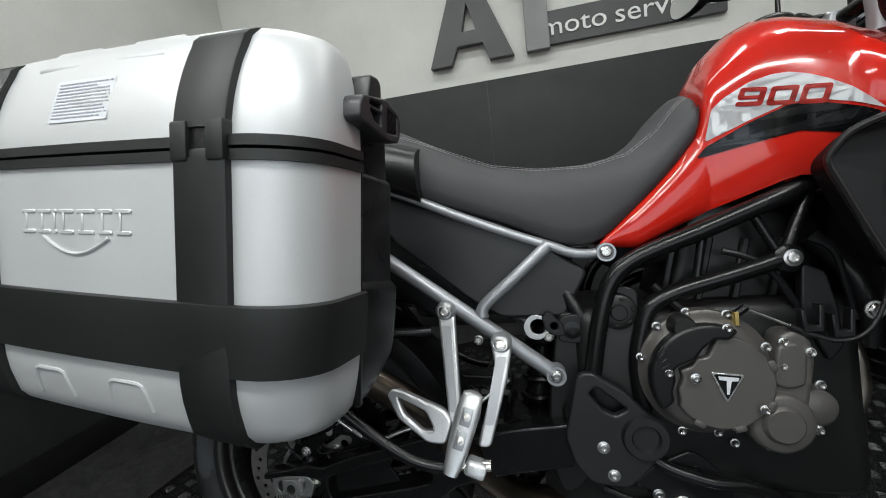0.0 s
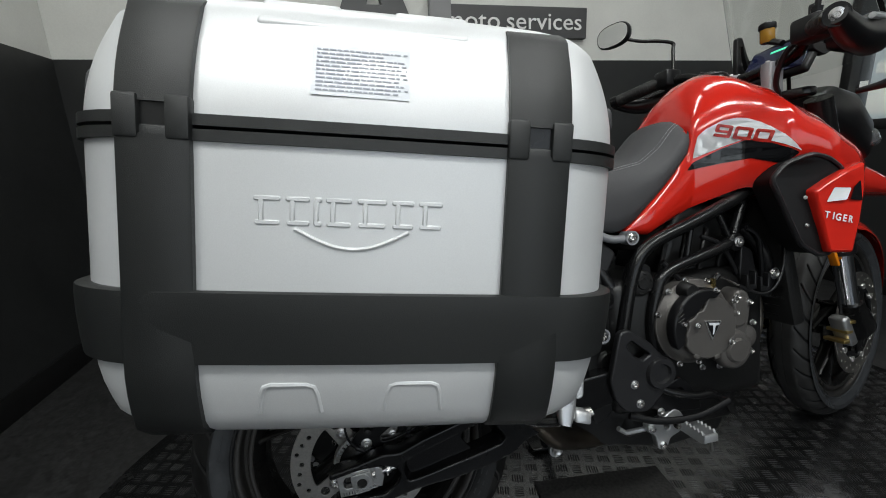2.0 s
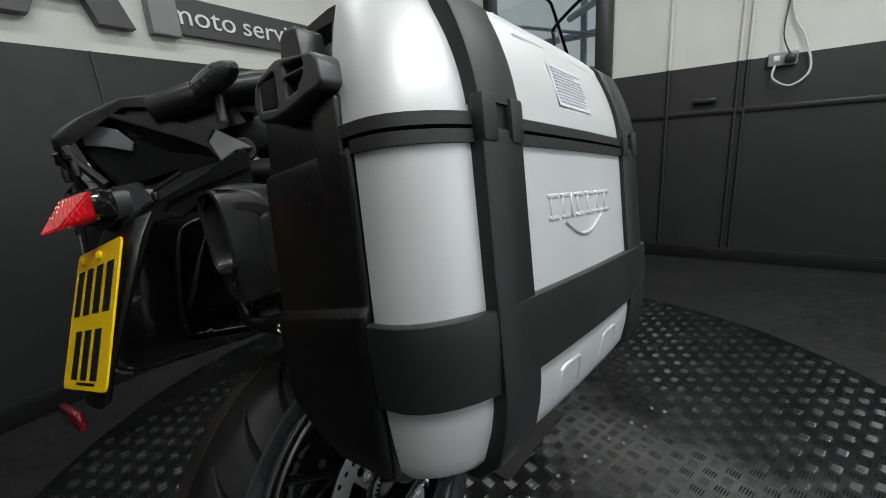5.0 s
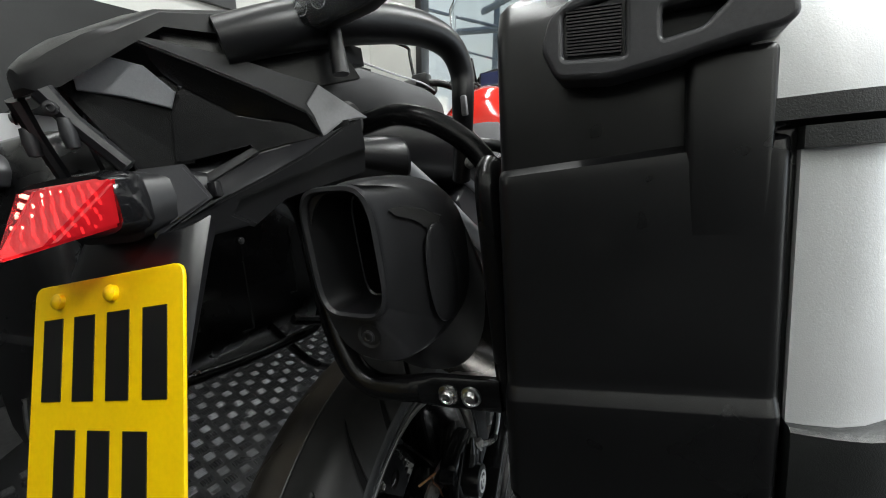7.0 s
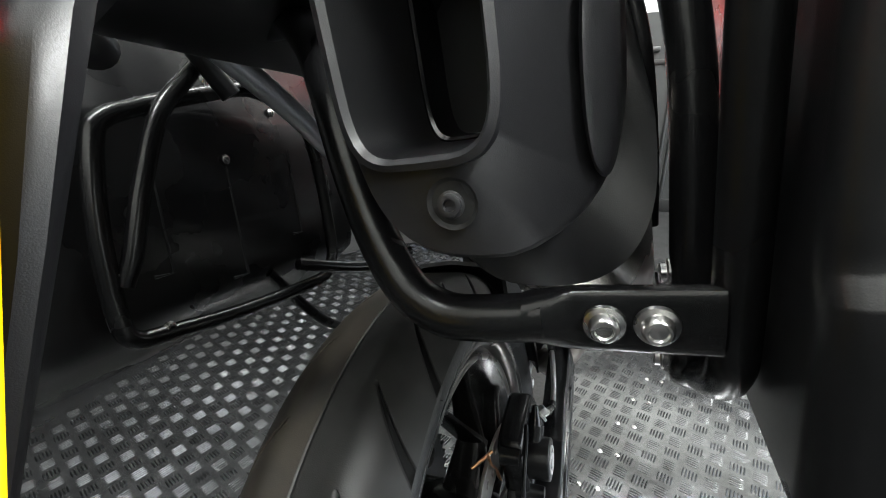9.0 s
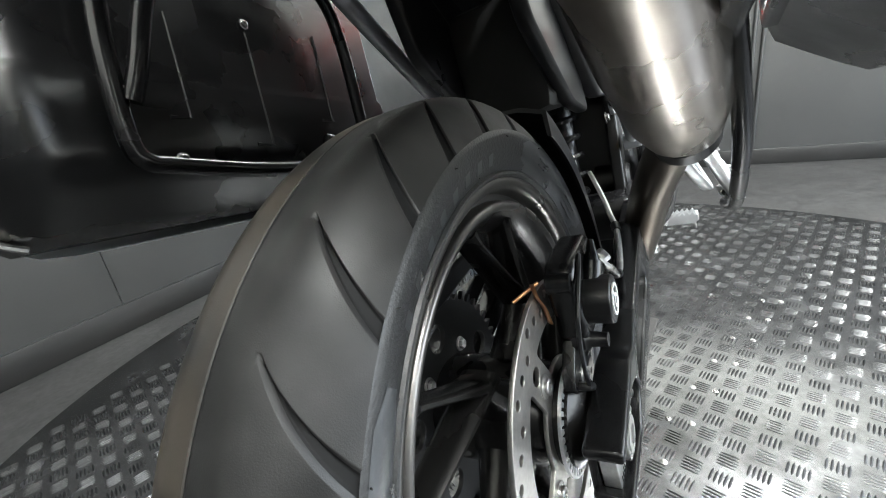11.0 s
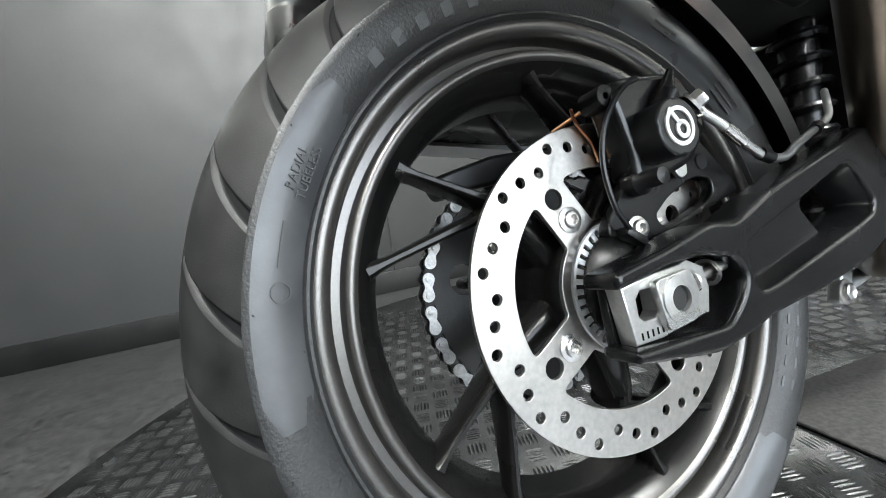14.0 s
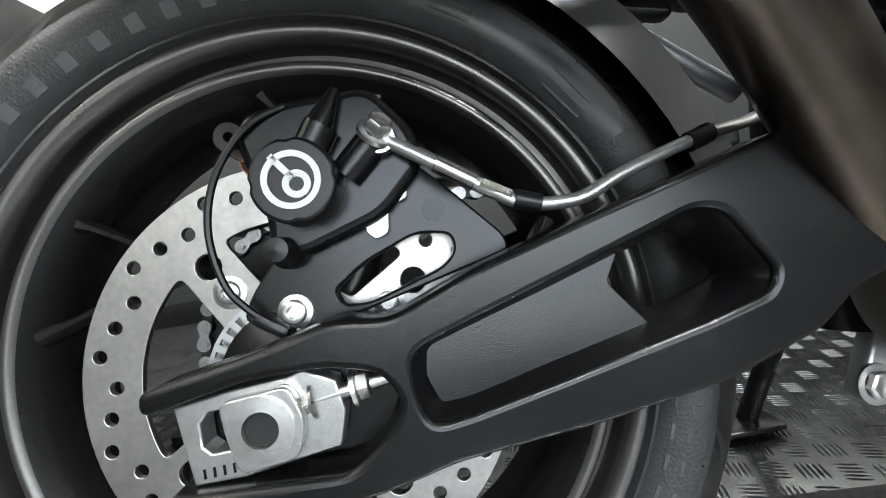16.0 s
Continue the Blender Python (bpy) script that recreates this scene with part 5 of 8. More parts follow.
part("banjo_ring", lathe([(0.0085, -0.004), (0.0095, 0), (0.0085, 0.004), (0.006, 0.004), (0.006, -0.004), (0.0085, -0.004)], (0.084, -0.117, 0.446), "y", 18), STEEL, caliper)
part("slide_pin", lathe([(0.0001, -0.020), (0.0065, -0.019), (0.0075, -0.004), (0.011, 0.0), (0.011, 0.012)], (0.022, -0.108, 0.394), "y", 16), PLASTIC, caliper)
part("mount_lug", lathe([(0.003, -0.010), (0.0085, -0.010), (0.0095, 0.010)], (0.000, -0.100, 0.462), "y", 14), SATIN_BLACK, caliper)
part("pad_spring", sweep([(-0.006, -0.078, 0.464), (-0.004, -0.079, 0.452), (0.006, -0.080, 0.436), (0.010, -0.081, 0.418)], 0.004, 10, flat=0.35), COPPER, caliper, "copper coloured pad backing")
part("pad_pin", sweep([(-0.014, -0.060, 0.452), (0.004, -0.080, 0.462)], 0.0018, 10, curve=False), COPPER, caliper)
part("pad_clip", slab([round_poly([(0.066, 0.398), (0.072, 0.392), (0.080, 0.395), (0.082, 0.410), (0.094, 0.414), (0.094, 0.420), (0.080, 0.420), (0.074, 0.412)], 0.003)], -0.104, -0.100, 0.0006), ALU_BRIGHT, caliper, "bright spring clip")
hose = add("brake_hose", sweep([(0.084, -0.118, 0.447), (0.094, -0.119, 0.440), (0.108, -0.121, 0.430), (0.122, -0.121, 0.420), (0.140, -0.121, 0.408), (0.158, -0.121, 0.398), (0.188, -0.120, 0.396), (0.215, -0.118, 0.406), (0.248, -0.114, 0.416), (0.280, -0.108, 0.424), (0.315, -0.098, 0.430), (0.36, -0.085, 0.445), (0.42, -0.06, 0.48)], 0.0040, 10), ALU_BRIGHT, "braided steel brake hose")
part("crimp", sweep([(0.112, -0.121, 0.4275), (0.132, -0.121, 0.4135)], 0.0052, 12, curve=False), STEEL, hose)
part("crimp", sweep([(0.134, -0.121, 0.412), (0.150, -0.121, 0.4025)], 0.0045, 6, curve=False), STEEL, hose)
part("hose_clip", sweep([(0.152, -0.121, 0.4015), (0.166, -0.121, 0.3965)], 0.0055, 10, curve=False), PLASTIC, hose)
part("hose_clip", sweep([(0.262, -0.112, 0.419), (0.278, -0.108, 0.424)], 0.0062, 10, curve=False), PLASTIC, hose)
add("sensor_wire", sweep([(0.034, -0.112, 0.474), (0.018, -0.114, 0.468), (0.002, -0.114, 0.455), (-0.012, -0.113, 0.434), (-0.018, -0.112, 0.408), (-0.014, -0.111, 0.380), (-0.004, -0.109, 0.364), (0.004, -0.106, 0.356)], 0.0022, 8), PLASTIC, "thin black speed sensor wire")
add("sensor", rounded((0.022, 0.016, 0.008), 0.003, 2, (0.006, -0.102, 0.353), rot=Matrix.Rotation(radians(35), 4, "Y")), PLASTIC)

# chain guard and hugger
add("chain_guard", slab([round_poly([(-0.09, 0.445), (-0.02, 0.462), (0.12, 0.470), (0.42, 0.455), (0.42, 0.435), (0.10, 0.445), (-0.08, 0.425)], 0.006)], 0.034, 0.076, 0.004), PLASTIC, "black plastic chain guard")
hug = []
for k in range(15):
    a = radians(62 - 56 * k / 14)
    r = 0.338
    hug.append([Vector((RC[0] + rr * math.cos(a), y, RC[2] + rr * math.sin(a))) for y, rr in ((-0.080, r - 0.045), (-0.075, r - 0.012), (-0.045, r), (0.0, r + 0.004), (0.045, r), (0.075, r - 0.012), (0.080, r - 0.045), (0.075, r - 0.042), (0.070, r - 0.015), (0.042, r - 0.005), (0.0, r - 0.001), (-0.042, r - 0.005), (-0.070, r - 0.015), (-0.075, r - 0.042))])
add("rear_hugger", loft(hug), PLASTIC, "black plastic mudguard over the tyre")

# silencer on the right
ax0, ax1 = Vector((-0.195, -0.168, 0.832)), Vector((0.17, -0.203, 0.555))
dd = (ax1 - ax0).normalized()
sidev = Vector((0, 1, 0))
upv = sidev.cross(dd).normalized() * -1


def sil_ring(t, a, b, side=0.0, up=0.0, p=3.2):
    u_ = Vector((0, 0, 1)).lerp(upv, min(max(t, 0.0) / 0.35, 1.0)).normalized()
    return ellipse_ring(ax0 + (ax1 - ax0) * t + sidev * side + u_ * up, sidev, u_, a, b, 36, p)


sil = add("silencer", loft([sil_ring(t, a, b, p=2.3) for t, a, b in ((0.200, 0.0400, 0.0500), (0.36, 0.045, 0.056), (0.7, 0.048, 0.060), (0.90, 0.045, 0.050), (1.0, 0.036, 0.038), (1.05, 0.028, 0.028))]), SILENCER, "brushed steel silencer body")


def cap_x(y):
    """Face of the end cap: a soft ridge with the outlet on its inner slope."""
    d = y + 0.172
    soft = lambda v: (v + math.sqrt(v * v + 0.000036)) / 2
    return -0.194 + 0.15 * soft(d) + 1.2 * soft(-d)


def cap_ring(cy, cz, a, b, p, dx):
    return [Vector((cap_x(v.y) + dx, v.y, v.z)) for v in ellipse_ring((0, cy, cz), (0, 1, 0), (0, 0, 1), a, b, 48, p)]


def body_ring(t, a, b):
    u_ = Vector((0, 0, 1)).lerp(upv, min(t / 0.35, 1.0)).normalized()
    return ellipse_ring(ax0 + (ax1 - ax0) * t, sidev, u_, a, b, 48, 2.6)


cap = part("end_cap", loft([body_ring(0.215, 0.0425, 0.0530), body_ring(0.185, 0.0470, 0.0590), cap_ring(-0.1600, 0.8205, 0.0505, 0.0670, 2.7, 0.026), cap_ring(-0.1595, 0.8205, 0.0505, 0.0670, 2.7, 0.010), cap_ring(-0.1590, 0.8205, 0.0490, 0.0655, 2.7, 0.003),
                            cap_ring(-0.1585, 0.8205, 0.0470, 0.0635, 2.8, 0.001), cap_ring(-0.1415, 0.8375, 0.0325, 0.0485, 4.2, 0.0008), cap_ring(-0.1415, 0.8375, 0.0318, 0.0480, 4.2, -0.0030), cap_ring(-0.1415, 0.8375, 0.0290, 0.0455, 4.4, -0.0036), cap_ring(-0.1420, 0.8375, 0.0272, 0.0438, 4.6, -0.0010)], cap=False), PLASTIC_GREY, sil, "matt black silencer end cap")
# inner wall takes a darker plastic than the cap, for the shade inside
part("outlet_wall", loft([cap_ring(-0.1420, 0.8375, 0.0272, 0.0438, 4.6, -0.0010), cap_ring(-0.1440, 0.8375, 0.0240, 0.0425, 4.6, 0.012), cap_ring(-0.1500, 0.8360, 0.0165, 0.0405, 4.8, 0.032), cap_ring(-0.1510, 0.8360, 0.0155, 0.0395, 4.8, 0.060)], cap=False), PLASTIC, cap, "sloping wall of the outlet, darkened for shade")
# black plug for the shade deep in the outlet
part("outlet_bore", loft([cap_ring(-0.1510, 0.8360, 0.0160, 0.0400, 4.8, 0.0560), cap_ring(-0.1510, 0.8360, 0.0160, 0.0400, 4.8, 0.0640)]), SHADE_BLACK, cap)
part("outlet_lip", loft([cap_ring(-0.1500, 0.8360, 0.0172, 0.0412, 4.8, 0.0300), cap_ring(-0.1500, 0.8360, 0.0160, 0.0400, 4.8, 0.0290), cap_ring(-0.1500, 0.8360, 0.0148, 0.0388, 4.8, 0.0300)], cap=False), GLOSS_BLACK, cap)
# a raised fin on the outer cheek, below a dark sheet for pocket shade
part("cap_fin", loft([cap_ring(-0.2010, 0.813, 0.0072, 0.0385, 2.2, 0.004), cap_ring(-0.2010, 0.813, 0.0066, 0.0370, 2.2, -0.0030), cap_ring(-0.2000, 0.813, 0.0046, 0.0340, 2.2, -0.0060), cap_ring(-0.1985, 0.813, 0.0020, 0.0290, 2.2, -0.0066)]), PLASTIC_GREY, cap, smooth=30)
pocket = [(-0.1800, 0.8660), (-0.1870, 0.8660), (-0.1960, 0.8615), (-0.2045, 0.8540), (-0.2020, 0.8470), (-0.1975, 0.8465), (-0.1940, 0.8525), (-0.1890, 0.8575), (-0.1830, 0.8605)]
part("cap_pocket", loft([[Vector((cap_x(y_) + dx, y_, z)) for y_, z in pocket] for dx in (0.004, -0.0012)]), SHADE_BLACK, cap, "dark sheet for the shade of a pocket")
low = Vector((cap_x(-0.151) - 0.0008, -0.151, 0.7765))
# dark dish for the shade round the screw
part("screw_recess", lathe([(0.0095, 0.0), (0.008, 0.0015), (0.0001, 0.0015)], low, "x", 20), SHADE_BLACK, cap)
part("cap_screw", bolt(low + Vector((-0.0010, 0, 0)), (-1, 0, 0.1), 0.0042, 0.002, 1.2), PLASTIC_GREY, cap)
part("clamp", sweep([ax0 + (ax1 - ax0) * 1.03, ax0 + (ax1 - ax0) * 1.07], 0.033, 24, curve=False), PLASTIC, sil)
add("exhaust_pipe", sweep([ax1 + dd * 0.005, (0.222, -0.185, 0.517), (0.277, -0.162, 0.468), (0.328, -0.140, 0.405), (0.374, -0.115, 0.340), (0.420, -0.085, 0.285), (0.50, -0.050, 0.250), (0.62, -0.03, 0.235)], [0.025, 0.025, 0.026, 0.027, 0.027, 0.026, 0.026, 0.026], 20), EXHAUST, "heat-tinted steel exhaust pipe")

# case carrier tubes, right and left
for s in (-1, 1):
    y = lambda v: v * s
    yc = 0.238 if s < 0 else 0.212
    loop = [(-0.070, y(0.085), 0.927), (-0.072, y(0.112), 0.932), (-0.074, y(0.150), 0.933), (-0.076, y(0.80 * yc), 0.915), (-0.080, y(0.94 * yc), 0.880), (-0.092, y(yc), 0.820), (-0.116, y(yc), 0.715), (-0.122, y(yc), 0.682), (-0.104, y(yc), 0.656), (-0.05, y(yc), 0.646), (0.11, y(yc), 0.620), (0.152, y(yc), 0.616), (0.174, y(yc), 0.638), (0.186, y(yc), 0.70), (0.195, y(yc), 0.78), (0.18, y(0.95 * yc), 0.82), (0.12, y(0.8 * yc), 0.87)]
    if s > 0:
        loop = [(x, 0.205, z) for x, z in ((0.15, 0.860), (0.10, 0.876), (0.02, 0.869), (-0.04, 0.860), (-0.072, 0.852), (-0.087, 0.835), (-0.107, 0.774), (-0.119, 0.716), (-0.124, 0.672), (-0.116, 0.656), (-0.095, 0.649), (0.0, 0.626), (0.12, 0.607), (0.157, 0.606), (0.180, 0.625), (0.190, 0.66), (0.200, 0.77), (0.19, 0.83), (0.15, 0.860))]
    rack = add("case_carrier", sweep(loop, 0.0100 if s < 0 else 0.0088, 12), SATIN_BLACK, "black tubular side case carrier")
    for bx, bz in ((-0.112, 0.716), (-0.088, 0.652)):
        part("carrier_screw", bolt((bx, y(yc - 0.009), bz), (0, -s, 0), 0.0050, 0.005), BOLT, rack)
    if s < 0:
        part("tube_end", lathe([(0.0115, 0), (0.0125, -0.004), (0.010, -0.008), (0.0001, -0.008)], (-0.070, y(0.085), 0.927), "y", 14), PLASTIC, rack)
        part("flat_bar", sweep([(-0.150, y(0.243), 0.884), (-0.164, y(0.243), 0.870), (-0.166, y(0.243), 0.80), (-0.165, y(0.243), 0.72), (-0.160, y(0.243), 0.694), (-0.140, y(0.242), 0.676), (-0.115, y(0.240), 0.664)], 0.0085, 14), SATIN_BLACK, rack)
    else:
        part("inner_tube", sweep([(0.030, 0.188, 0.898), (0.009, 0.190, 0.883), (-0.031, 0.190, 0.851), (-0.069, 0.192, 0.791), (-0.097, 0.196, 0.733), (-0.110, 0.202, 0.708)], 0.0085, 12), SATIN_BLACK, rack)
    if s < 0:
        part("rubber_bush", lathe([(0.0001, -0.016), (0.0085, -0.016), (0.0095, -0.012), (0.0095, 0.012), (0.0085, 0.016), (0.0001, 0.016)], (0.055, y(0.215), 0.690), "y", 18), PLASTIC_GREY, rack, "grey rubber bush")
        part("inner_tube", sweep([(0.055, y(0.235), 0.690), (0.056, y(0.235), 0.76), (0.062, y(0.230), 0.84), (0.068, y(0.215), 0.885), (0.07, y(0.17), 0.90)], 0.0075, 10), SATIN_BLACK, rack)
        part("cross_tube", sweep([(0.060, y(0.232), 0.800), (0.062, y(0.17), 0.798)], 0.0065, 10, curve=False), SATIN_BLACK, rack)
        part("cross_tube", sweep([(-0.170, y(0.176), 0.722), (-0.170, y(0.150), 0.7205), (-0.169, y(0.130), 0.722), (-0.165, y(0.112), 0.733), (-0.157, y(0.097), 0.758), (-0.147, y(0.085), 0.790), (-0.135, y(0.074), 0.825), (-0.120, y(0.060), 0.852), (-0.10, y(0.035), 0.872), (-0.08, 0.0, 0.880)], 0.0105, 14), SATIN_BLACK, rack)
        part("lug", loft([ellipse_ring((-0.170, y(v), 0.722), (1, 0, 0), (0, 0, 1), a, b, 16, p) for v, a, b, p in ((0.168, 0.0105, 0.0105, 2), (0.180, 0.008, 0.0125, 2.4), (0.188, 0.0045, 0.0135, 4), (0.238, 0.0045, 0.0135, 4))]), SATIN_BLACK, rack)
        for v in (0.1985, 0.2165):
            part("carrier_bolt", lathe([(0.0001, -0.0050), (0.0030, -0.0054), (0.0036, -0.0064), (0.0044, -0.0066), (0.0054, -0.0056), (0.0058, -0.0026), (0.0076, -0.0018), (0.0080, 0.0)], (-0.1745, y(v), 0.722), "x", 24), BOLT, rack)
    part("stay", sweep([(0.10, y(0.20), 0.645), (0.20, y(0.16), 0.60), (0.30, y(0.13), 0.59)], 0.009, 10), SATIN_BLACK, rack)
    part("lower_rail", sweep([(0.085, y(0.244), 0.64), (0.15, y(0.25), 0.545), (0.20, y(0.25), 0.49), (0.285, y(0.25), 0.432), (0.345, y(0.245), 0.416)], 0.0085, 10), SATIN_BLACK, rack)

# tail: body, carrier rail, hanger, plate, lamp
tail = add("tail_body", loft([ellipse_ring((x, 0, (a + b) / 2), (0, 1, 0), (0, 0, 1), hw, (b - a) / 2, 24, 3.0) for x, hw, a, b in ((-0.240, 0.026, 0.888, 0.910), (-0.215, 0.038, 0.880, 0.912), (-0.15, 0.070, 0.872, 0.930), (-0.06, 0.100, 0.868, 0.955), (0.06, 0.122, 0.862, 0.962), (0.20, 0.135, 0.845, 0.955), (0.30, 0.14, 0.80, 0.92))]), PLASTIC, "black plastic tail unit")
# top cover: a wedge that narrows to the nose
cover_rings = []
for x, hw, zt, zb in ((-0.2670, 0.006, 0.973, 0.966), (-0.2640, 0.012, 0.977, 0.963), (-0.2560, 0.020, 0.984, 0.965), (-0.2430, 0.033, 0.993, 0.975), (-0.2280, 0.046, 1.000, 0.986), (-0.2120, 0.060, 1.008, 0.997), (-0.1730, 0.093, 1.009, 0.990), (-0.1300, 0.110, 1.004, 0.982), (-0.0700, 0.118, 1.000, 0.980)):
    half = [(hw, zb), (hw, zb + (zt - zb) * 0.75), (hw * 0.92, zt), (hw * 0.45, zt + 0.003), (0.0, zt + 0.004)]
    cover_rings.append([Vector((x, y_, z)) for y_, z in half] + [Vector((x, -y_, z)) for y_, z in half[-2::-1]])
part("tail_cover", loft(cover_rings), PLASTIC, tail, "black angular tail cover", smooth=28)
# sides of the tail, raked inward towards the nose; shapes are given along the rake, in height and depth
def facet(pts, thick, m, bevel=0.0012):
    bm = bmesh.new()
    f = [bm.verts.new((u, d, z)) for u, z, d in pts]
    k = [bm.verts.new((u, d - thick, z)) for u, z, d in pts]
    n = len(pts)
    front = bm.faces.new(f)
    bm.faces.new(k[::-1])
    for i in range(n):
        bm.faces.new((f[i], k[i], k[(i + 1) % n], f[(i + 1) % n]))
    bmesh.ops.recalc_face_normals(bm, faces=bm.faces[:])
    if bevel:
        bmesh.ops.bevel(bm, geom=list(front.edges), offset=bevel, segments=2, affect="EDGES")
    bm.transform(m)
    return bm


BAND = [(.041, .9925, 0), (.0525, .9875, 0), (.078, .9745, .001), (.116, .9545, .001), (.1425, .9385, .0), (.1515, .9205, -.001), (.1475, .9365, 0), (.1435, .9455, 0), (.155, .958, 0), (.132, .966, .001), (.101, .979, .001), (.044, .9945, 0)]
UPPER = [(.044, .9945, -.007), (.101, .979, -.008), (.132, .966, -.008), (.155, .958, -.008), (.190, .962, -.008), (.180, .985, -.010), (.139, .998, -.012), (.073, 1.008, -.010)]
FIELD_HIGH = [(.050, .989, -.003), (.078, .976, -.003), (.116, .956, -.003), (.1425, .940, -.003), (.150, .922, -.004), (.131, .9335, -.013), (.0965, .9425, -.014), (.067, .9635, -.014), (.058, .972, -.013)]
FIELD_LOW = [(.067, .9635, -.014), (.0965, .9425, -.014), (.131, .9335, -.013), (.150, .9215, -.005), (.127, .9195, -.010), (.105, .9165, -.012), (.100, .9215, -.014), (.060, .9155, -.017), (.050, .9155, -.018), (.057, .950, -.017), (.0615, .960, -.015)]
WEDGE_BAR = [(.101, .9195, -.010), (.0665, .9050, -.011), (.068, .8985, -.006), (.1045, .9150, -.006)]
# ARM_TOP takes a lighter plastic, standing for light on the arm's upper face
ARM_TOP = [(.029, .867, -.004), (.066, .887, -.006), (.069, .899, -.007), (.1045, .9150, -.008), (.127, .9185, -.008), (.151, .9205, -.005), (.166, .926, .003), (.136, .910, .005), (.102, .897, .005), (.068, .885, .005), (.040, .873, .004)]
ARM_FACE = [(.029, .868, .000), (.040, .873, .004), (.068, .885, .005), (.102, .897, .005), (.136, .910, .005), (.166, .926, .003), (.182, .931, .001), (.182, .907, .000), (.158, .902, .002), (.118, .893, .003), (.084, .884, .003), (.078, .875, .003), (.091, .8655, .002), (.060, .863, .002), (.049, .854, .002), (.030, .822, .001), (.018, .800, .0), (.000, .800, -.004), (.021, .848, -.002)]
ARM_SUNK = [(.080, .886, -.004), (.118, .895, -.004), (.158, .904, -.004), (.182, .907, -.004), (.180, .890, -.006), (.140, .884, -.006), (.115, .879, -.006), (.089, .863, -.005), (.074, .870, -.004)]
CHEEK = [(.0295, .9135, -.001), (.056, .9135, -.001), (.068, .8890, -.001), (.0285, .8680, .0005), (.0270, .8900, -.002)]
INSERT = [(.012, .984, -.012), (.030, .984, -.010), (.049, .977, -.009), (.0625, .960, -.009), (.0575, .9505, -.012), (.033, .960, -.014), (.010, .966, -.016)]
TAIL_BACK = [(.000, .972, -.020), (.064, .972, -.020), (.062, .914, -.021), (.029, .9135, -.020)]
SEAT_PANEL = [(.143, .9455, -.003), (.1545, .959, -.003), (.190, .932, -.006), (.168, .930, -.005), (.1515, .9205, -.004)]
for s in (-1, 1):
    rake = Matrix(((0.7366, -0.6765, 0, -0.261), (s * 0.6765, s * 0.7366, 0, s * 0.015), (0, 0, 1, 0), (0, 0, 0, 1)))
    for nm_, shape, thick_, bv_, mat_, lab_ in (
            ("tail_panel", BAND, 0.010, 0.0012, PLASTIC_GREY, "black moulded tail side panel"), ("tail_recess", UPPER, 0.008, 0.0, SATIN_BLACK, ""), ("tail_field", FIELD_HIGH, 0.008, 0.0006, SATIN_BLACK, "sunk glossy field"),
            ("tail_field", FIELD_LOW, 0.008, 0.0006, SATIN_BLACK, ""), ("wedge_bar", WEDGE_BAR, 0.008, 0.0010, PLASTIC, ""), ("tail_arm", ARM_FACE, 0.022, 0.0016, PLASTIC, "black moulded tail arm"),
            ("arm_top", ARM_TOP, 0.010, 0.0010, PLASTIC_GREY, ""), ("arm_recess", ARM_SUNK, 0.010, 0.0, PLASTIC, ""), ("lamp_cheek", CHEEK, 0.014, 0.0020, CHEEK_GREY, "charcoal panel beside the tail lamp"),
            ("tail_back", TAIL_BACK, 0.003, 0.0, SATIN_BLACK, ""), ("plate_insert", INSERT, 0.004, 0.0006, FRAME_SILVER, "light grey insert under the tail cover"), ("seat_panel", SEAT_PANEL, 0.010, 0.0012, PANEL_GREY, "grey panel below the seat")):
        part(nm_, facet(shape, thick_, rake, bv_), mat_, tail, lab_, smooth=28)
    part("tail_spar", sweep([(-0.2630, s * 0.014, 0.963), (-0.2565, s * 0.020, 0.945), (-0.2420, s * 0.034, 0.916)], [0.0048, 0.0042, 0.0042], 8, flat=1.3, curve=False), PLASTIC, tail, smooth=30)
    part("spar_screw", bolt((-0.2640, s * 0.019, 0.953), (-0.7, s * 0.6, 0), 0.0028, 0.002), PLASTIC_GREY, tail)
    part("spar_stop", lathe([(0.0001, 0.010), (0.0035, 0.009), (0.0045, 0.0), (0.0035, -0.008), (0.0001, -0.009)], (-0.2600, s * 0.020, 0.938), "z", 12), PLASTIC_GREY, tail)
    part("arm_stop", rounded((0.006, 0.008, 0.011), 0.0015, 2, rake @ Vector((0.0705, -0.004, 0.894))), PLASTIC, tail)
    part("tube_socket", lathe([(0.0001, -0.004), (0.0120, -0.004), (0.0150, 0.0), (0.0150, 0.010), (0.0001, 0.010)], (-0.118, s * 0.124, 0.932), "y", 20), SHADE_BLACK, tail)
    part("silencer_stay", loft([ellipse_ring(c_, (0.75, -s * 0.66, 0), (0, 0, 1), r_, r_, 16) for c_, r_ in (((-0.125, s * 0.110, 0.908), 0.010), ((-0.105, s * 0.138, 0.902), 0.015), ((-0.092, s * 0.152, 0.897), 0.017), ((-0.090, s * 0.154, 0.896), 0.015))]), PLASTIC_GREY, tail, "dark grey rubber mounting")
part("seat_lock", rounded((0.10, 0.13, 0.02), 0.006, 2, (0.02, -0.03, 0.968), rot=Matrix.Rotation(radians(5), 4, "Y")), PLASTIC_GREY, tail)
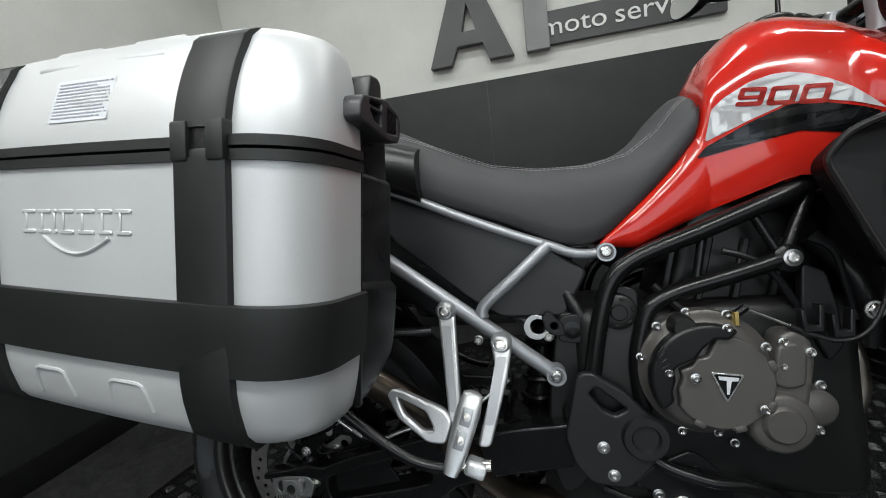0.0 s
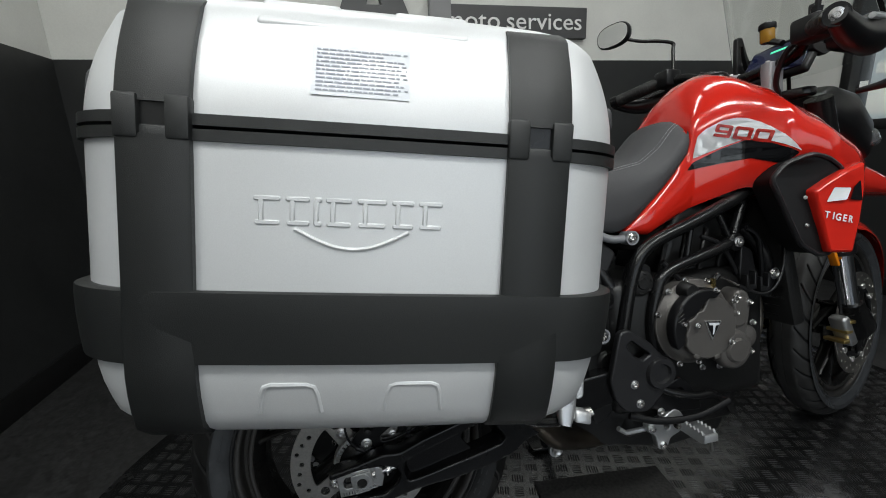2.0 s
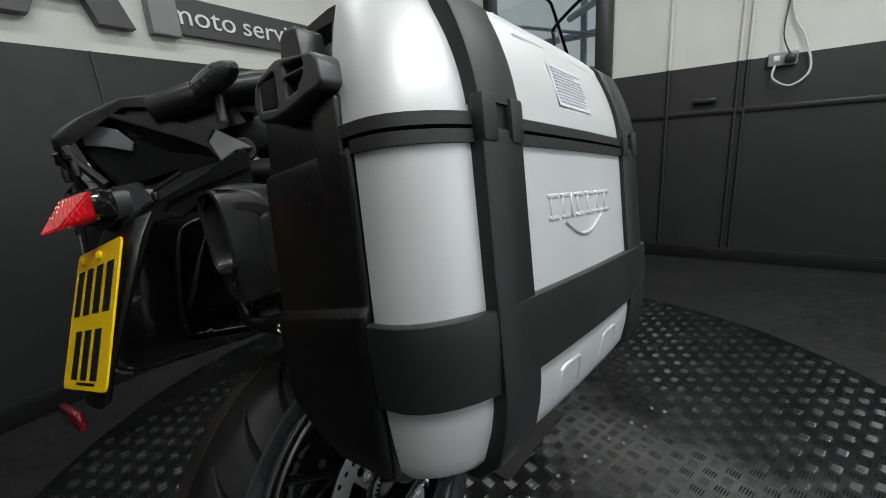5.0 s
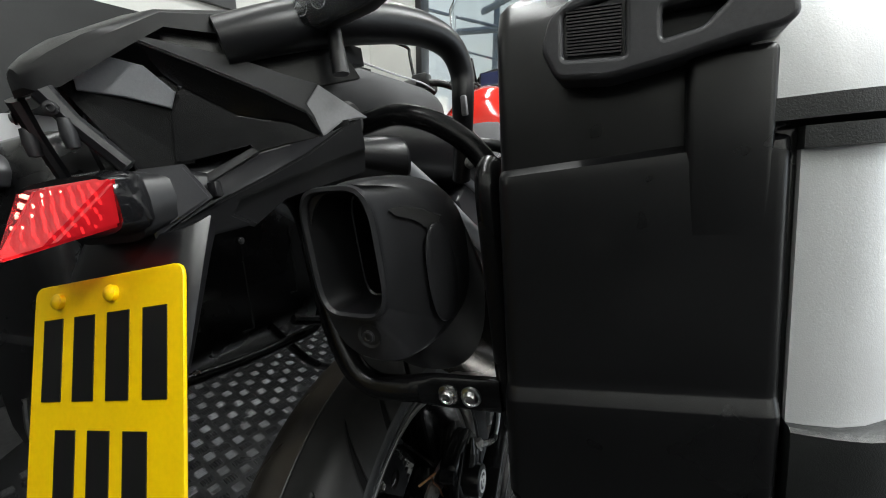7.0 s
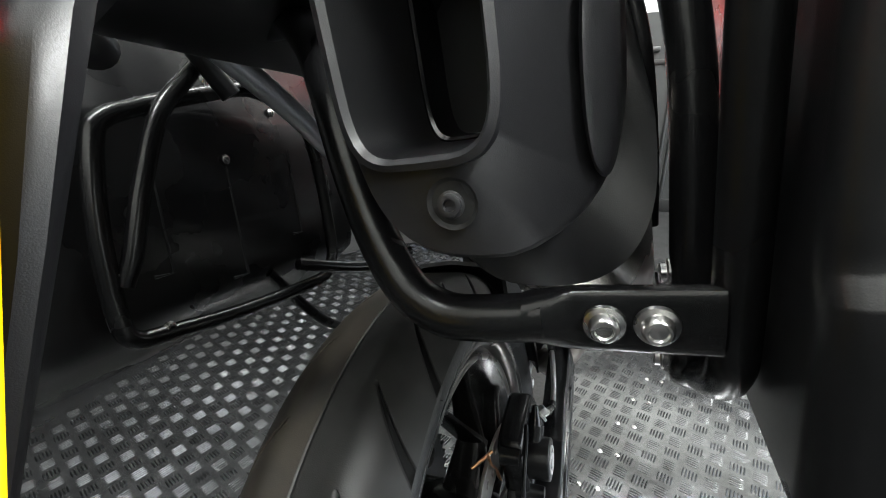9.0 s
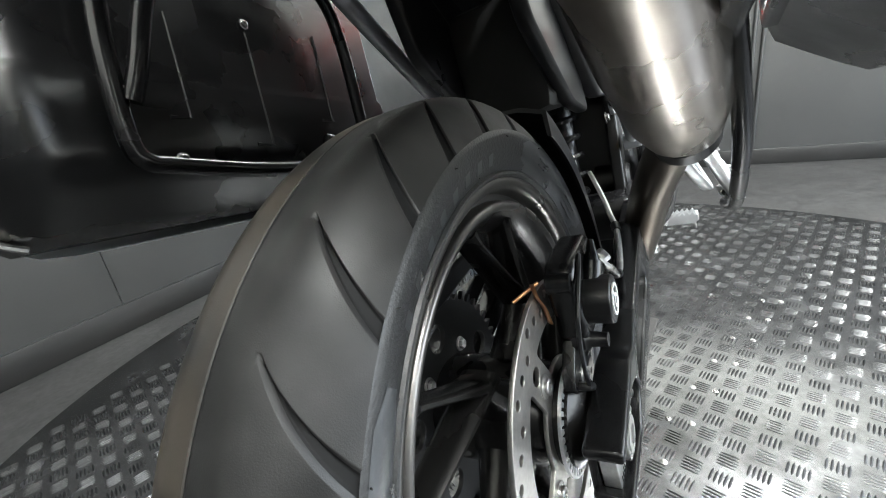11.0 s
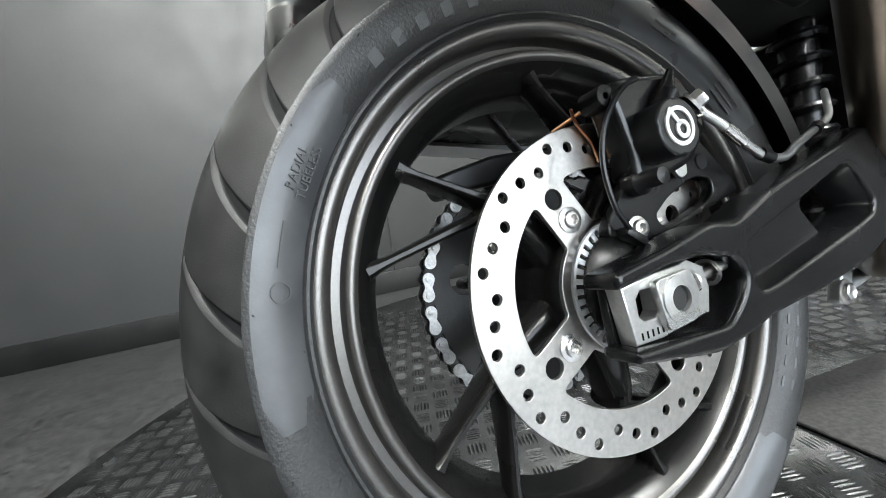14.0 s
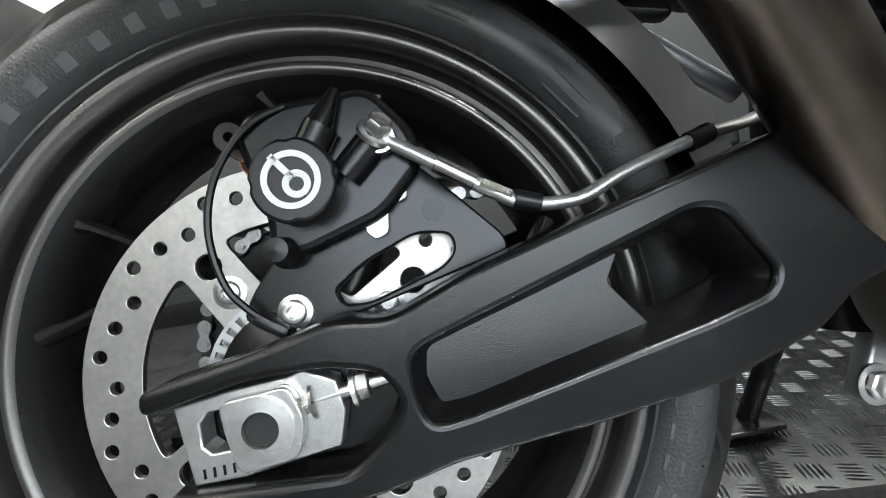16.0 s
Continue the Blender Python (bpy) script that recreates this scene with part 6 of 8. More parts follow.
for s in (-1, 1):
    part("grab_rail", sweep([(-0.190, s * 0.080, 0.988), (-0.150, s * 0.116, 0.998), (-0.090, s * 0.142, 1.007), (-0.035, s * 0.162, 1.008), (0.000, s * 0.177, 0.997), (0.014, s * 0.183, 0.972), (0.010, s * 0.181, 0.937), (0.024, s * 0.170, 0.890), (0.034, s * 0.162, 0.862)], [0.015, 0.017, 0.017, 0.015, 0.0135, 0.0125, 0.0115, 0.0105, 0.0105], 14), PLASTIC, tail, "black grab rail")
    part("rail_slot", rounded((0.004, 0.008, 0.020), 0.002, 2, (-0.001, s * 0.186, 0.938), rot=Matrix.Rotation(radians(s * 25), 4, "Z")), PANEL_GREY, tail)
    part("rail_bolt", bolt((0.020, s * 0.178, 0.880), (-0.6, s * 0.8, 0), 0.0045, 0.003), BOLT, tail)
    part("hook", sweep([(-0.142, s * 0.138, 0.992), (-0.146, s * 0.140, 0.961)], [0.005, 0.0062], 10, curve=False), PLASTIC_GREY, tail)
    st = part("indicator_stalk", sweep([(-0.150, s * 0.055, 0.996), (-0.150, s * 0.080, 0.999), (-0.150, s * 0.116, 1.002)], [0.0085, 0.0075, 0.0060], 12, curve=False), PLASTIC, tail, "ribbed rubber stalk")
    for q in range(3):
        part("stalk_rib", lathe([(0.0070, -0.002), (0.0092, 0.0), (0.0070, 0.002)], (-0.150, s * (0.076 + 0.009 * q), 0.9975 + 0.0012 * q), "y", 14), PLASTIC, st)
    ind_rings = lambda dx, g: [ellipse_ring((-0.150 + dx, s * (0.110 + 0.082 * t), 1.0015 + 0.007 * t), (1, 0, 0.1), (0, 0, 1), a * g, b * g, 18, 2.6) for t, a, b in ((0, 0.006, 0.006), (0.12, 0.0105, 0.0105), (0.35, 0.0135, 0.0130), (0.75, 0.0125, 0.0115), (0.93, 0.0085, 0.0075), (1.0, 0.003, 0.003))]
    ind = part("indicator", loft(ind_rings(0.004, 1.0)), PLASTIC, tail, "black rear indicator with a clear lens")
    part("lens", loft(ind_rings(-0.0035, 0.93)), LENS_CLEAR, ind, "clear ribbed lens")
    for q in range(4):
        t = 0.24 + 0.18 * q
        part("bulb_dish", lathe([(0.0001, 0.002), (0.0040, 0.0), (0.0058, -0.004), (0.0052, -0.004), (0.0001, 0.003)], (-0.1600, s * (0.110 + 0.082 * t), 1.0015 + 0.007 * t), "x", 12), CHROME, ind)

# tail lamp
lamp_body = add("tail_lamp", loft([ellipse_ring((x, 0, (a + b) / 2), (0, 1, 0), (0, 0, 1), hw, (b - a) / 2, 20, 4) for x, hw, a, b in ((-0.264, 0.050, 0.876, 0.914), (-0.252, 0.050, 0.873, 0.916), (-0.240, 0.042, 0.872, 0.915))]), GLOSS_BLACK, "lit red tail lamp")
part("lamp_housing", loft([ellipse_ring((x, 0, (a + b) / 2), (0, 1, 0), (0, 0, 1), hw, (b - a) / 2, 20, 5) for x, hw, a, b in ((-0.247, 0.040, 0.868, 0.914), (-0.215, 0.050, 0.876, 0.912), (-0.19, 0.060, 0.880, 0.905))]), PLASTIC_GREY, lamp_body, "charcoal lamp housing")
lv = [(-0.306, 0.0, 0.872), (-0.276, 0.0, 0.910), (-0.262, -0.052, 0.911), (-0.262, -0.046, 0.882), (-0.262, 0.052, 0.911), (-0.262, 0.046, 0.882), (-0.292, 0.022, 0.876), (-0.292, -0.022, 0.876), (-0.258, 0, 0.878), (-0.258, 0, 0.908)]
lb = bmesh.new()
V = [lb.verts.new(v) for v in lv]
for f in ((0, 1, 2, 7), (7, 2, 3), (0, 6, 4, 1), (6, 5, 4), (0, 7, 3, 8), (0, 8, 5, 6), (1, 9, 2), (1, 4, 9), (2, 9, 8, 3), (4, 5, 8, 9)):
    lb.faces.new([V[i] for i in f])
bmesh.ops.bevel(lb, geom=lb.edges[:], offset=0.002, segments=2, affect="EDGES")
lens = part("lens", lb, LENS_RED, lamp_body, "red tail lamp lens", smooth=25)
rr = random.Random(5)
for s in (-1, 1):
    for i in range(7):
        for j in range(6):
            u, v = 0.10 + 0.11 * i + 0.04 * (j % 2), 0.14 + 0.145 * j
            p = Vector(lv[0]).lerp(Vector(lv[1]), v).lerp(Vector((-0.262, s * 0.046, 0.882)).lerp(Vector((-0.262, s * 0.052, 0.911)), v), u)
            near = max(0.0, 1 - 1.7 * math.hypot(u - 0.40, v - 0.55))
            sz = 0.0014 + 0.0030 * near + 0.0010 * rr.random()
            part("led", rounded((0.0012, sz * 1.5, sz * 0.8), 0.0003, 1, p + Vector((0.0004, s * -0.0002, 0.0)), rot=Matrix.Rotation(radians(s * 28), 4, "Z") @ Matrix.Rotation(radians(20 + 25 * (i % 2)), 4, "X")), LED_RED, lens)

# hanger and number plate: characters become plain bars
PT, PB = Vector((-0.266, 0, 0.853)), Vector((-0.327, 0, 0.700))
pd = (PB - PT).normalized()
pn = Vector((pd.z, 0, -pd.x))
if pn.x > 0:
    pn = -pn
add("plate_hanger", loft([ellipse_ring((x, 0, z), (0, 1, 0), (1, 0, 0.35), hw, th, 18, 3) for x, z, hw, th in ((-0.215, 0.878, 0.060, 0.024), (-0.235, 0.850, 0.066, 0.018), (-0.262, 0.79, 0.062, 0.012), (-0.295, 0.71, 0.045, 0.008), (-0.306, 0.675, 0.034, 0.008))]), PLASTIC, "black plastic number plate hanger")
PH = 0.163
plate_m = Matrix((Vector((0, -1, 0)), -pd, pn)).transposed().to_4x4() @ Matrix.Rotation(radians(6.0), 4, "Z")
plate_m.translation = (PT + PB) / 2 - pn * 0.009 + Vector((0, -0.010, 0))
pl = slab([round_poly([(-0.076, -PH / 2), (0.076, -PH / 2), (0.076, PH / 2), (-0.076, PH / 2)], 0.009)], -0.0012, 0.0012, 0.0005, plane="xy")
plate = add("number_plate", pl, YELLOW, "yellow rear number plate with plain black bars")
plate.matrix_basis = plate_m
for row, n, z in ((0, 4, 0.030), (1, 3, -0.043)):
    for k in range(n):
        xx = (k - (n - 1) / 2) * 0.0345
        part("plate_bar", rounded((0.0215, 0.055, 0.0006), 0, 1, (xx, z, 0.0015)), INK, plate, smooth=0)
part("plate_foot_print", rounded((0.062, 0.0028, 0.0004), 0, 1, (0.008, -PH / 2 + 0.007, 0.0014)), INK, plate, smooth=0)
for x in (-0.045, 0.012):
    part("screw_cap", lathe([(0.0055, 0), (0.0055, 0.003), (0.004, 0.0045), (0.0001, 0.005)], (x, PH / 2 - 0.012, 0.001), "z", 16), YELLOW, plate)
add("rear_reflector", rounded((0.008, 0.07, 0.022), 0.003, 2, PB + Vector((-0.004, 0, -0.03))), REFLECTOR, "dark red rear reflector")

# ---- seat, tank, frame, engine and front of the motorcycle ----
def tab(pairs):
    xs, zs = zip(*pairs)
    return lambda x: float(np.interp(x, xs, zs))


def both(name, make, mat, label="", parent=None, smooth=40):
    """A right hand part and its mirror image on the left."""
    r = add(name, make(), mat, label, parent, smooth)
    l = make()
    l.transform(Matrix.Scale(-1, 4, (0, 1, 0)))
    add(name, l, mat, label, parent, smooth)
    return r


def drape(own, depth_at, lift, cell=0.010):
    """Lays a flat x-z shape onto the right hand side of a body."""
    xs = [v.co.x for v in own.verts]
    zs = [v.co.z for v in own.verts]
    for lo, hi, n in ((min(xs), max(xs), (1, 0, 0)), (min(zs), max(zs), (0, 0, 1))):
        k = lo + cell
        while k < hi:
            bmesh.ops.bisect_plane(own, geom=own.verts[:] + own.edges[:] + own.faces[:], plane_co=(k * n[0], 0, k * n[2]), plane_no=n)
            k += cell
    for v in own.verts:
        v.co.y = -depth_at(v.co.x, v.co.z) - lift
    return own


# rider's seat
seat_top = tab([(.247, .968), (.296, .941), (.349, .906), (.401, .879), (.453, .865), (.513, .857), (.572, .857), (.62, .863), (.649, .874), (.679, .899), (.709, .934), (.737, .953), (.756, .950)])
seat_stitch = tab([(.247, .945), (.258, .942), (.305, .922), (.356, .897), (.425, .865), (.502, .849), (.585, .844), (.649, .856), (.694, .887), (.726, .923), (.74, .934), (.756, .936)])
seat_low = tab([(.247, .860), (.254, .849), (.274, .832), (.353, .798), (.447, .759), (.523, .721), (.553, .713), (.588, .717), (.625, .745), (.67, .785), (.713, .828), (.748, .871), (.756, .900)])


def seat_ring(x, grow=0.0, lo=None):
    t, s, b = seat_top(x), seat_stitch(x), seat_low(x)
    w = 0.108 + grow
    half = [(0.0, t), (0.030, t - 0.001), (0.058, (t * 2 + s) / 3), (0.078, s), (0.090, s - 0.010), (0.100, s - 0.026), (0.106, s * 0.6 + b * 0.4), (w, s * 0.25 + b * 0.75), (w - 0.004, b + 0.006), (w - 0.012, b)]
    return [Vector((x, -y, z)) for y, z in half] + [Vector((x, y, z)) for y, z in half[:0:-1]]


xs = [.199, .204, .212, .225, .25, .275] + [.30 + .02 * k for k in range(22)] + [.732, .742, .750, .755]
rings = [seat_ring(x) for x in xs]
for ring, k in ((rings[0], 0.88), (rings[1], 0.95), (rings[-1], 0.88), (rings[-2], 0.95)):
    m = sum(ring, Vector()) / len(ring)
    for v in ring:
        v.y *= k
        v.z = m.z + (v.z - m.z) * k
seat = add("seat", loft(rings), VINYL, "dark grey vinyl rider seat with light stitching", smooth=60)
for s in (-1, 1):
    for off, zo in ((0.0790, 0.0), (0.0725, 0.0042)):
        stitches = bmesh.new()
        x = .212
        while x < .738:
            a = Vector((x, s * off, seat_stitch(x) + zo + 0.0006))
            b = Vector((x + .0058, s * off, seat_stitch(x + .0058) + zo + 0.0006))
            sweep([a, b], 0.0005, 5, curve=False, bm=stitches)
            x += .0075
        tagged(part("stitching", stitches, THREAD, seat, "light grey double stitching"), kind="stuff")
# pillion seat
rings = []
for x, t, w, d in ((.202, .972, .088, .085), (.190, .990, .098, .100), (.14, .994, .108, .105), (.06, .996, .110, .100), (-.03, 1.000, .104, .085), (-.085, .998, .086, .070), (-.105, .990, .060, .050)):
    rings.append(ellipse_ring((x, 0, t - d / 2), (0, 1, 0), (0, 0, 1), w, d / 2, 24, 3.2))
pil = add("pillion_seat", loft(rings), VINYL_TOP, "dark grey textured pillion seat", smooth=60)
for s in (-1, 1):
    part("seam", sweep([(x, s * 0.088, z) for x, z in ((.186, .9835), (.14, .990), (.06, .992), (-.03, .996), (-.08, .9935))], 0.0012, 6), THREAD, pil)

# fuel tank
tk_top = tab([(.590, .716), (.625, .752), (.67, .792), (.713, .836), (.752, .880), (.764, .940), (.775, .980), (.788, 1.01), (.826, 1.045), (.860, 1.060), (.894, 1.058), (.938, 1.042), (.977, 1.025), (1.06, .990), (1.078, .982), (1.165, .926), (1.22, .868), (1.243, .820)])
tk_crease = tab([(.590, .716), (.625, .748), (.67, .787), (.713, .830), (.748, .872), (.756, .905), (.765, .948), (.823, .982), (.874, .994), (.948, .972), (1.001, .935), (1.08, .900), (1.165, .862), (1.22, .830), (1.243, .810)])
tk_low = tab([(.590, .712), (.610, .708), (.647, .702), (.70, .727), (.754, .751), (.872, .790), (.90, .787), (.915, .800), (.946, .820), (.981, .836), (1.05, .815), (1.12, .800), (1.243, .792)])
tk_w = tab([(.59, .098), (.65, .108), (.76, .104), (.85, .122), (.95, .148), (1.05, .155), (1.15, .140), (1.22, .112), (1.243, .085)])


def tank_half(x):
    t, c, b, w = tk_top(x), tk_crease(x), tk_low(x), tk_w(x)
    c = min(max(c, b + 0.002), t - 0.001)
    h = c - b
    key = [(w * .87, b), (w * .93, b + h * .08), (w * .98, b + h * .25), (w, b + h * .5), (w * .985, b + h * .78), (w * .93, c - h * .03), (w * .86, c + (t - c) * .10), (w * .72, c + (t - c) * .42), (w * .50, c + (t - c) * .74), (w * .25, c + (t - c) * .94), (0, t)]
    return key


def tank_y(x, z):
    k = tank_half(x)
    return float(np.interp(z, [p[1] for p in k], [p[0] for p in k]))


xs = [.592, .598] + [.605 + .0145 * k for k in range(10)] + [.745, .750, .754, .758, .762, .768] + [.775 + .0173 * k for k in range(27)] + [1.236, 1.243]
rings = []
for x in xs:
    k = tank_half(x)
    under = [(0.0, k[0][1] - 0.0), (k[0][0] * .6, k[0][1])]
    half = under[1:] + k
    rings.append([Vector((x, -y, z)) for y, z in half] + [Vector((x, y, z)) for y, z in half[-2::-1]])
tank = add("fuel_tank", loft(rings), RED, "glossy red fuel tank with silver and black graphics", smooth=50)
for i, (nm, mat, o, lift) in enumerate((
        ("silver_graphic", DECAL_WHITE, [(.771, .851), (.783, .898), (.800, .912), (.834, .928), (.862, .932), (.882, .930), (.905, .921), (.927, .908), (.95, .891), (.989, .854), (.970, .862), (.949, .871), (.915, .882), (.879, .887), (.830, .872)], .0014),
        ("black_graphic", DECAL_BLACK, [(.757, .827), (.771, .843), (.830, .869), (.879, .884), (.905, .881), (.928, .874), (.960, .862), (.984, .851), (.965, .838), (.946, .831), (.915, .838), (.89, .845), (.83, .838)], .0014))):
    for s in (-1, 1):
        b = drape(slab([round_poly([(x - .016, z + .006) for x, z in o], .004, 2)], 0, .0002), tank_y, lift)
        if s > 0:
            b.transform(Matrix.Scale(-1, 4, (0, 1, 0)))
        part(nm, b, mat, tank)
num = bmesh.new()
ring_o = [(0, 0), (.034, 0), (.034, .027), (0, .027)]
ring_i = [(.0075, .0065), (.0265, .0065), (.0265, .0205), (.0075, .0205)]
nine = [(.0, .0), (.034, 0), (.034, .027), (0, .027), (0, .0095), (.0265, .0095), (.0265, .0065), (.0, .0065)]
nine_i = [(.0075, .0150), (.0265, .0150), (.0265, .0210), (.0075, .0210)]
for x0, shape in ((0.0, (nine, nine_i)), (.0385, (ring_o, ring_i)), (.077, (ring_o, ring_i))):
    slab([round_poly([(x0 + x + z * .18, z) for x, z in o], .0045 if n == 0 else .002, 3) for n, o in enumerate(shape)], 0, .0001, bm=num)
num.transform(Matrix.Translation((.797, 0, .902)) @ Matrix.Rotation(radians(11), 4, "Y"))
part("model_number", drape(num, tank_y, .0024, .012), RED_DEEP, tank, "red model number", smooth=0)
part("filler_cap", lathe([(0.0001, .012), (.030, .012), (.036, .008), (.040, .0), (.040, -.02)], (.905, 0, 1.052), "z", 32), SATIN_BLACK, tank, "black filler cap")
# silver graphic along the top edge
for s in (-1, 1):
    o = [(1.02, .948), (1.08, .930), (1.16, .885), (1.19, .860), (1.15, .880), (1.08, .918)]
    b = drape(slab([o], 0, .0002), tank_y, .0007)
    if s > 0:
        b.transform(Matrix.Scale(-1, 4, (0, 1, 0)))
    part("silver_graphic", b, DECAL_WHITE, tank)

# black shroud with its grey rim, and the red wing in front of it
SHROUD = [(.884, .802), (.915, .833), (.950, .845), (.983, .852), (1.022, .842), (1.060, .815), (1.050, .72), (1.030, .635), (1.000, .632), (.952, .660), (.918, .730)]
shroud = both("tank_shroud", lambda: slab([round_poly(SHROUD, .014)], -.160, -.110, .006), SHROUD_BLACK, "black plastic tank shroud")
both("shroud_rim", lambda: sweep([(x, -.159, z) for x, z in round_poly(SHROUD, .014)], .0055, 8, curve=False, closed=True, up=(0, 1, 0)), PLASTIC_GREY, "", None)
WING = [(.969, .774), (1.010, .797), (1.052, .816), (1.103, .830), (1.106, .774), (1.094, .70), (1.075, .631), (1.010, .637), (.990, .70)]
wing = both("side_wing", lambda: slab([round_poly(WING, .008)], -.172, -.120, .007), RED, "glossy red side panel")
part("silver_graphic", slab([round_poly([(.998, .748), (1.018, .778), (1.062, .775), (1.050, .750)], .004)], -.1730, -.1722), DECAL_WHITE, wing)
part("black_graphic", slab([round_poly([(1.070, .776), (1.088, .790), (1.094, .745), (1.060, .750)], .004)], -.1730, -.1722), DECAL_BLACK, wing)
for k, word in enumerate("TIGER"):
    b = letters(word, .021, .0002, .0004)
    b.transform(Matrix.Translation((1.000 + .0165 * k - (.004 if k > 1 else 0), -.1726, .720 - .0035 * k)) @ Matrix.Rotation(radians(12), 4, "Y") @ Matrix.Rotation(radians(90), 4, "X"))
    part("model_letter", b, DECAL_WHITE, wing, smooth=0)
part("shroud_bolt", bolt((.962, -.160, .76), (0, -1, 0), .003, .003), BOLT, shroud)
part("shroud_bolt", bolt((.966, -.160, .70), (0, -1, 0), .003, .003), BOLT, shroud)

# tank and wings flare forward, scaled towards the camera's eye to fit the view
flare = tab([(.76, 1.0), (.85, 1.14), (.95, 1.38), (1.05, 1.48), (1.15, 1.48), (1.243, 1.4)])
for ob in [o for o in bpy.data.objects if o.type == "MESH" and (o.name.split(".")[0] in ("fuel_tank", "tank_shroud", "shroud_rim", "side_wing") or (o.parent and o.parent.name.split(".")[0] in ("fuel_tank", "tank_shroud", "side_wing")))]:
    for v in ob.data.vertices:
        wide = v.co.y * flare(v.co.x)
        g = (0.887 - abs(wide)) / (0.887 - abs(v.co.y))
        v.co = (0.246 + (v.co.x - 0.246) * g, wide, 0.756 + (v.co.z - 0.756) * g)

# black trellis frame
both("frame_tube", lambda: sweep([(.99, -.09, .835), (.93, -.105, .800), (.868, -.118, .773), (.741, -.122, .725), (.660, -.122, .697), (.622, -.122, .678), (.600, -.122, .655), (.585, -.122, .62), (.572, -.122, .57), (.558, -.122, .50)], .0140, 14), SATIN_BLACK, "satin black frame tube")
both("frame_tube", lambda: sweep([(.836, -.122, .672), (.773, -.124, .654), (.700, -.124, .635), (.665, -.124, .621), (.648, -.124, .605), (.636, -.124, .57), (.627, -.124, .52), (.631, -.120, .45)], .0130, 14), SATIN_BLACK, "satin black frame tube")
for a, b, r in (((.836, -.12, .67), (.806, -.115, .738), .007), ((.836, -.12, .67), (.880, -.112, .765), .009), ((.72, -.118, .640), (.735, -.118, .715), .0065)):
    add("frame_brace", sweep([a, b], r, 10, curve=False), SATIN_BLACK)
knot = add("frame_node", lathe([(.0001, -.010), (.015, -.010), (.020, -.006), (.021, .02)], (.840, -.124, .672), "y", 24), SATIN_BLACK)
part("frame_bolt", bolt((.842, -.134, .673), (0, -1, 0), .0085, .006), BOLT, knot)
plate_ = add("engine_plate", slab([round_poly([(.855, .665), (.885, .650), (.895, .60), (.90, .545), (.88, .520), (.862, .56), (.850, .60)], .008)], -.128, -.112, .003), PLASTIC, "black engine bracket")
part("frame_bolt", hex_head((.929, -.140, .595), (0, -1, 0), .009, .007), BOLT, plate_)

# engine
engine = add("engine", rounded((.40, .24, .30), .03, 3, (.735, 0, .465)), ENGINE, "dark engine casing with grey covers")
part("cylinder_head", rounded((.20, .17, .20), .02, 3, (.80, 0, .66), rot=Matrix.Rotation(radians(18), 4, "Y")), ENGINE, engine)
part("sump", rounded((.30, .20, .10), .02, 3, (.72, 0, .30)), ENGINE, engine)
part("airbox", rounded((.24, .13, .14), .03, 3, (.72, 0, .735)), SHADE_BLACK, engine)
for k in range(4):
    part("fin", rounded((.012, .010, .13), .003, 1, (.690 + .05 * k, -.088, .655 - .006 * k), rot=Matrix.Rotation(radians(14), 4, "Y")), ENGINE, engine)
for pts, r in (([(.66, -.12, .645), (.70, -.128, .60), (.72, -.125, .58)], .006), ([(.865, -.13, .70), (.89, -.135, .68), (.905, -.13, .63), (.92, -.12, .58)], .005), ([(.76, -.118, .69), (.80, -.124, .672), (.83, -.12, .64), (.85, -.12, .60)], .005)):
    part("engine_hose", sweep(pts, r, 8), PLASTIC, engine)
cc = (.715, .515)
cover = part("clutch_cover", lathe([(.0001, -.162), (.058, -.162), (.073, -.158), (.083, -.150), (.087, -.142), (.091, -.140), (.091, -.110)], (cc[0], 0, cc[1]), "y", 64), BRONZE, engine, "bronze-grey clutch cover")
face = [(cc[0] + .010 + r * math.cos(radians(a)), cc[1] - .006 + r * math.sin(radians(a))) for a, r in [(d, .066) for d in range(-150, 96, 8)] + [(100, .052), (112, .040), (130, .046), (146, .044), (160, .056), (172, .050), (190, .058), (204, .060)]]
part("cover_face", slab([round_poly(face, .004, 2)], -.174, -.160, .003), BRONZE, cover)
shield = [(cc[0] - .006 + r * math.cos(radians(a)), cc[1] + r * math.sin(radians(a))) for a, r in [(d, .078) for d in range(60, 215, 9)] + [(212, .056), (196, .052), (180, .044), (160, .049), (140, .038), (120, .034), (100, .044), (80, .058), (64, .060)]]
part("case_guard", slab([round_poly(shield, .006, 3)], -.182, -.158, .005), PLASTIC, cover, "black plastic engine guard")
for k in range(4):
    part("guard_rib", rounded((.003, .004, .018), .001, 1, (cc[0] - .066 - .001 * k, -.1815, cc[1] + .020 + .008 * k), rot=Matrix.Rotation(radians(60 - 8 * k), 4, "Y")), ENGINE, cover)
for a in (-120, -75, -30, 20):
    part("cover_notch", rounded((.016, .006, .010), .003, 2, (cc[0] + .010 + .066 * math.cos(radians(a)), -.1725, cc[1] - .006 + .066 * math.sin(radians(a))), rot=Matrix.Rotation(radians(-a + 90), 4, "Y")), BRONZE, cover)
tri = [(.709, .526), (.752, .521), (.727, .481)]
part("badge_rim", slab([round_poly(tri, .005)], -.1765, -.1735, .0008), ALU_BRIGHT, cover)
part("badge", slab([round_poly([(.7135, .5235), (.7475, .5195), (.7275, .487)], .003)], -.1778, -.1760, .0004), GLOSS_BLACK, cover)
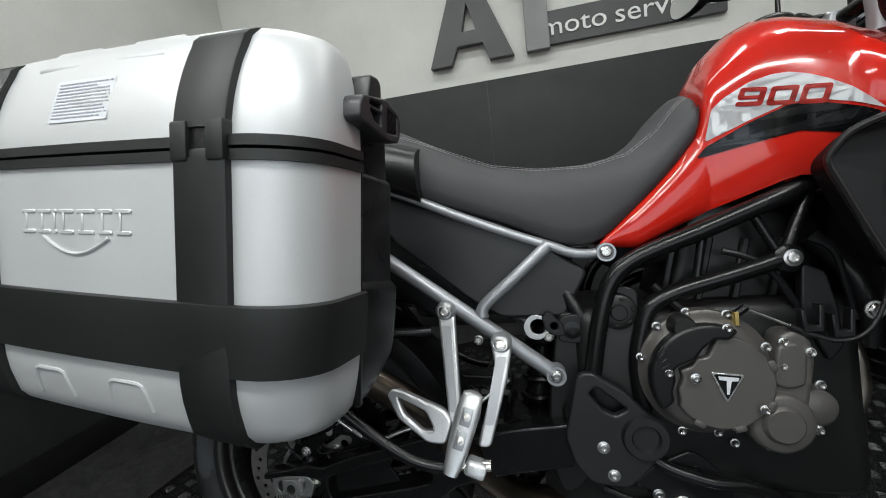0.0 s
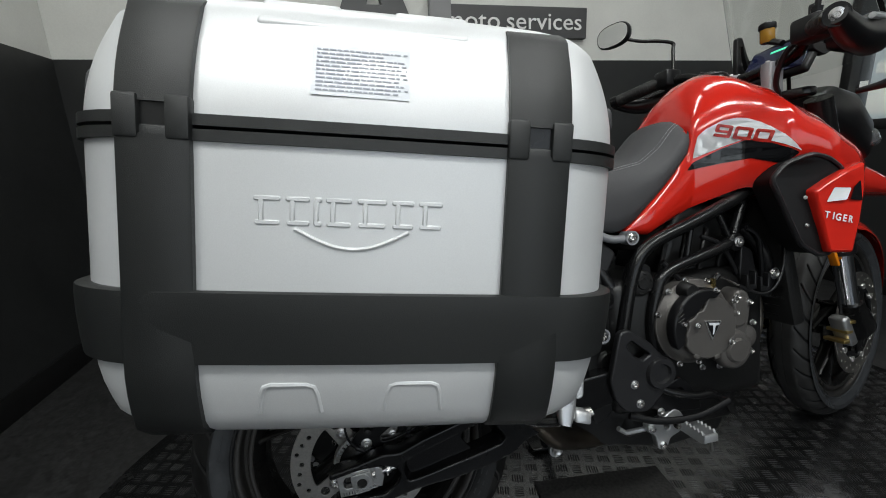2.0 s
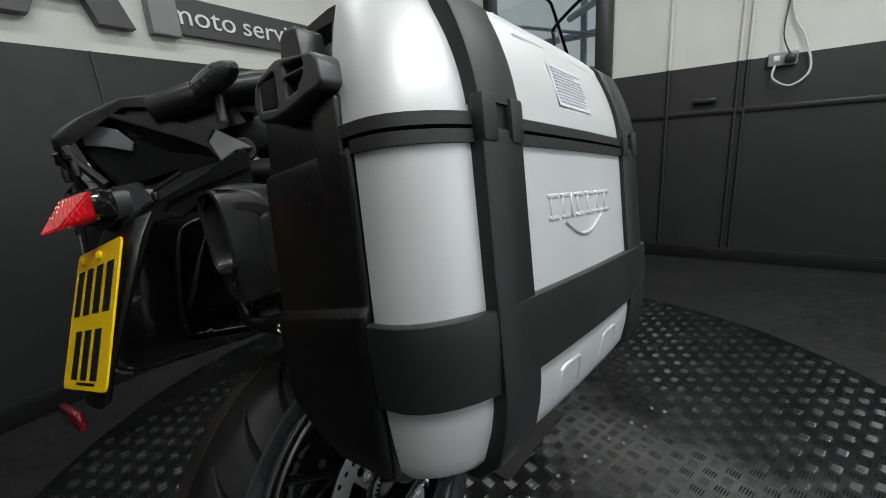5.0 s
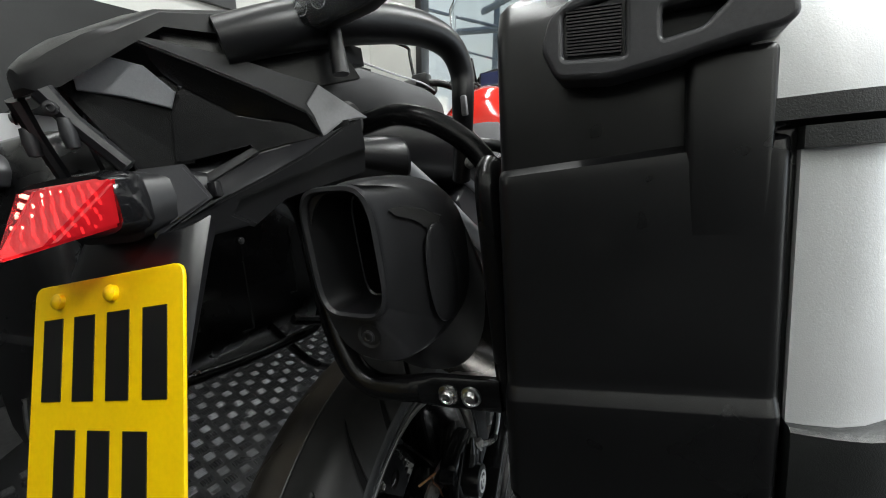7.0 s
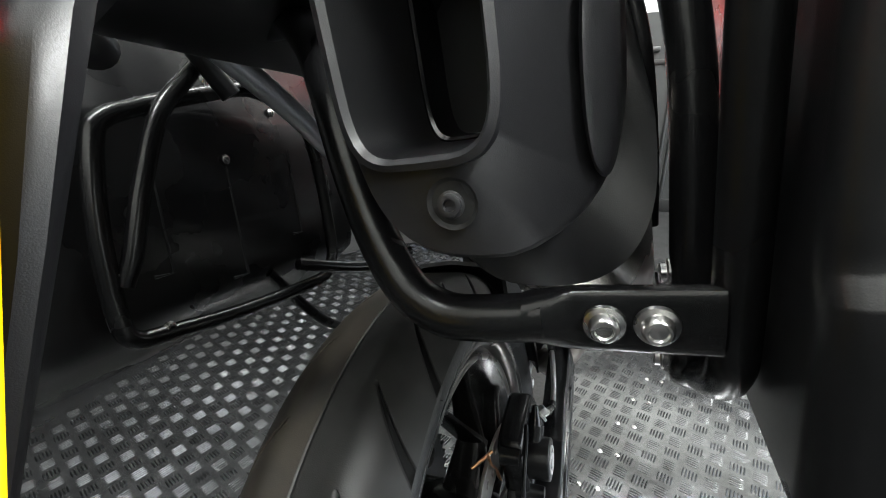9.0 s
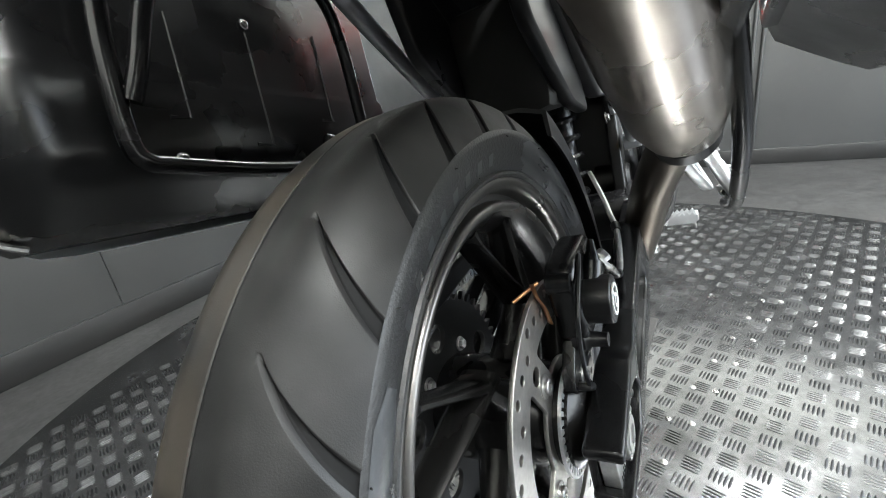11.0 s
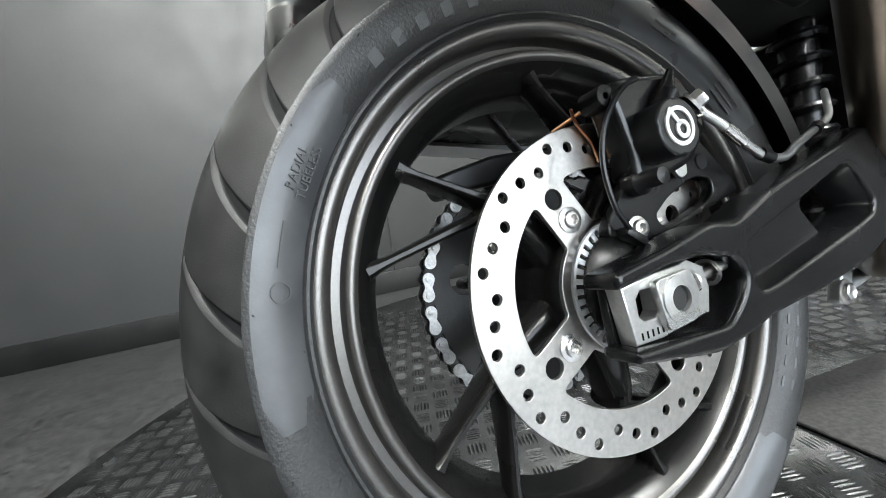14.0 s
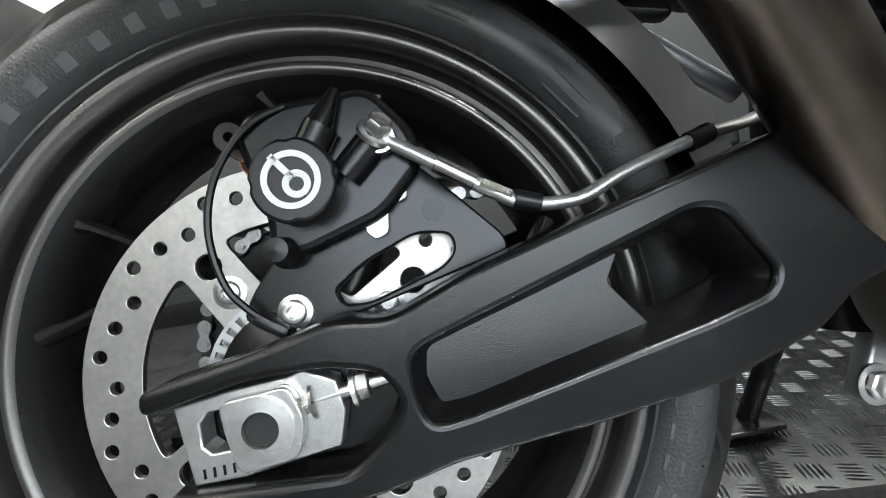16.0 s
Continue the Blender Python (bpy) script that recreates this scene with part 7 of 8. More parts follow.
part("badge_mark", slab([[(.718, .5205), (.7435, .5175), (.742, .513), (.734, .513), (.730, .495), (.727, .495), (.728, .514), (.719, .5155)]], -.1783, -.1776), LABEL, cover)
SC = [(.806, .570), (.826, .576), (.842, .565), (.848, .540), (.842, .500), (.836, .470), (.830, .430), (.810, .408), (.786, .408), (.764, .430), (.770, .462), (.788, .500)]
cover2 = part("alternator_cover", slab([round_poly(SC, .016)], -.158, -.115, .008, res=3), BRONZE, engine, "bronze-grey side cover")
part("cover_panel", slab([round_poly([(.800, .556), (.824, .560), (.835, .545), (.831, .500), (.810, .494), (.790, .502)], .008)], -.163, -.150, .004), BRONZE, cover2)
part("cover_boss", lathe([(.0001, -.174), (.022, -.174), (.025, -.171), (.027, -.168), (.036, -.168), (.041, -.164), (.044, -.150)], (.797, 0, .448), "y", 40), BRONZE, cover2)
part("cover_boss", lathe([(.0001, -.150), (.018, -.150), (.026, -.144), (.028, -.12)], (.850, 0, .462), "y", 32), BRONZE, cover2)
for x, z in ((.695, .605), (.654, .586), (.748, .599), (.733, .587), (.628, .54), (.655, .527), (.777, .56), (.805, .527), (.809, .560), (.84, .545), (.848, .500), (.862, .482), (.842, .438), (.748, .435), (.752, .402), (.725, .426), (.77, .475), (.797, .398), (.677, .428)):
    d = math.hypot(x - cc[0], z - cc[1])
    y = -.158 if (.79 < x < .85 and z > .42) else (-.124 if d > .096 or z < .42 else (-.142 if d > .082 else -.18))
    part("engine_bolt", hex_head((x, y, z), (0, -1, 0), .0046, .007), BOLT, engine)
part("engine_bolt", bolt((.689, -.181, .519), (0, -1, 0), .005, .004), BOLT, engine)
part("oil_filler", lathe([(.0001, -.176), (.014, -.176), (.016, -.172), (.018, -.150)], (.683, 0, .588), "y", 20), ENGINE, engine)
part("brass_plug", lathe([(.0001, .016), (.005, .016), (.005, -.004)], (.757, -.150, .588), "z", 6), BRASS, engine)
part("clutch_arm", sweep([(.757, -.148, .598), (.772, -.150, .610)], .006, 8, curve=False), PLASTIC, engine)
add("clutch_cable", sweep([(.768, -.152, .608), (.800, -.153, .592), (.826, -.154, .578)], .0022, 8), STEEL, "thin steel clutch cable")
add("cable_sheath", sweep([(.820, -.154, .581), (.836, -.156, .572), (.848, -.157, .567)], .0045, 10), PLASTIC)
add("cable_sheath", sweep([(.846, -.157, .568), (.87, -.160, .560), (.895, -.162, .565), (.915, -.162, .585), (.930, -.160, .62), (.938, -.155, .66), (.935, -.150, .70)], .0030, 10), PLASTIC, "black cable looping up to the tank")
for x, z in ((.845, .588), (.880, .580)):
    add("cable_bracket", slab([[(x - .012, z - .016), (x + .012, z - .016), (x + .014, z + .022), (x + .008, z + .022), (x + .006, z - .006), (x - .006, z - .006), (x - .008, z + .016), (x - .014, z + .016)]], -.162, -.146, .002), PLASTIC)
both("exhaust_header", lambda: sweep([(.84, -.05, .60), (.88, -.075, .595), (.90, -.085, .555), (.898, -.085, .50), (.87, -.082, .445), (.80, -.075, .33), (.66, -.07, .265)], .0185, 14), EXHAUST, "heat-tinted steel exhaust header")
rad = add("radiator", rounded((.035, .31, .30), .008, 2, (.955, 0, .62), rot=Matrix.Rotation(radians(-12), 4, "Y")), ENGINE, "black radiator")
for k in range(14):
    part("fin_row", rounded((.002, .29, .003), 0, 1, (.934 + .0045 * k, 0, .50 + k * .019)), SATIN_BLACK, rad)
part("frame_knob", lathe([(.0001, -.132), (.011, -.132), (.013, -.129), (.022, -.129), (.027, -.126), (.029, -.118), (.029, -.10)], (.606, 0, .606), "y", 32), ENGINE, engine)
for k in range(6):
    a = radians(60 * k + 15)
    part("knob_slot", rounded((.008, .003, .004), .001, 1, (.606 + .021 * math.cos(a), -.1295, .606 + .021 * math.sin(a)), rot=Matrix.Rotation(radians(90) - a, 4, "Y")), SHADE_BLACK, engine)
part("knob_plate", slab([round_poly([(.590, .650), (.640, .640), (.638, .56), (.612, .53), (.582, .545), (.575, .60)], .014)], -.112, -.095, .003), PLASTIC, engine)
# black guard under the engine, and the frame's pivot plates
add("engine_guard", loft([[Vector((x, y_, z)) for y_, z in ((-w, zt), (-w, zt - 0.05), (-w * 0.72, zb), (w * 0.72, zb), (w, zt - 0.05), (w, zt))] for x, w, zt, zb in ((.47, .070, .36, .275), (.54, .100, .38, .235), (.70, .110, .38, .205), (.84, .105, .40, .215), (.92, .085, .46, .30), (.95, .060, .52, .42))]), ENGINE, "black plastic guard under the engine", smooth=30)
both("pivot_plate", lambda: slab([round_poly([(.515, .610), (.560, .600), (.575, .52), (.560, .40), (.540, .32), (.500, .30), (.480, .36), (.490, .47)], .02)], -.105, -.085, .004), ENGINE, "black frame plate at the swinging arm pivot")
hook = add("steel_eye", slab([circle(.478, .584, .021, 28), circle(.481, .585, .013, 24)], -.108, -.101, .001), ALU, "bright ring behind the subframe")
part("eye_arm", slab([round_poly([(.487, .603), (.500, .611), (.522, .588), (.524, .568), (.505, .570), (.492, .580)], .006), circle(.507, .586, .006, 16)], -.114, -.103, .002), PLASTIC, hook)
both("front_pipe", lambda: sweep([(.875, -.075, .600), (.905, -.092, .570), (.925, -.100, .530), (.930, -.100, .480), (.920, -.098, .440), (.890, -.090, .395)], .0125, 14), SILENCER, "bare steel exhaust pipe in front of the engine")
both("water_hose", lambda: sweep([(.880, -.105, .700), (.915, -.120, .650), (.935, -.120, .590), (.945, -.105, .540)], .014, 10), PLASTIC)
both("pedal_plate", lambda: slab([round_poly([(.606, .338), (.640, .368), (.690, .390), (.712, .376), (.742, .335), (.745, .308), (.700, .312), (.650, .318)], .008), round_poly([(.680, .366), (.698, .366), (.706, .346), (.690, .338), (.678, .350)], .005)], -.128, -.116, .002), PLASTIC)
# belly rail
both("engine_rail", lambda: sweep([(.62, -.11, .44), (.635, -.13, .38), (.70, -.145, .355), (.76, -.14, .345), (.82, -.12, .31), (.86, -.10, .27)], .009, 10), SATIN_BLACK)

# silver rear subframe
both("subframe_tube", lambda: sweep([(-.04, -.105, .905), (.06, -.115, .842), (.13, -.124, .790), (.216, -.130, .731), (.36, -.130, .622), (.503, -.128, .511)], .0125, 14), FRAME_SILVER, "silver subframe tube")
both("subframe_tube", lambda: sweep([(.392, -.130, .610), (.398, -.128, .630), (.45, -.122, .672), (.508, -.112, .720)], .0105, 14), FRAME_SILVER)
both("subframe_rail", lambda: sweep([(-.02, -.085, .925), (.10, -.100, .895), (.25, -.105, .838), (.36, -.105, .785), (.45, -.105, .744), (.513, -.106, .718), (.552, -.104, .702), (.597, -.098, .700)], .0085, 12), FRAME_SILVER, "silver upper subframe rail")
for x, y, z, r in ((.503, -.128, .511, .0155), (.598, -.10, .701, .0150)):
    e = add("tube_end", lathe([(.0001, -.008), (.010, -.008), (.012, -.012), (r, -.012), (r, .016), (.0001, .016)], (x, y, z), "y", 24), FRAME_SILVER)
    part("end_bolt", bolt((x, y - .008, z), (0, -1, 0), .0082, .007, 1.2), BOLT, e)
both("side_cover", lambda: slab([round_poly([(.195, .815), (.237, .749), (.365, .636), (.42, .600), (.527, .597), (.57, .671), (.505, .722), (.36, .790), (.255, .842)], .012)], -.098, -.075, .006), PLASTIC_GREY, "charcoal plastic side cover")
both("side_cover", lambda: slab([round_poly([(.12, .86), (.16, .70), (.30, .60), (.40, .58), (.37, .66), (.25, .77)], .02)], -.080, -.060, .006), PLASTIC, "black plastic inner cover")
add("battery_tray", rounded((.30, .13, .16), .02, 2, (.40, 0, .68)), SHADE_BLACK)
add("coolant_pipe", sweep([(.53, -.085, .64), (.55, -.098, .60), (.57, -.100, .565), (.56, -.09, .52)], .013, 10), PLASTIC)
add("swingarm_pivot", lathe([(.0001, -.112), (.022, -.112), (.028, -.106), (.030, -.05)], (.535, 0, .44), "y", 24), ENGINE)
add("pivot_bracket", slab([round_poly([(.515, .60), (.545, .605), (.560, .575), (.545, .555), (.512, .560)], .008)], -.112, -.100, .002), PLASTIC)
add("pivot_bolt", bolt((.535, -.112, .578), (0, -1, 0), .010, .004), SATIN_BLACK)
for x, z in ((.497, .568), (.378, .566)):
    add("small_bolt", bolt((x, -.105, z), (0, -1, 0), .006, .006), STEEL)

# pillion foot rest hanger, sheared outward to its foot to fit the camera's view
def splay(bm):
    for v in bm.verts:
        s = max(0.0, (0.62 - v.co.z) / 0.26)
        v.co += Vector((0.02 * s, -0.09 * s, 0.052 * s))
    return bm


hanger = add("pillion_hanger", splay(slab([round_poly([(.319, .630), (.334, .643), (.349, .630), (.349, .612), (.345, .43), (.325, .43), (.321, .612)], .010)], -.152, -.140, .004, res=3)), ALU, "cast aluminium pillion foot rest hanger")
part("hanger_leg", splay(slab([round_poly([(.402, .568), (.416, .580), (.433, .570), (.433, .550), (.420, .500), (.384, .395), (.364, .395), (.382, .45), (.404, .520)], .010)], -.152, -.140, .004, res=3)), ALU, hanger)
# darker strips on the leg faces stand for shade in their recesses
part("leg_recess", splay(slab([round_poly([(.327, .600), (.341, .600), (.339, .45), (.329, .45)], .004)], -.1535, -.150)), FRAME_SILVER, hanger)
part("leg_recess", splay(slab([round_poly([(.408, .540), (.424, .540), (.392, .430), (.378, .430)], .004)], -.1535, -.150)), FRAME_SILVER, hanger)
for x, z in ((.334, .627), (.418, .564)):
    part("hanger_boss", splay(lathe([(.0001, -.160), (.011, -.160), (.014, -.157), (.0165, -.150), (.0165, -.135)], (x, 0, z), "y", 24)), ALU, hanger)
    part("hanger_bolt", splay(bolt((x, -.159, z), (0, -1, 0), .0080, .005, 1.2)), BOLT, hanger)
LOOP = [(.222, .492), (.250, .488), (.320, .455), (.332, .435), (.318, .400), (.290, .402), (.246, .440)]
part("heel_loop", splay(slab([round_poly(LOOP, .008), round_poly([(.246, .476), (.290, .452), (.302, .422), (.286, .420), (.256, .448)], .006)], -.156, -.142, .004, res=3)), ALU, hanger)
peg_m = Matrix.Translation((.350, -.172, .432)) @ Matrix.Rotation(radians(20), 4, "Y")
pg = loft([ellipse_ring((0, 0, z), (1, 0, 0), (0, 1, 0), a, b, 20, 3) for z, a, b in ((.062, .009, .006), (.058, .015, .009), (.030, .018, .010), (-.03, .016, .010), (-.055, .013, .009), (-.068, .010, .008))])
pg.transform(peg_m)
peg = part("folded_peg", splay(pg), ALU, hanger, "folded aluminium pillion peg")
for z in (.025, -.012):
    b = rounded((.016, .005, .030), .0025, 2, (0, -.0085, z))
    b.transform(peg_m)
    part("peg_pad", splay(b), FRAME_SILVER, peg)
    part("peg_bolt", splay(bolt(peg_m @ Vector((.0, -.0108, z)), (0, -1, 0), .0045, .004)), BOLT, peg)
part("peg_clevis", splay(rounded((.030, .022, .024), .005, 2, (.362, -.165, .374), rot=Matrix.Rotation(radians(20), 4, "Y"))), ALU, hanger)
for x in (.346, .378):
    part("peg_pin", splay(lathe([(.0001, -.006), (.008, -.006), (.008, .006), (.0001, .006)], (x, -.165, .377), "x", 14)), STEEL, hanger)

# heel guard and rider's foot rest
GUARD = [(.533, .517), (.508, .418), (.520, .375), (.544, .347), (.594, .340), (.628, .370), (.655, .410), (.652, .440), (.630, .456), (.600, .490), (.575, .505), (.556, .520)]
guard = add("heel_guard", slab([round_poly(GUARD, .010), round_poly([(.548, .487), (.560, .497), (.603, .462), (.585, .452), (.566, .462)], .005)], -.150, -.134, .004, res=3), PLASTIC_GREY, "black plastic heel guard")
part("guard_boss", lathe([(.0001, -.152), (.018, -.152), (.021, -.158), (.031, -.158), (.034, -.152), (.034, -.140)], (.624, 0, .420), "y", 32), PLASTIC_GREY, guard)
for x, z in ((.563, .404), (.575, .361)):
    part("guard_bolt", bolt((x, -.150, z), (0, -1, 0), .0065, .005), BOLT, guard)
fr = add("foot_rest", slab([round_poly([(.606, .296), (.640, .304), (.674, .322), (.690, .314), (.700, .296), (.690, .268), (.664, .258), (.655, .236), (.634, .236), (.626, .270), (.608, .280)], .006), circle(.655, .285, .007, 14)], -.130, -.112, .003, res=3), ALU, "silver foot rest bracket with a serrated peg")
for x, z in ((.617, .288), (.644, .245), (.640, .322)):
    part("rest_bolt", bolt((x, -.130, z), (0, -1, 0), .0075, .005, 1.2), BOLT, fr)
part("link_rod", sweep([(.548, -.112, .292), (.566, -.112, .279), (.612, -.114, .280)], .0055, 8, curve=False), ALU, fr)
pg = bmesh.new()
# toothed rim of the peg, running outward
for dx in (-.014, .014):
    out = [(-.148, -.010), (-.148, .008)]
    for k in range(6):
        y0 = -.152 - .058 * k / 6
        out += [(y0, .011), (y0 - .0045, .016), (y0 - .0080, .009)]
    out += [(-.212, .008), (-.214, -.004), (-.206, -.010)]
    slab([out], .684 + dx - .0022, .684 + dx + .0022, .0, plane="yz", bm=pg)
rounded((.032, .006, .016), .002, 2, (.684, -.212, .002), bm=pg)
rounded((.026, .060, .005), .002, 1, (.684, -.180, -.008), bm=pg)
pg.transform(Matrix.Translation((.0, 0, .297)))
part("toothed_peg", pg, ALU, fr, "serrated steel peg")
part("hero_pin", sweep([(.690, -.206, .290), (.692, -.207, .268)], .0032, 8, curve=False), STEEL, fr)
part("peg_spring", lathe([(.008, -.014), (.010, -.012), (.010, .012), (.008, .014)], (.676, -.146, .297), "x", 16), STEEL, fr)
# brake pedal below
add("brake_pedal", sweep([(.56, -.135, .33), (.62, -.150, .315), (.70, -.165, .318), (.77, -.175, .345)], .0055, 10, flat=1.4), SHROUD_BLACK, "black brake pedal lever")

# shock, drop link and stand
shock = add("rear_shock", sweep([(.50, -.01, .60), (.44, -.01, .26)], .024, 18, curve=False), SATIN_BLACK, "rear shock absorber with black spring")
for k in range(9):
    c = Vector((.495, -.01, .575)).lerp(Vector((.448, -.01, .30)), k / 8)
    part("spring_coil", lathe([(.030 + .006 * math.cos(radians(60 * j)), .006 * math.sin(radians(60 * j))) for j in range(7)], c, "z", 20), SATIN_BLACK, shock)
link = add("drop_link", slab([round_poly([(.425, .205), (.445, .198), (.470, .235), (.505, .300), (.490, .312), (.455, .270)], .008)], -.030, -.014, .003), ALU, "aluminium suspension link")
part("link_bolt", hex_head((.441, -.030, .217), (0, -1, 0), .012, .008), BOLT, link)
add("link_rod", sweep([(.441, -.02, .217), (.56, -.02, .235), (.64, -.02, .26)], .010, 10), ALU)
st = add("side_stand", sweep([(.60, .14, .33), (.57, .20, .20), (.545, .262, .048)], .014, 12), SATIN_BLACK, "black side stand leg")
foot = BIKE.inverted() @ Vector((.54, .265, .012))
part("stand_foot", rounded((.09, .06, .010), .004, 2, foot + Vector((0, 0, .002)), rot=Matrix.Rotation(LEAN, 4, "X")), SATIN_BLACK, st)
add("stand_bracket", rounded((.10, .05, .10), .012, 2, (.60, .125, .345)), ENGINE)

# fork, front brake and mudguard
SR = Vector((.276, -.961, 0))
for s in (1, -1):
    side = SR * .098 * s
    up_, mid, low, axle = Vector((1.085, .0, .98)) + side, Vector((1.245, .052, .610)) + side, Vector((1.312, .075, .450)) + side, Vector((1.49, .150, .325)) + side
    leg = add("fork_leg", sweep([up_, mid], .027, 20, curve=False), SATIN_BLACK, "black upper fork leg")
    part("fork_tube", sweep([mid + (up_ - mid) * .05, low], .0195, 20, curve=False), CHROME, leg, "chromed fork tube")
    part("fork_seal", sweep([mid + (mid - low) * .12, mid - (mid - low) * .05], .0285, 20, curve=False), PLASTIC, leg)
    part("fork_foot", loft([ellipse_ring(low, (1, 0, .4), (0, 1, 0), .026, .026, 18), ellipse_ring(low.lerp(axle, .5), (1, 0, .7), (0, 1, 0), .034, .024, 18), ellipse_ring(axle, (1, 0, .7), (0, 1, 0), .036, .022, 18)]), SATIN_BLACK, leg)
    part("reflector", rounded((.010, .020, .050), .003, 2, mid + Vector((-.03, 0, -.02)), rot=Matrix.Rotation(radians(-22), 4, "Y")), AMBER, leg, "amber reflector")
    cal = add("front_caliper", rounded((.027, .042, .088), .008, 3, low + Vector((-.030, -.004 * s, -.070)) , rot=Matrix.Rotation(radians(-24), 4, "Y")), CHAIN if s > 0 else SATIN_BLACK, "silver radial front brake caliper")
    for k in (-1, 0, 1):
        part("caliper_bridge", rounded((.022, .052, .010), .003, 2, low + Vector((-.036 + .010 * k, 0, -.070 + .026 * k))), BRASS, cal)
    part("brake_line", sweep([low + Vector((-.03, 0, -.03)), low + Vector((-.06, -.01 * s, .05)), mid + Vector((-.05, 0, .06)), up_ + Vector((-.02, 0, -.12))], .004, 8), PLASTIC, cal)
rings = []
for k in range(13):
    a = radians(8 + 104 * k / 12)
    c = FC + Vector((.327 * math.cos(a) * math.cos(STEER), .327 * math.cos(a) * math.sin(STEER), .327 * math.sin(a)))
    out = Vector((math.cos(a) * math.cos(STEER), math.cos(a) * math.sin(STEER), math.sin(a)))
    w = .046 + .022 * math.sin(math.pi * k / 12)
    ring = []
    for j in range(9):
        q = -1 + j / 4
        ring.append(c + SR * w * q + out * (.012 * (1 - q * q) - .030 * abs(q) ** 3))
    ring += [p - out * .004 for p in ring[::-1]]
    rings.append(ring)
add("front_mudguard", loft(rings), RED, "red front mudguard", smooth=60)
add("beak", loft([ellipse_ring((x, 0, z), (0, 1, 0), (.2, 0, 1), w, h, 20, 2.6) for x, z, w, h in ((1.18, .80, .085, .060), (1.30, .79, .075, .045), (1.42, .765, .055, .028), (1.50, .745, .030, .012))]), RED, "red front beak")

# handlebar and controls
yk = add("top_yoke", slab([round_poly([(1.05, -.11), (1.09, -.115), (1.09, .115), (1.05, .11), (1.02, 0)], .02)], .985, 1.005, .005, plane="xy"), SATIN_BLACK, "black top yoke")
for y in (-.048, .048):
    part("bar_riser", loft([ellipse_ring((1.035, y, z), (1, 0, 0), (0, 1, 0), a, .017, 18, 3) for z, a in ((1.000, .022), (1.03, .020), (1.055, .022), (1.075, .020))]), FRAME_SILVER, yk, "silver handlebar clamp")
    for dx in (-.012, .012):
        part("clamp_bolt", bolt((1.035 + dx, y, 1.075), (0, 0, 1), .005, .005), BOLT, yk)
LB = [(.935, .395, 1.105), (.99, .30, 1.125), (1.03, .20, 1.12), (1.035, .10, 1.075), (1.035, .0, 1.062), (1.035, -.10, 1.075), (1.005, -.145, 1.100), (.955, -.205, 1.092), (.890, -.275, 1.076)]
bar = add("handlebar", sweep(LB, .0125, 14), SATIN_BLACK, "black tapered handlebar")
for a, b, nm in ((LB[-2], LB[-1], "grip"), (LB[1], LB[0], "grip")):
    A, B_ = Vector(a), Vector(b)
    g = part(nm, sweep([A.lerp(B_, -.25), A.lerp(B_, .95)], .0185, 18, curve=False), RUBBER, bar, "black rubber grip")
    for k in range(8):
        c = A.lerp(B_, .02 + .11 * k)
        part("grip_ring", sweep([c, c.lerp(B_, .04)], .0195, 14, curve=False), RUBBER, g)
    part("bar_end", sweep([A.lerp(B_, .93), A.lerp(B_, 1.12)], .020, 18, curve=False), SATIN_BLACK, bar)
    part("end_bolt", bolt(A.lerp(B_, 1.12), B_ - A, .008, .003), BOLT, bar)
    s = -1 if b[1] < 0 else 1
    gd = [A.lerp(B_, 1.1), B_ + Vector((.075, .02 * -s, -.02)), A + Vector((.115, .01 * s, -.02)), A + Vector((.11, -.055 * s, -.005))]
    hg = add("hand_guard", sweep(gd, [.016, .026, .040, .020], 16, 6, flat=1.0), PLASTIC, "black plastic hand guard")
    hg.matrix_parent_inverse = Matrix()
    part("guard_trim", sweep([p + Vector((-.004, s * .030, .018)) for p in gd[1:3]], .0055, 8, curve=False), ALU, hg, "silver trim strip")
    part("switch_box", rounded((.055, .060, .050), .010, 2, A.lerp(B_, -.45)), PLASTIC, bar)
    part("lever", sweep([A.lerp(B_, -.35) + Vector((.03, 0, -.01)), A + Vector((.062, 0, -.012)), A.lerp(B_, .75) + Vector((.050, 0, -.012)), A.lerp(B_, .95) + Vector((.035, 0, -.012))], .006, 10), SATIN_BLACK, bar, "black lever")
res = add("brake_reservoir", lathe([(.0001, -.022), (.012, -.022), (.0145, -.018), (.0145, .010), (.0001, .010)], (1.000, -.066, 1.135), "z", 24), FLUID, "amber brake fluid reservoir")
part("reservoir_cap", lathe([(.0155, .007), (.017, .009), (.017, .019), (.014, .022), (.0001, .022)], (1.000, -.066, 1.135), "z", 24), PLASTIC, res)
part("reservoir_stay", sweep([(1.0, -.066, 1.118), (1.0, -.10, 1.100)], .007, 8, curve=False), PLASTIC, res)
add("clutch_hose", sweep([(1.03, -.15, 1.11), (1.00, -.11, 1.08), (1.02, -.07, 1.02), (1.07, -.06, .97)], .006, 8), PLASTIC)
for k, (a, b, c) in enumerate((((1.02, .14, 1.10), (.985, .05, 1.085), (1.05, .02, 1.01)), ((1.03, -.16, 1.115), (1.05, -.08, 1.10), (1.11, -.03, 1.02)), ((1.04, .16, 1.12), (1.08, .10, 1.09), (1.12, .05, 1.0)))):
    add("control_cable", sweep([a, b, c], .0045, 8), PLASTIC)

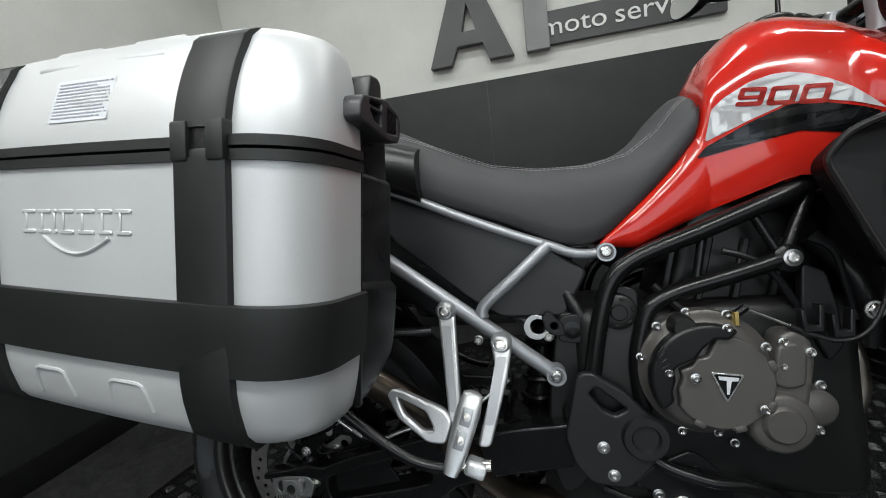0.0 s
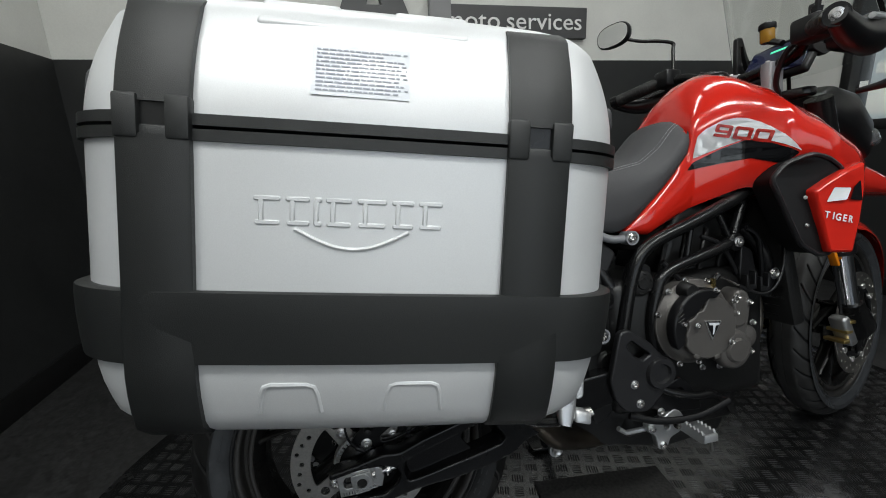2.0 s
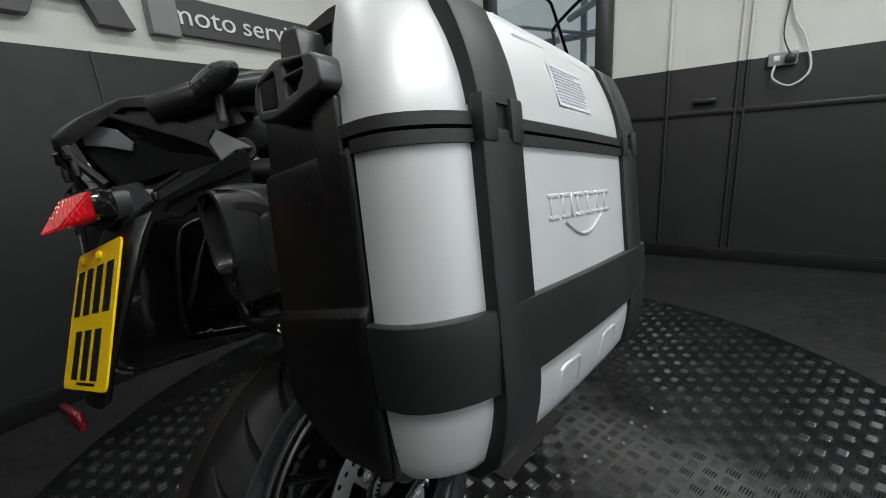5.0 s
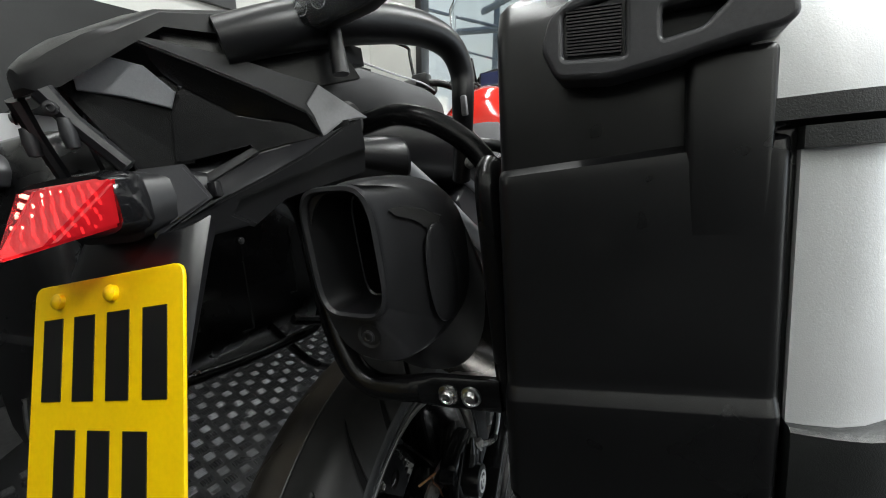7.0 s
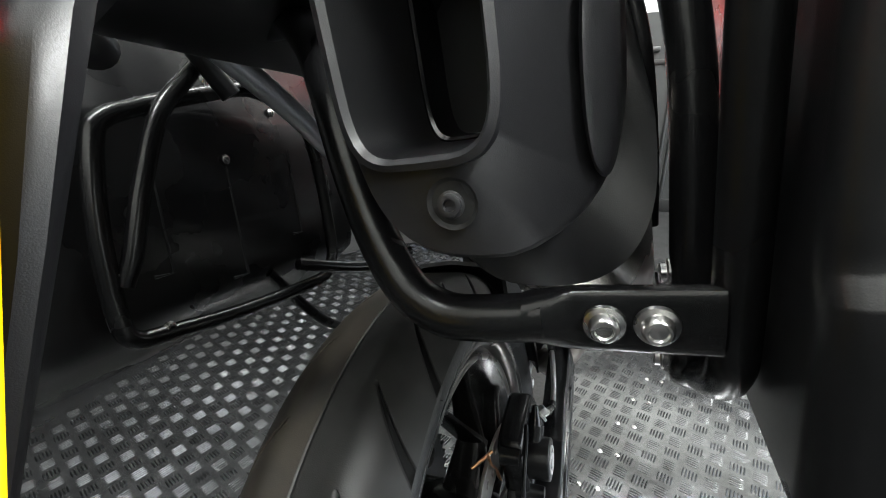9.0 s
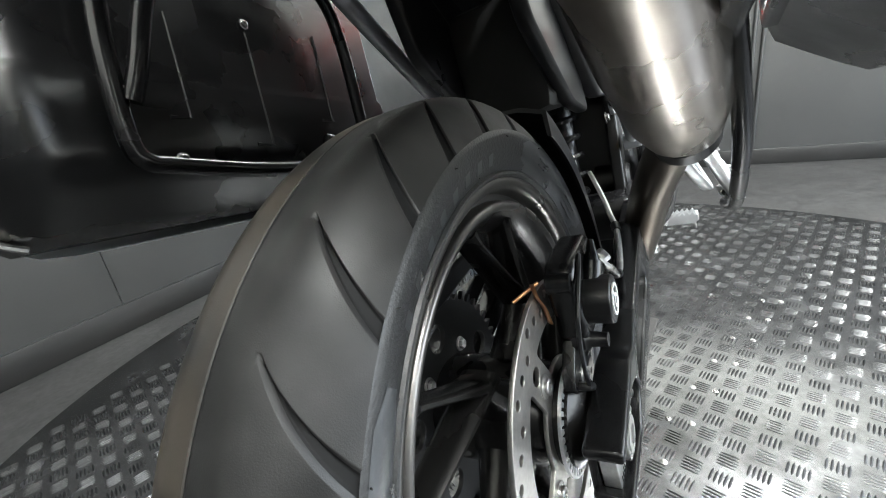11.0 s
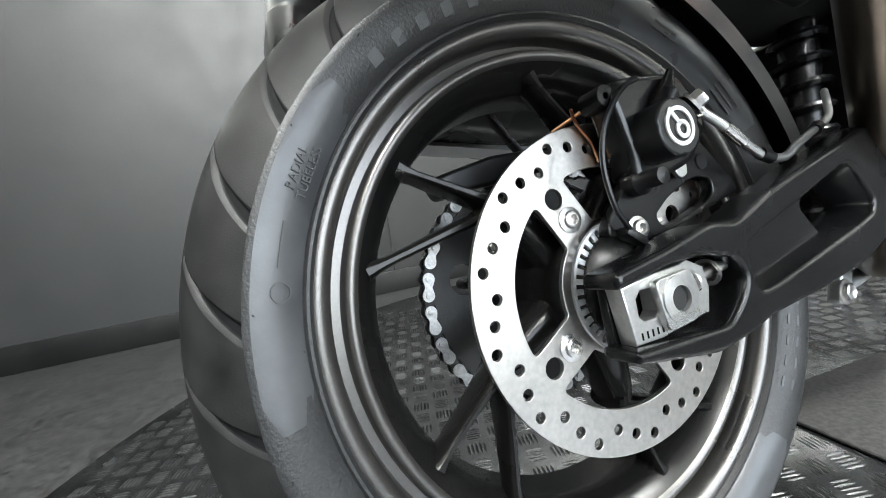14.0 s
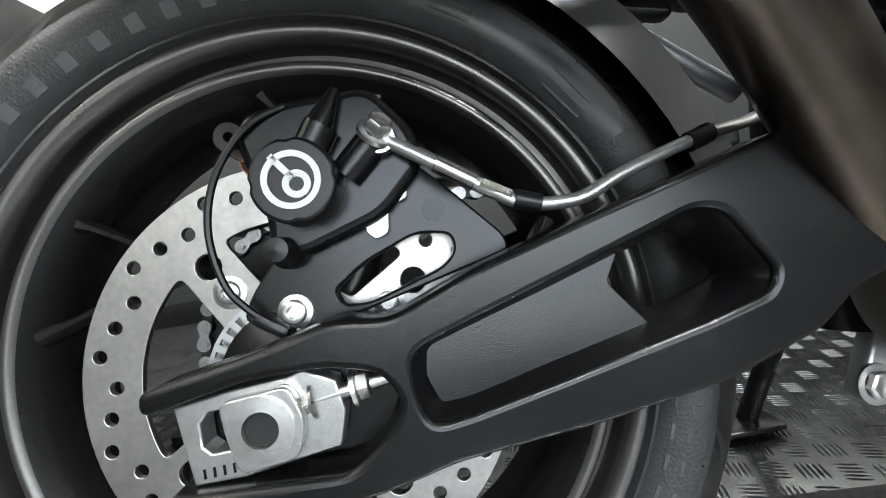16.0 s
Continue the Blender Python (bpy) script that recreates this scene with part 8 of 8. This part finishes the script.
# dash, screen and mirrors
dash = add("dash", rounded((.020, .175, .115), .008, 3, (1.105, -.010, 1.090), rot=Matrix.Rotation(radians(34), 4, "Y")), PLASTIC, "black framed instrument screen")
part("display", rounded((.004, .155, .092), .001, 1, (1.0955, -.010, 1.0965), rot=Matrix.Rotation(radians(34), 4, "Y")), SCREEN, dash, "dark blue lit display")
for k, w in enumerate((.05, .030, .040)):
    part("readout", rounded((.001, w, .006), 0, 1, (1.0925 + .011 * k - .008, -.03 + .02 * k, 1.0985 + .018 * (1 - k) - .003), rot=Matrix.Rotation(radians(34), 4, "Y")), SCREEN_LIT, dash)
add("ignition_lock", lathe([(.0001, .02), (.012, .02), (.016, .016), (.018, -.02)], (1.06, 0, 1.005), "z", 20), STEEL)
fair = add("fairing", loft([ellipse_ring((x, 0, z), (0, 1, 0), (.3, 0, 1), w, h, 22, 3) for x, z, w, h in ((1.14, .955, .075, .045), (1.19, .97, .085, .055), (1.26, .95, .080, .060), (1.33, .90, .065, .050), (1.37, .865, .040, .030))]), PLASTIC, "black headlamp cowl")
for s in (-1, 1):
    part("headlamp", rounded((.03, .06, .045), .012, 3, (1.345, s * .038, .89), rot=Matrix.Rotation(radians(-28), 4, "Y")), LENS_CLEAR, fair, "clear headlamp lens")
rows = []
n = 18
for k in range(13):
    q = k / 12
    c = Vector((1.275 - .115 * q, 0, 1.075 + .345 * q))
    w = (.185 - .035 * q) * (1 if q < .8 else math.sqrt(max(1 - ((q - .8) / .235) ** 2, .05)))
    rows.append([c + Vector((-.085 * (j / (n - 1) * 2 - 1) ** 2 * (w / .185), w * (j / (n - 1) * 2 - 1), 0)) for j in range(n)])
back = [[p + Vector((.0018, 0, .0005)) for p in r] for r in rows]
ws = add("windscreen", loft([a + b[::-1] for a, b in zip(rows, back)]), GLASS, "clear curved windscreen", smooth=60)
for s in (-1, 1):
    part("screen_arm", slab([round_poly([(1.085, 1.09), (1.120, 1.075), (1.150, 1.09), (1.120, 1.145), (1.105, 1.190), (1.088, 1.190)], .008), round_poly([(1.105, 1.105), (1.125, 1.10), (1.106, 1.165), (1.098, 1.165)], .004)], s * .094 - .007, s * .094 + .007, .002), PLASTIC, ws, "black slotted screen bracket")
part("screen_bar", sweep([(1.15, .10, 1.10), (1.135, .06, 1.135), (1.13, -.06, 1.135), (1.15, -.10, 1.10)], .005, 8), PLASTIC, ws)
for s, head, base in ((1, Vector((.955, .41, 1.322)), Vector((1.09, .315, 1.135))), (-1, Vector((.93, -.42, 1.36)), Vector((1.00, -.165, 1.115)))):
    elbow = base + Vector((.01, s * .012, .135))
    mid = head.lerp(elbow, .35) + Vector((.01, 0, -.006))
    mr = add("rear_mirror", sweep([base, base.lerp(elbow, .8), elbow, elbow.lerp(mid, .4) + Vector((0, 0, .004)), mid, head], .0055, 12), SATIN_BLACK, "black rear view mirror on a bent stem")
    part("stem_nut", sweep([base, base + (elbow - base) * .22], .011, 6, curve=False), SATIN_BLACK, mr)
    shell = loft([ellipse_ring(head + Vector((dx, 0, 0)), (0, 1, 0), (0, 0, 1), a, b, 28, 2.5) for dx, a, b in ((-.026, .057, .036), (-.020, .060, .038), (-.005, .057, .036), (.013, .042, .026), (.022, .020, .013))])
    q = Matrix.Translation(head) @ Matrix.Rotation(radians(22 * s), 4, "Z") @ Matrix.Translation(-head)
    shell.transform(q)
    part("mirror_shell", shell, PLASTIC, mr)
    gl = loft([ellipse_ring(head + Vector((dx, 0, 0)), (0, 1, 0), (0, 0, 1), .0545, .0335, 28, 2.5) for dx in (-.0270, -.025)])
    gl.transform(q)
    part("mirror_glass", gl, MIRROR, mr, "mirror glass")
for s in (-1, 1):
    ind = add("front_indicator", sweep([(1.17, s * .13, .985), (1.178, s * .165, .987), (1.185, s * .185, .990)], [.006, .008, .012], 10), PLASTIC, "black front indicator on a short stalk")
    part("indicator_lens", loft([ellipse_ring((1.185, s * .185 + s * d, .990), (1, 0, 0), (0, 0, 1), a, a * .6, 14) for d, a in ((0, .014), (.03, .017), (.05, .008))]), GLOSS_BLACK, ind)
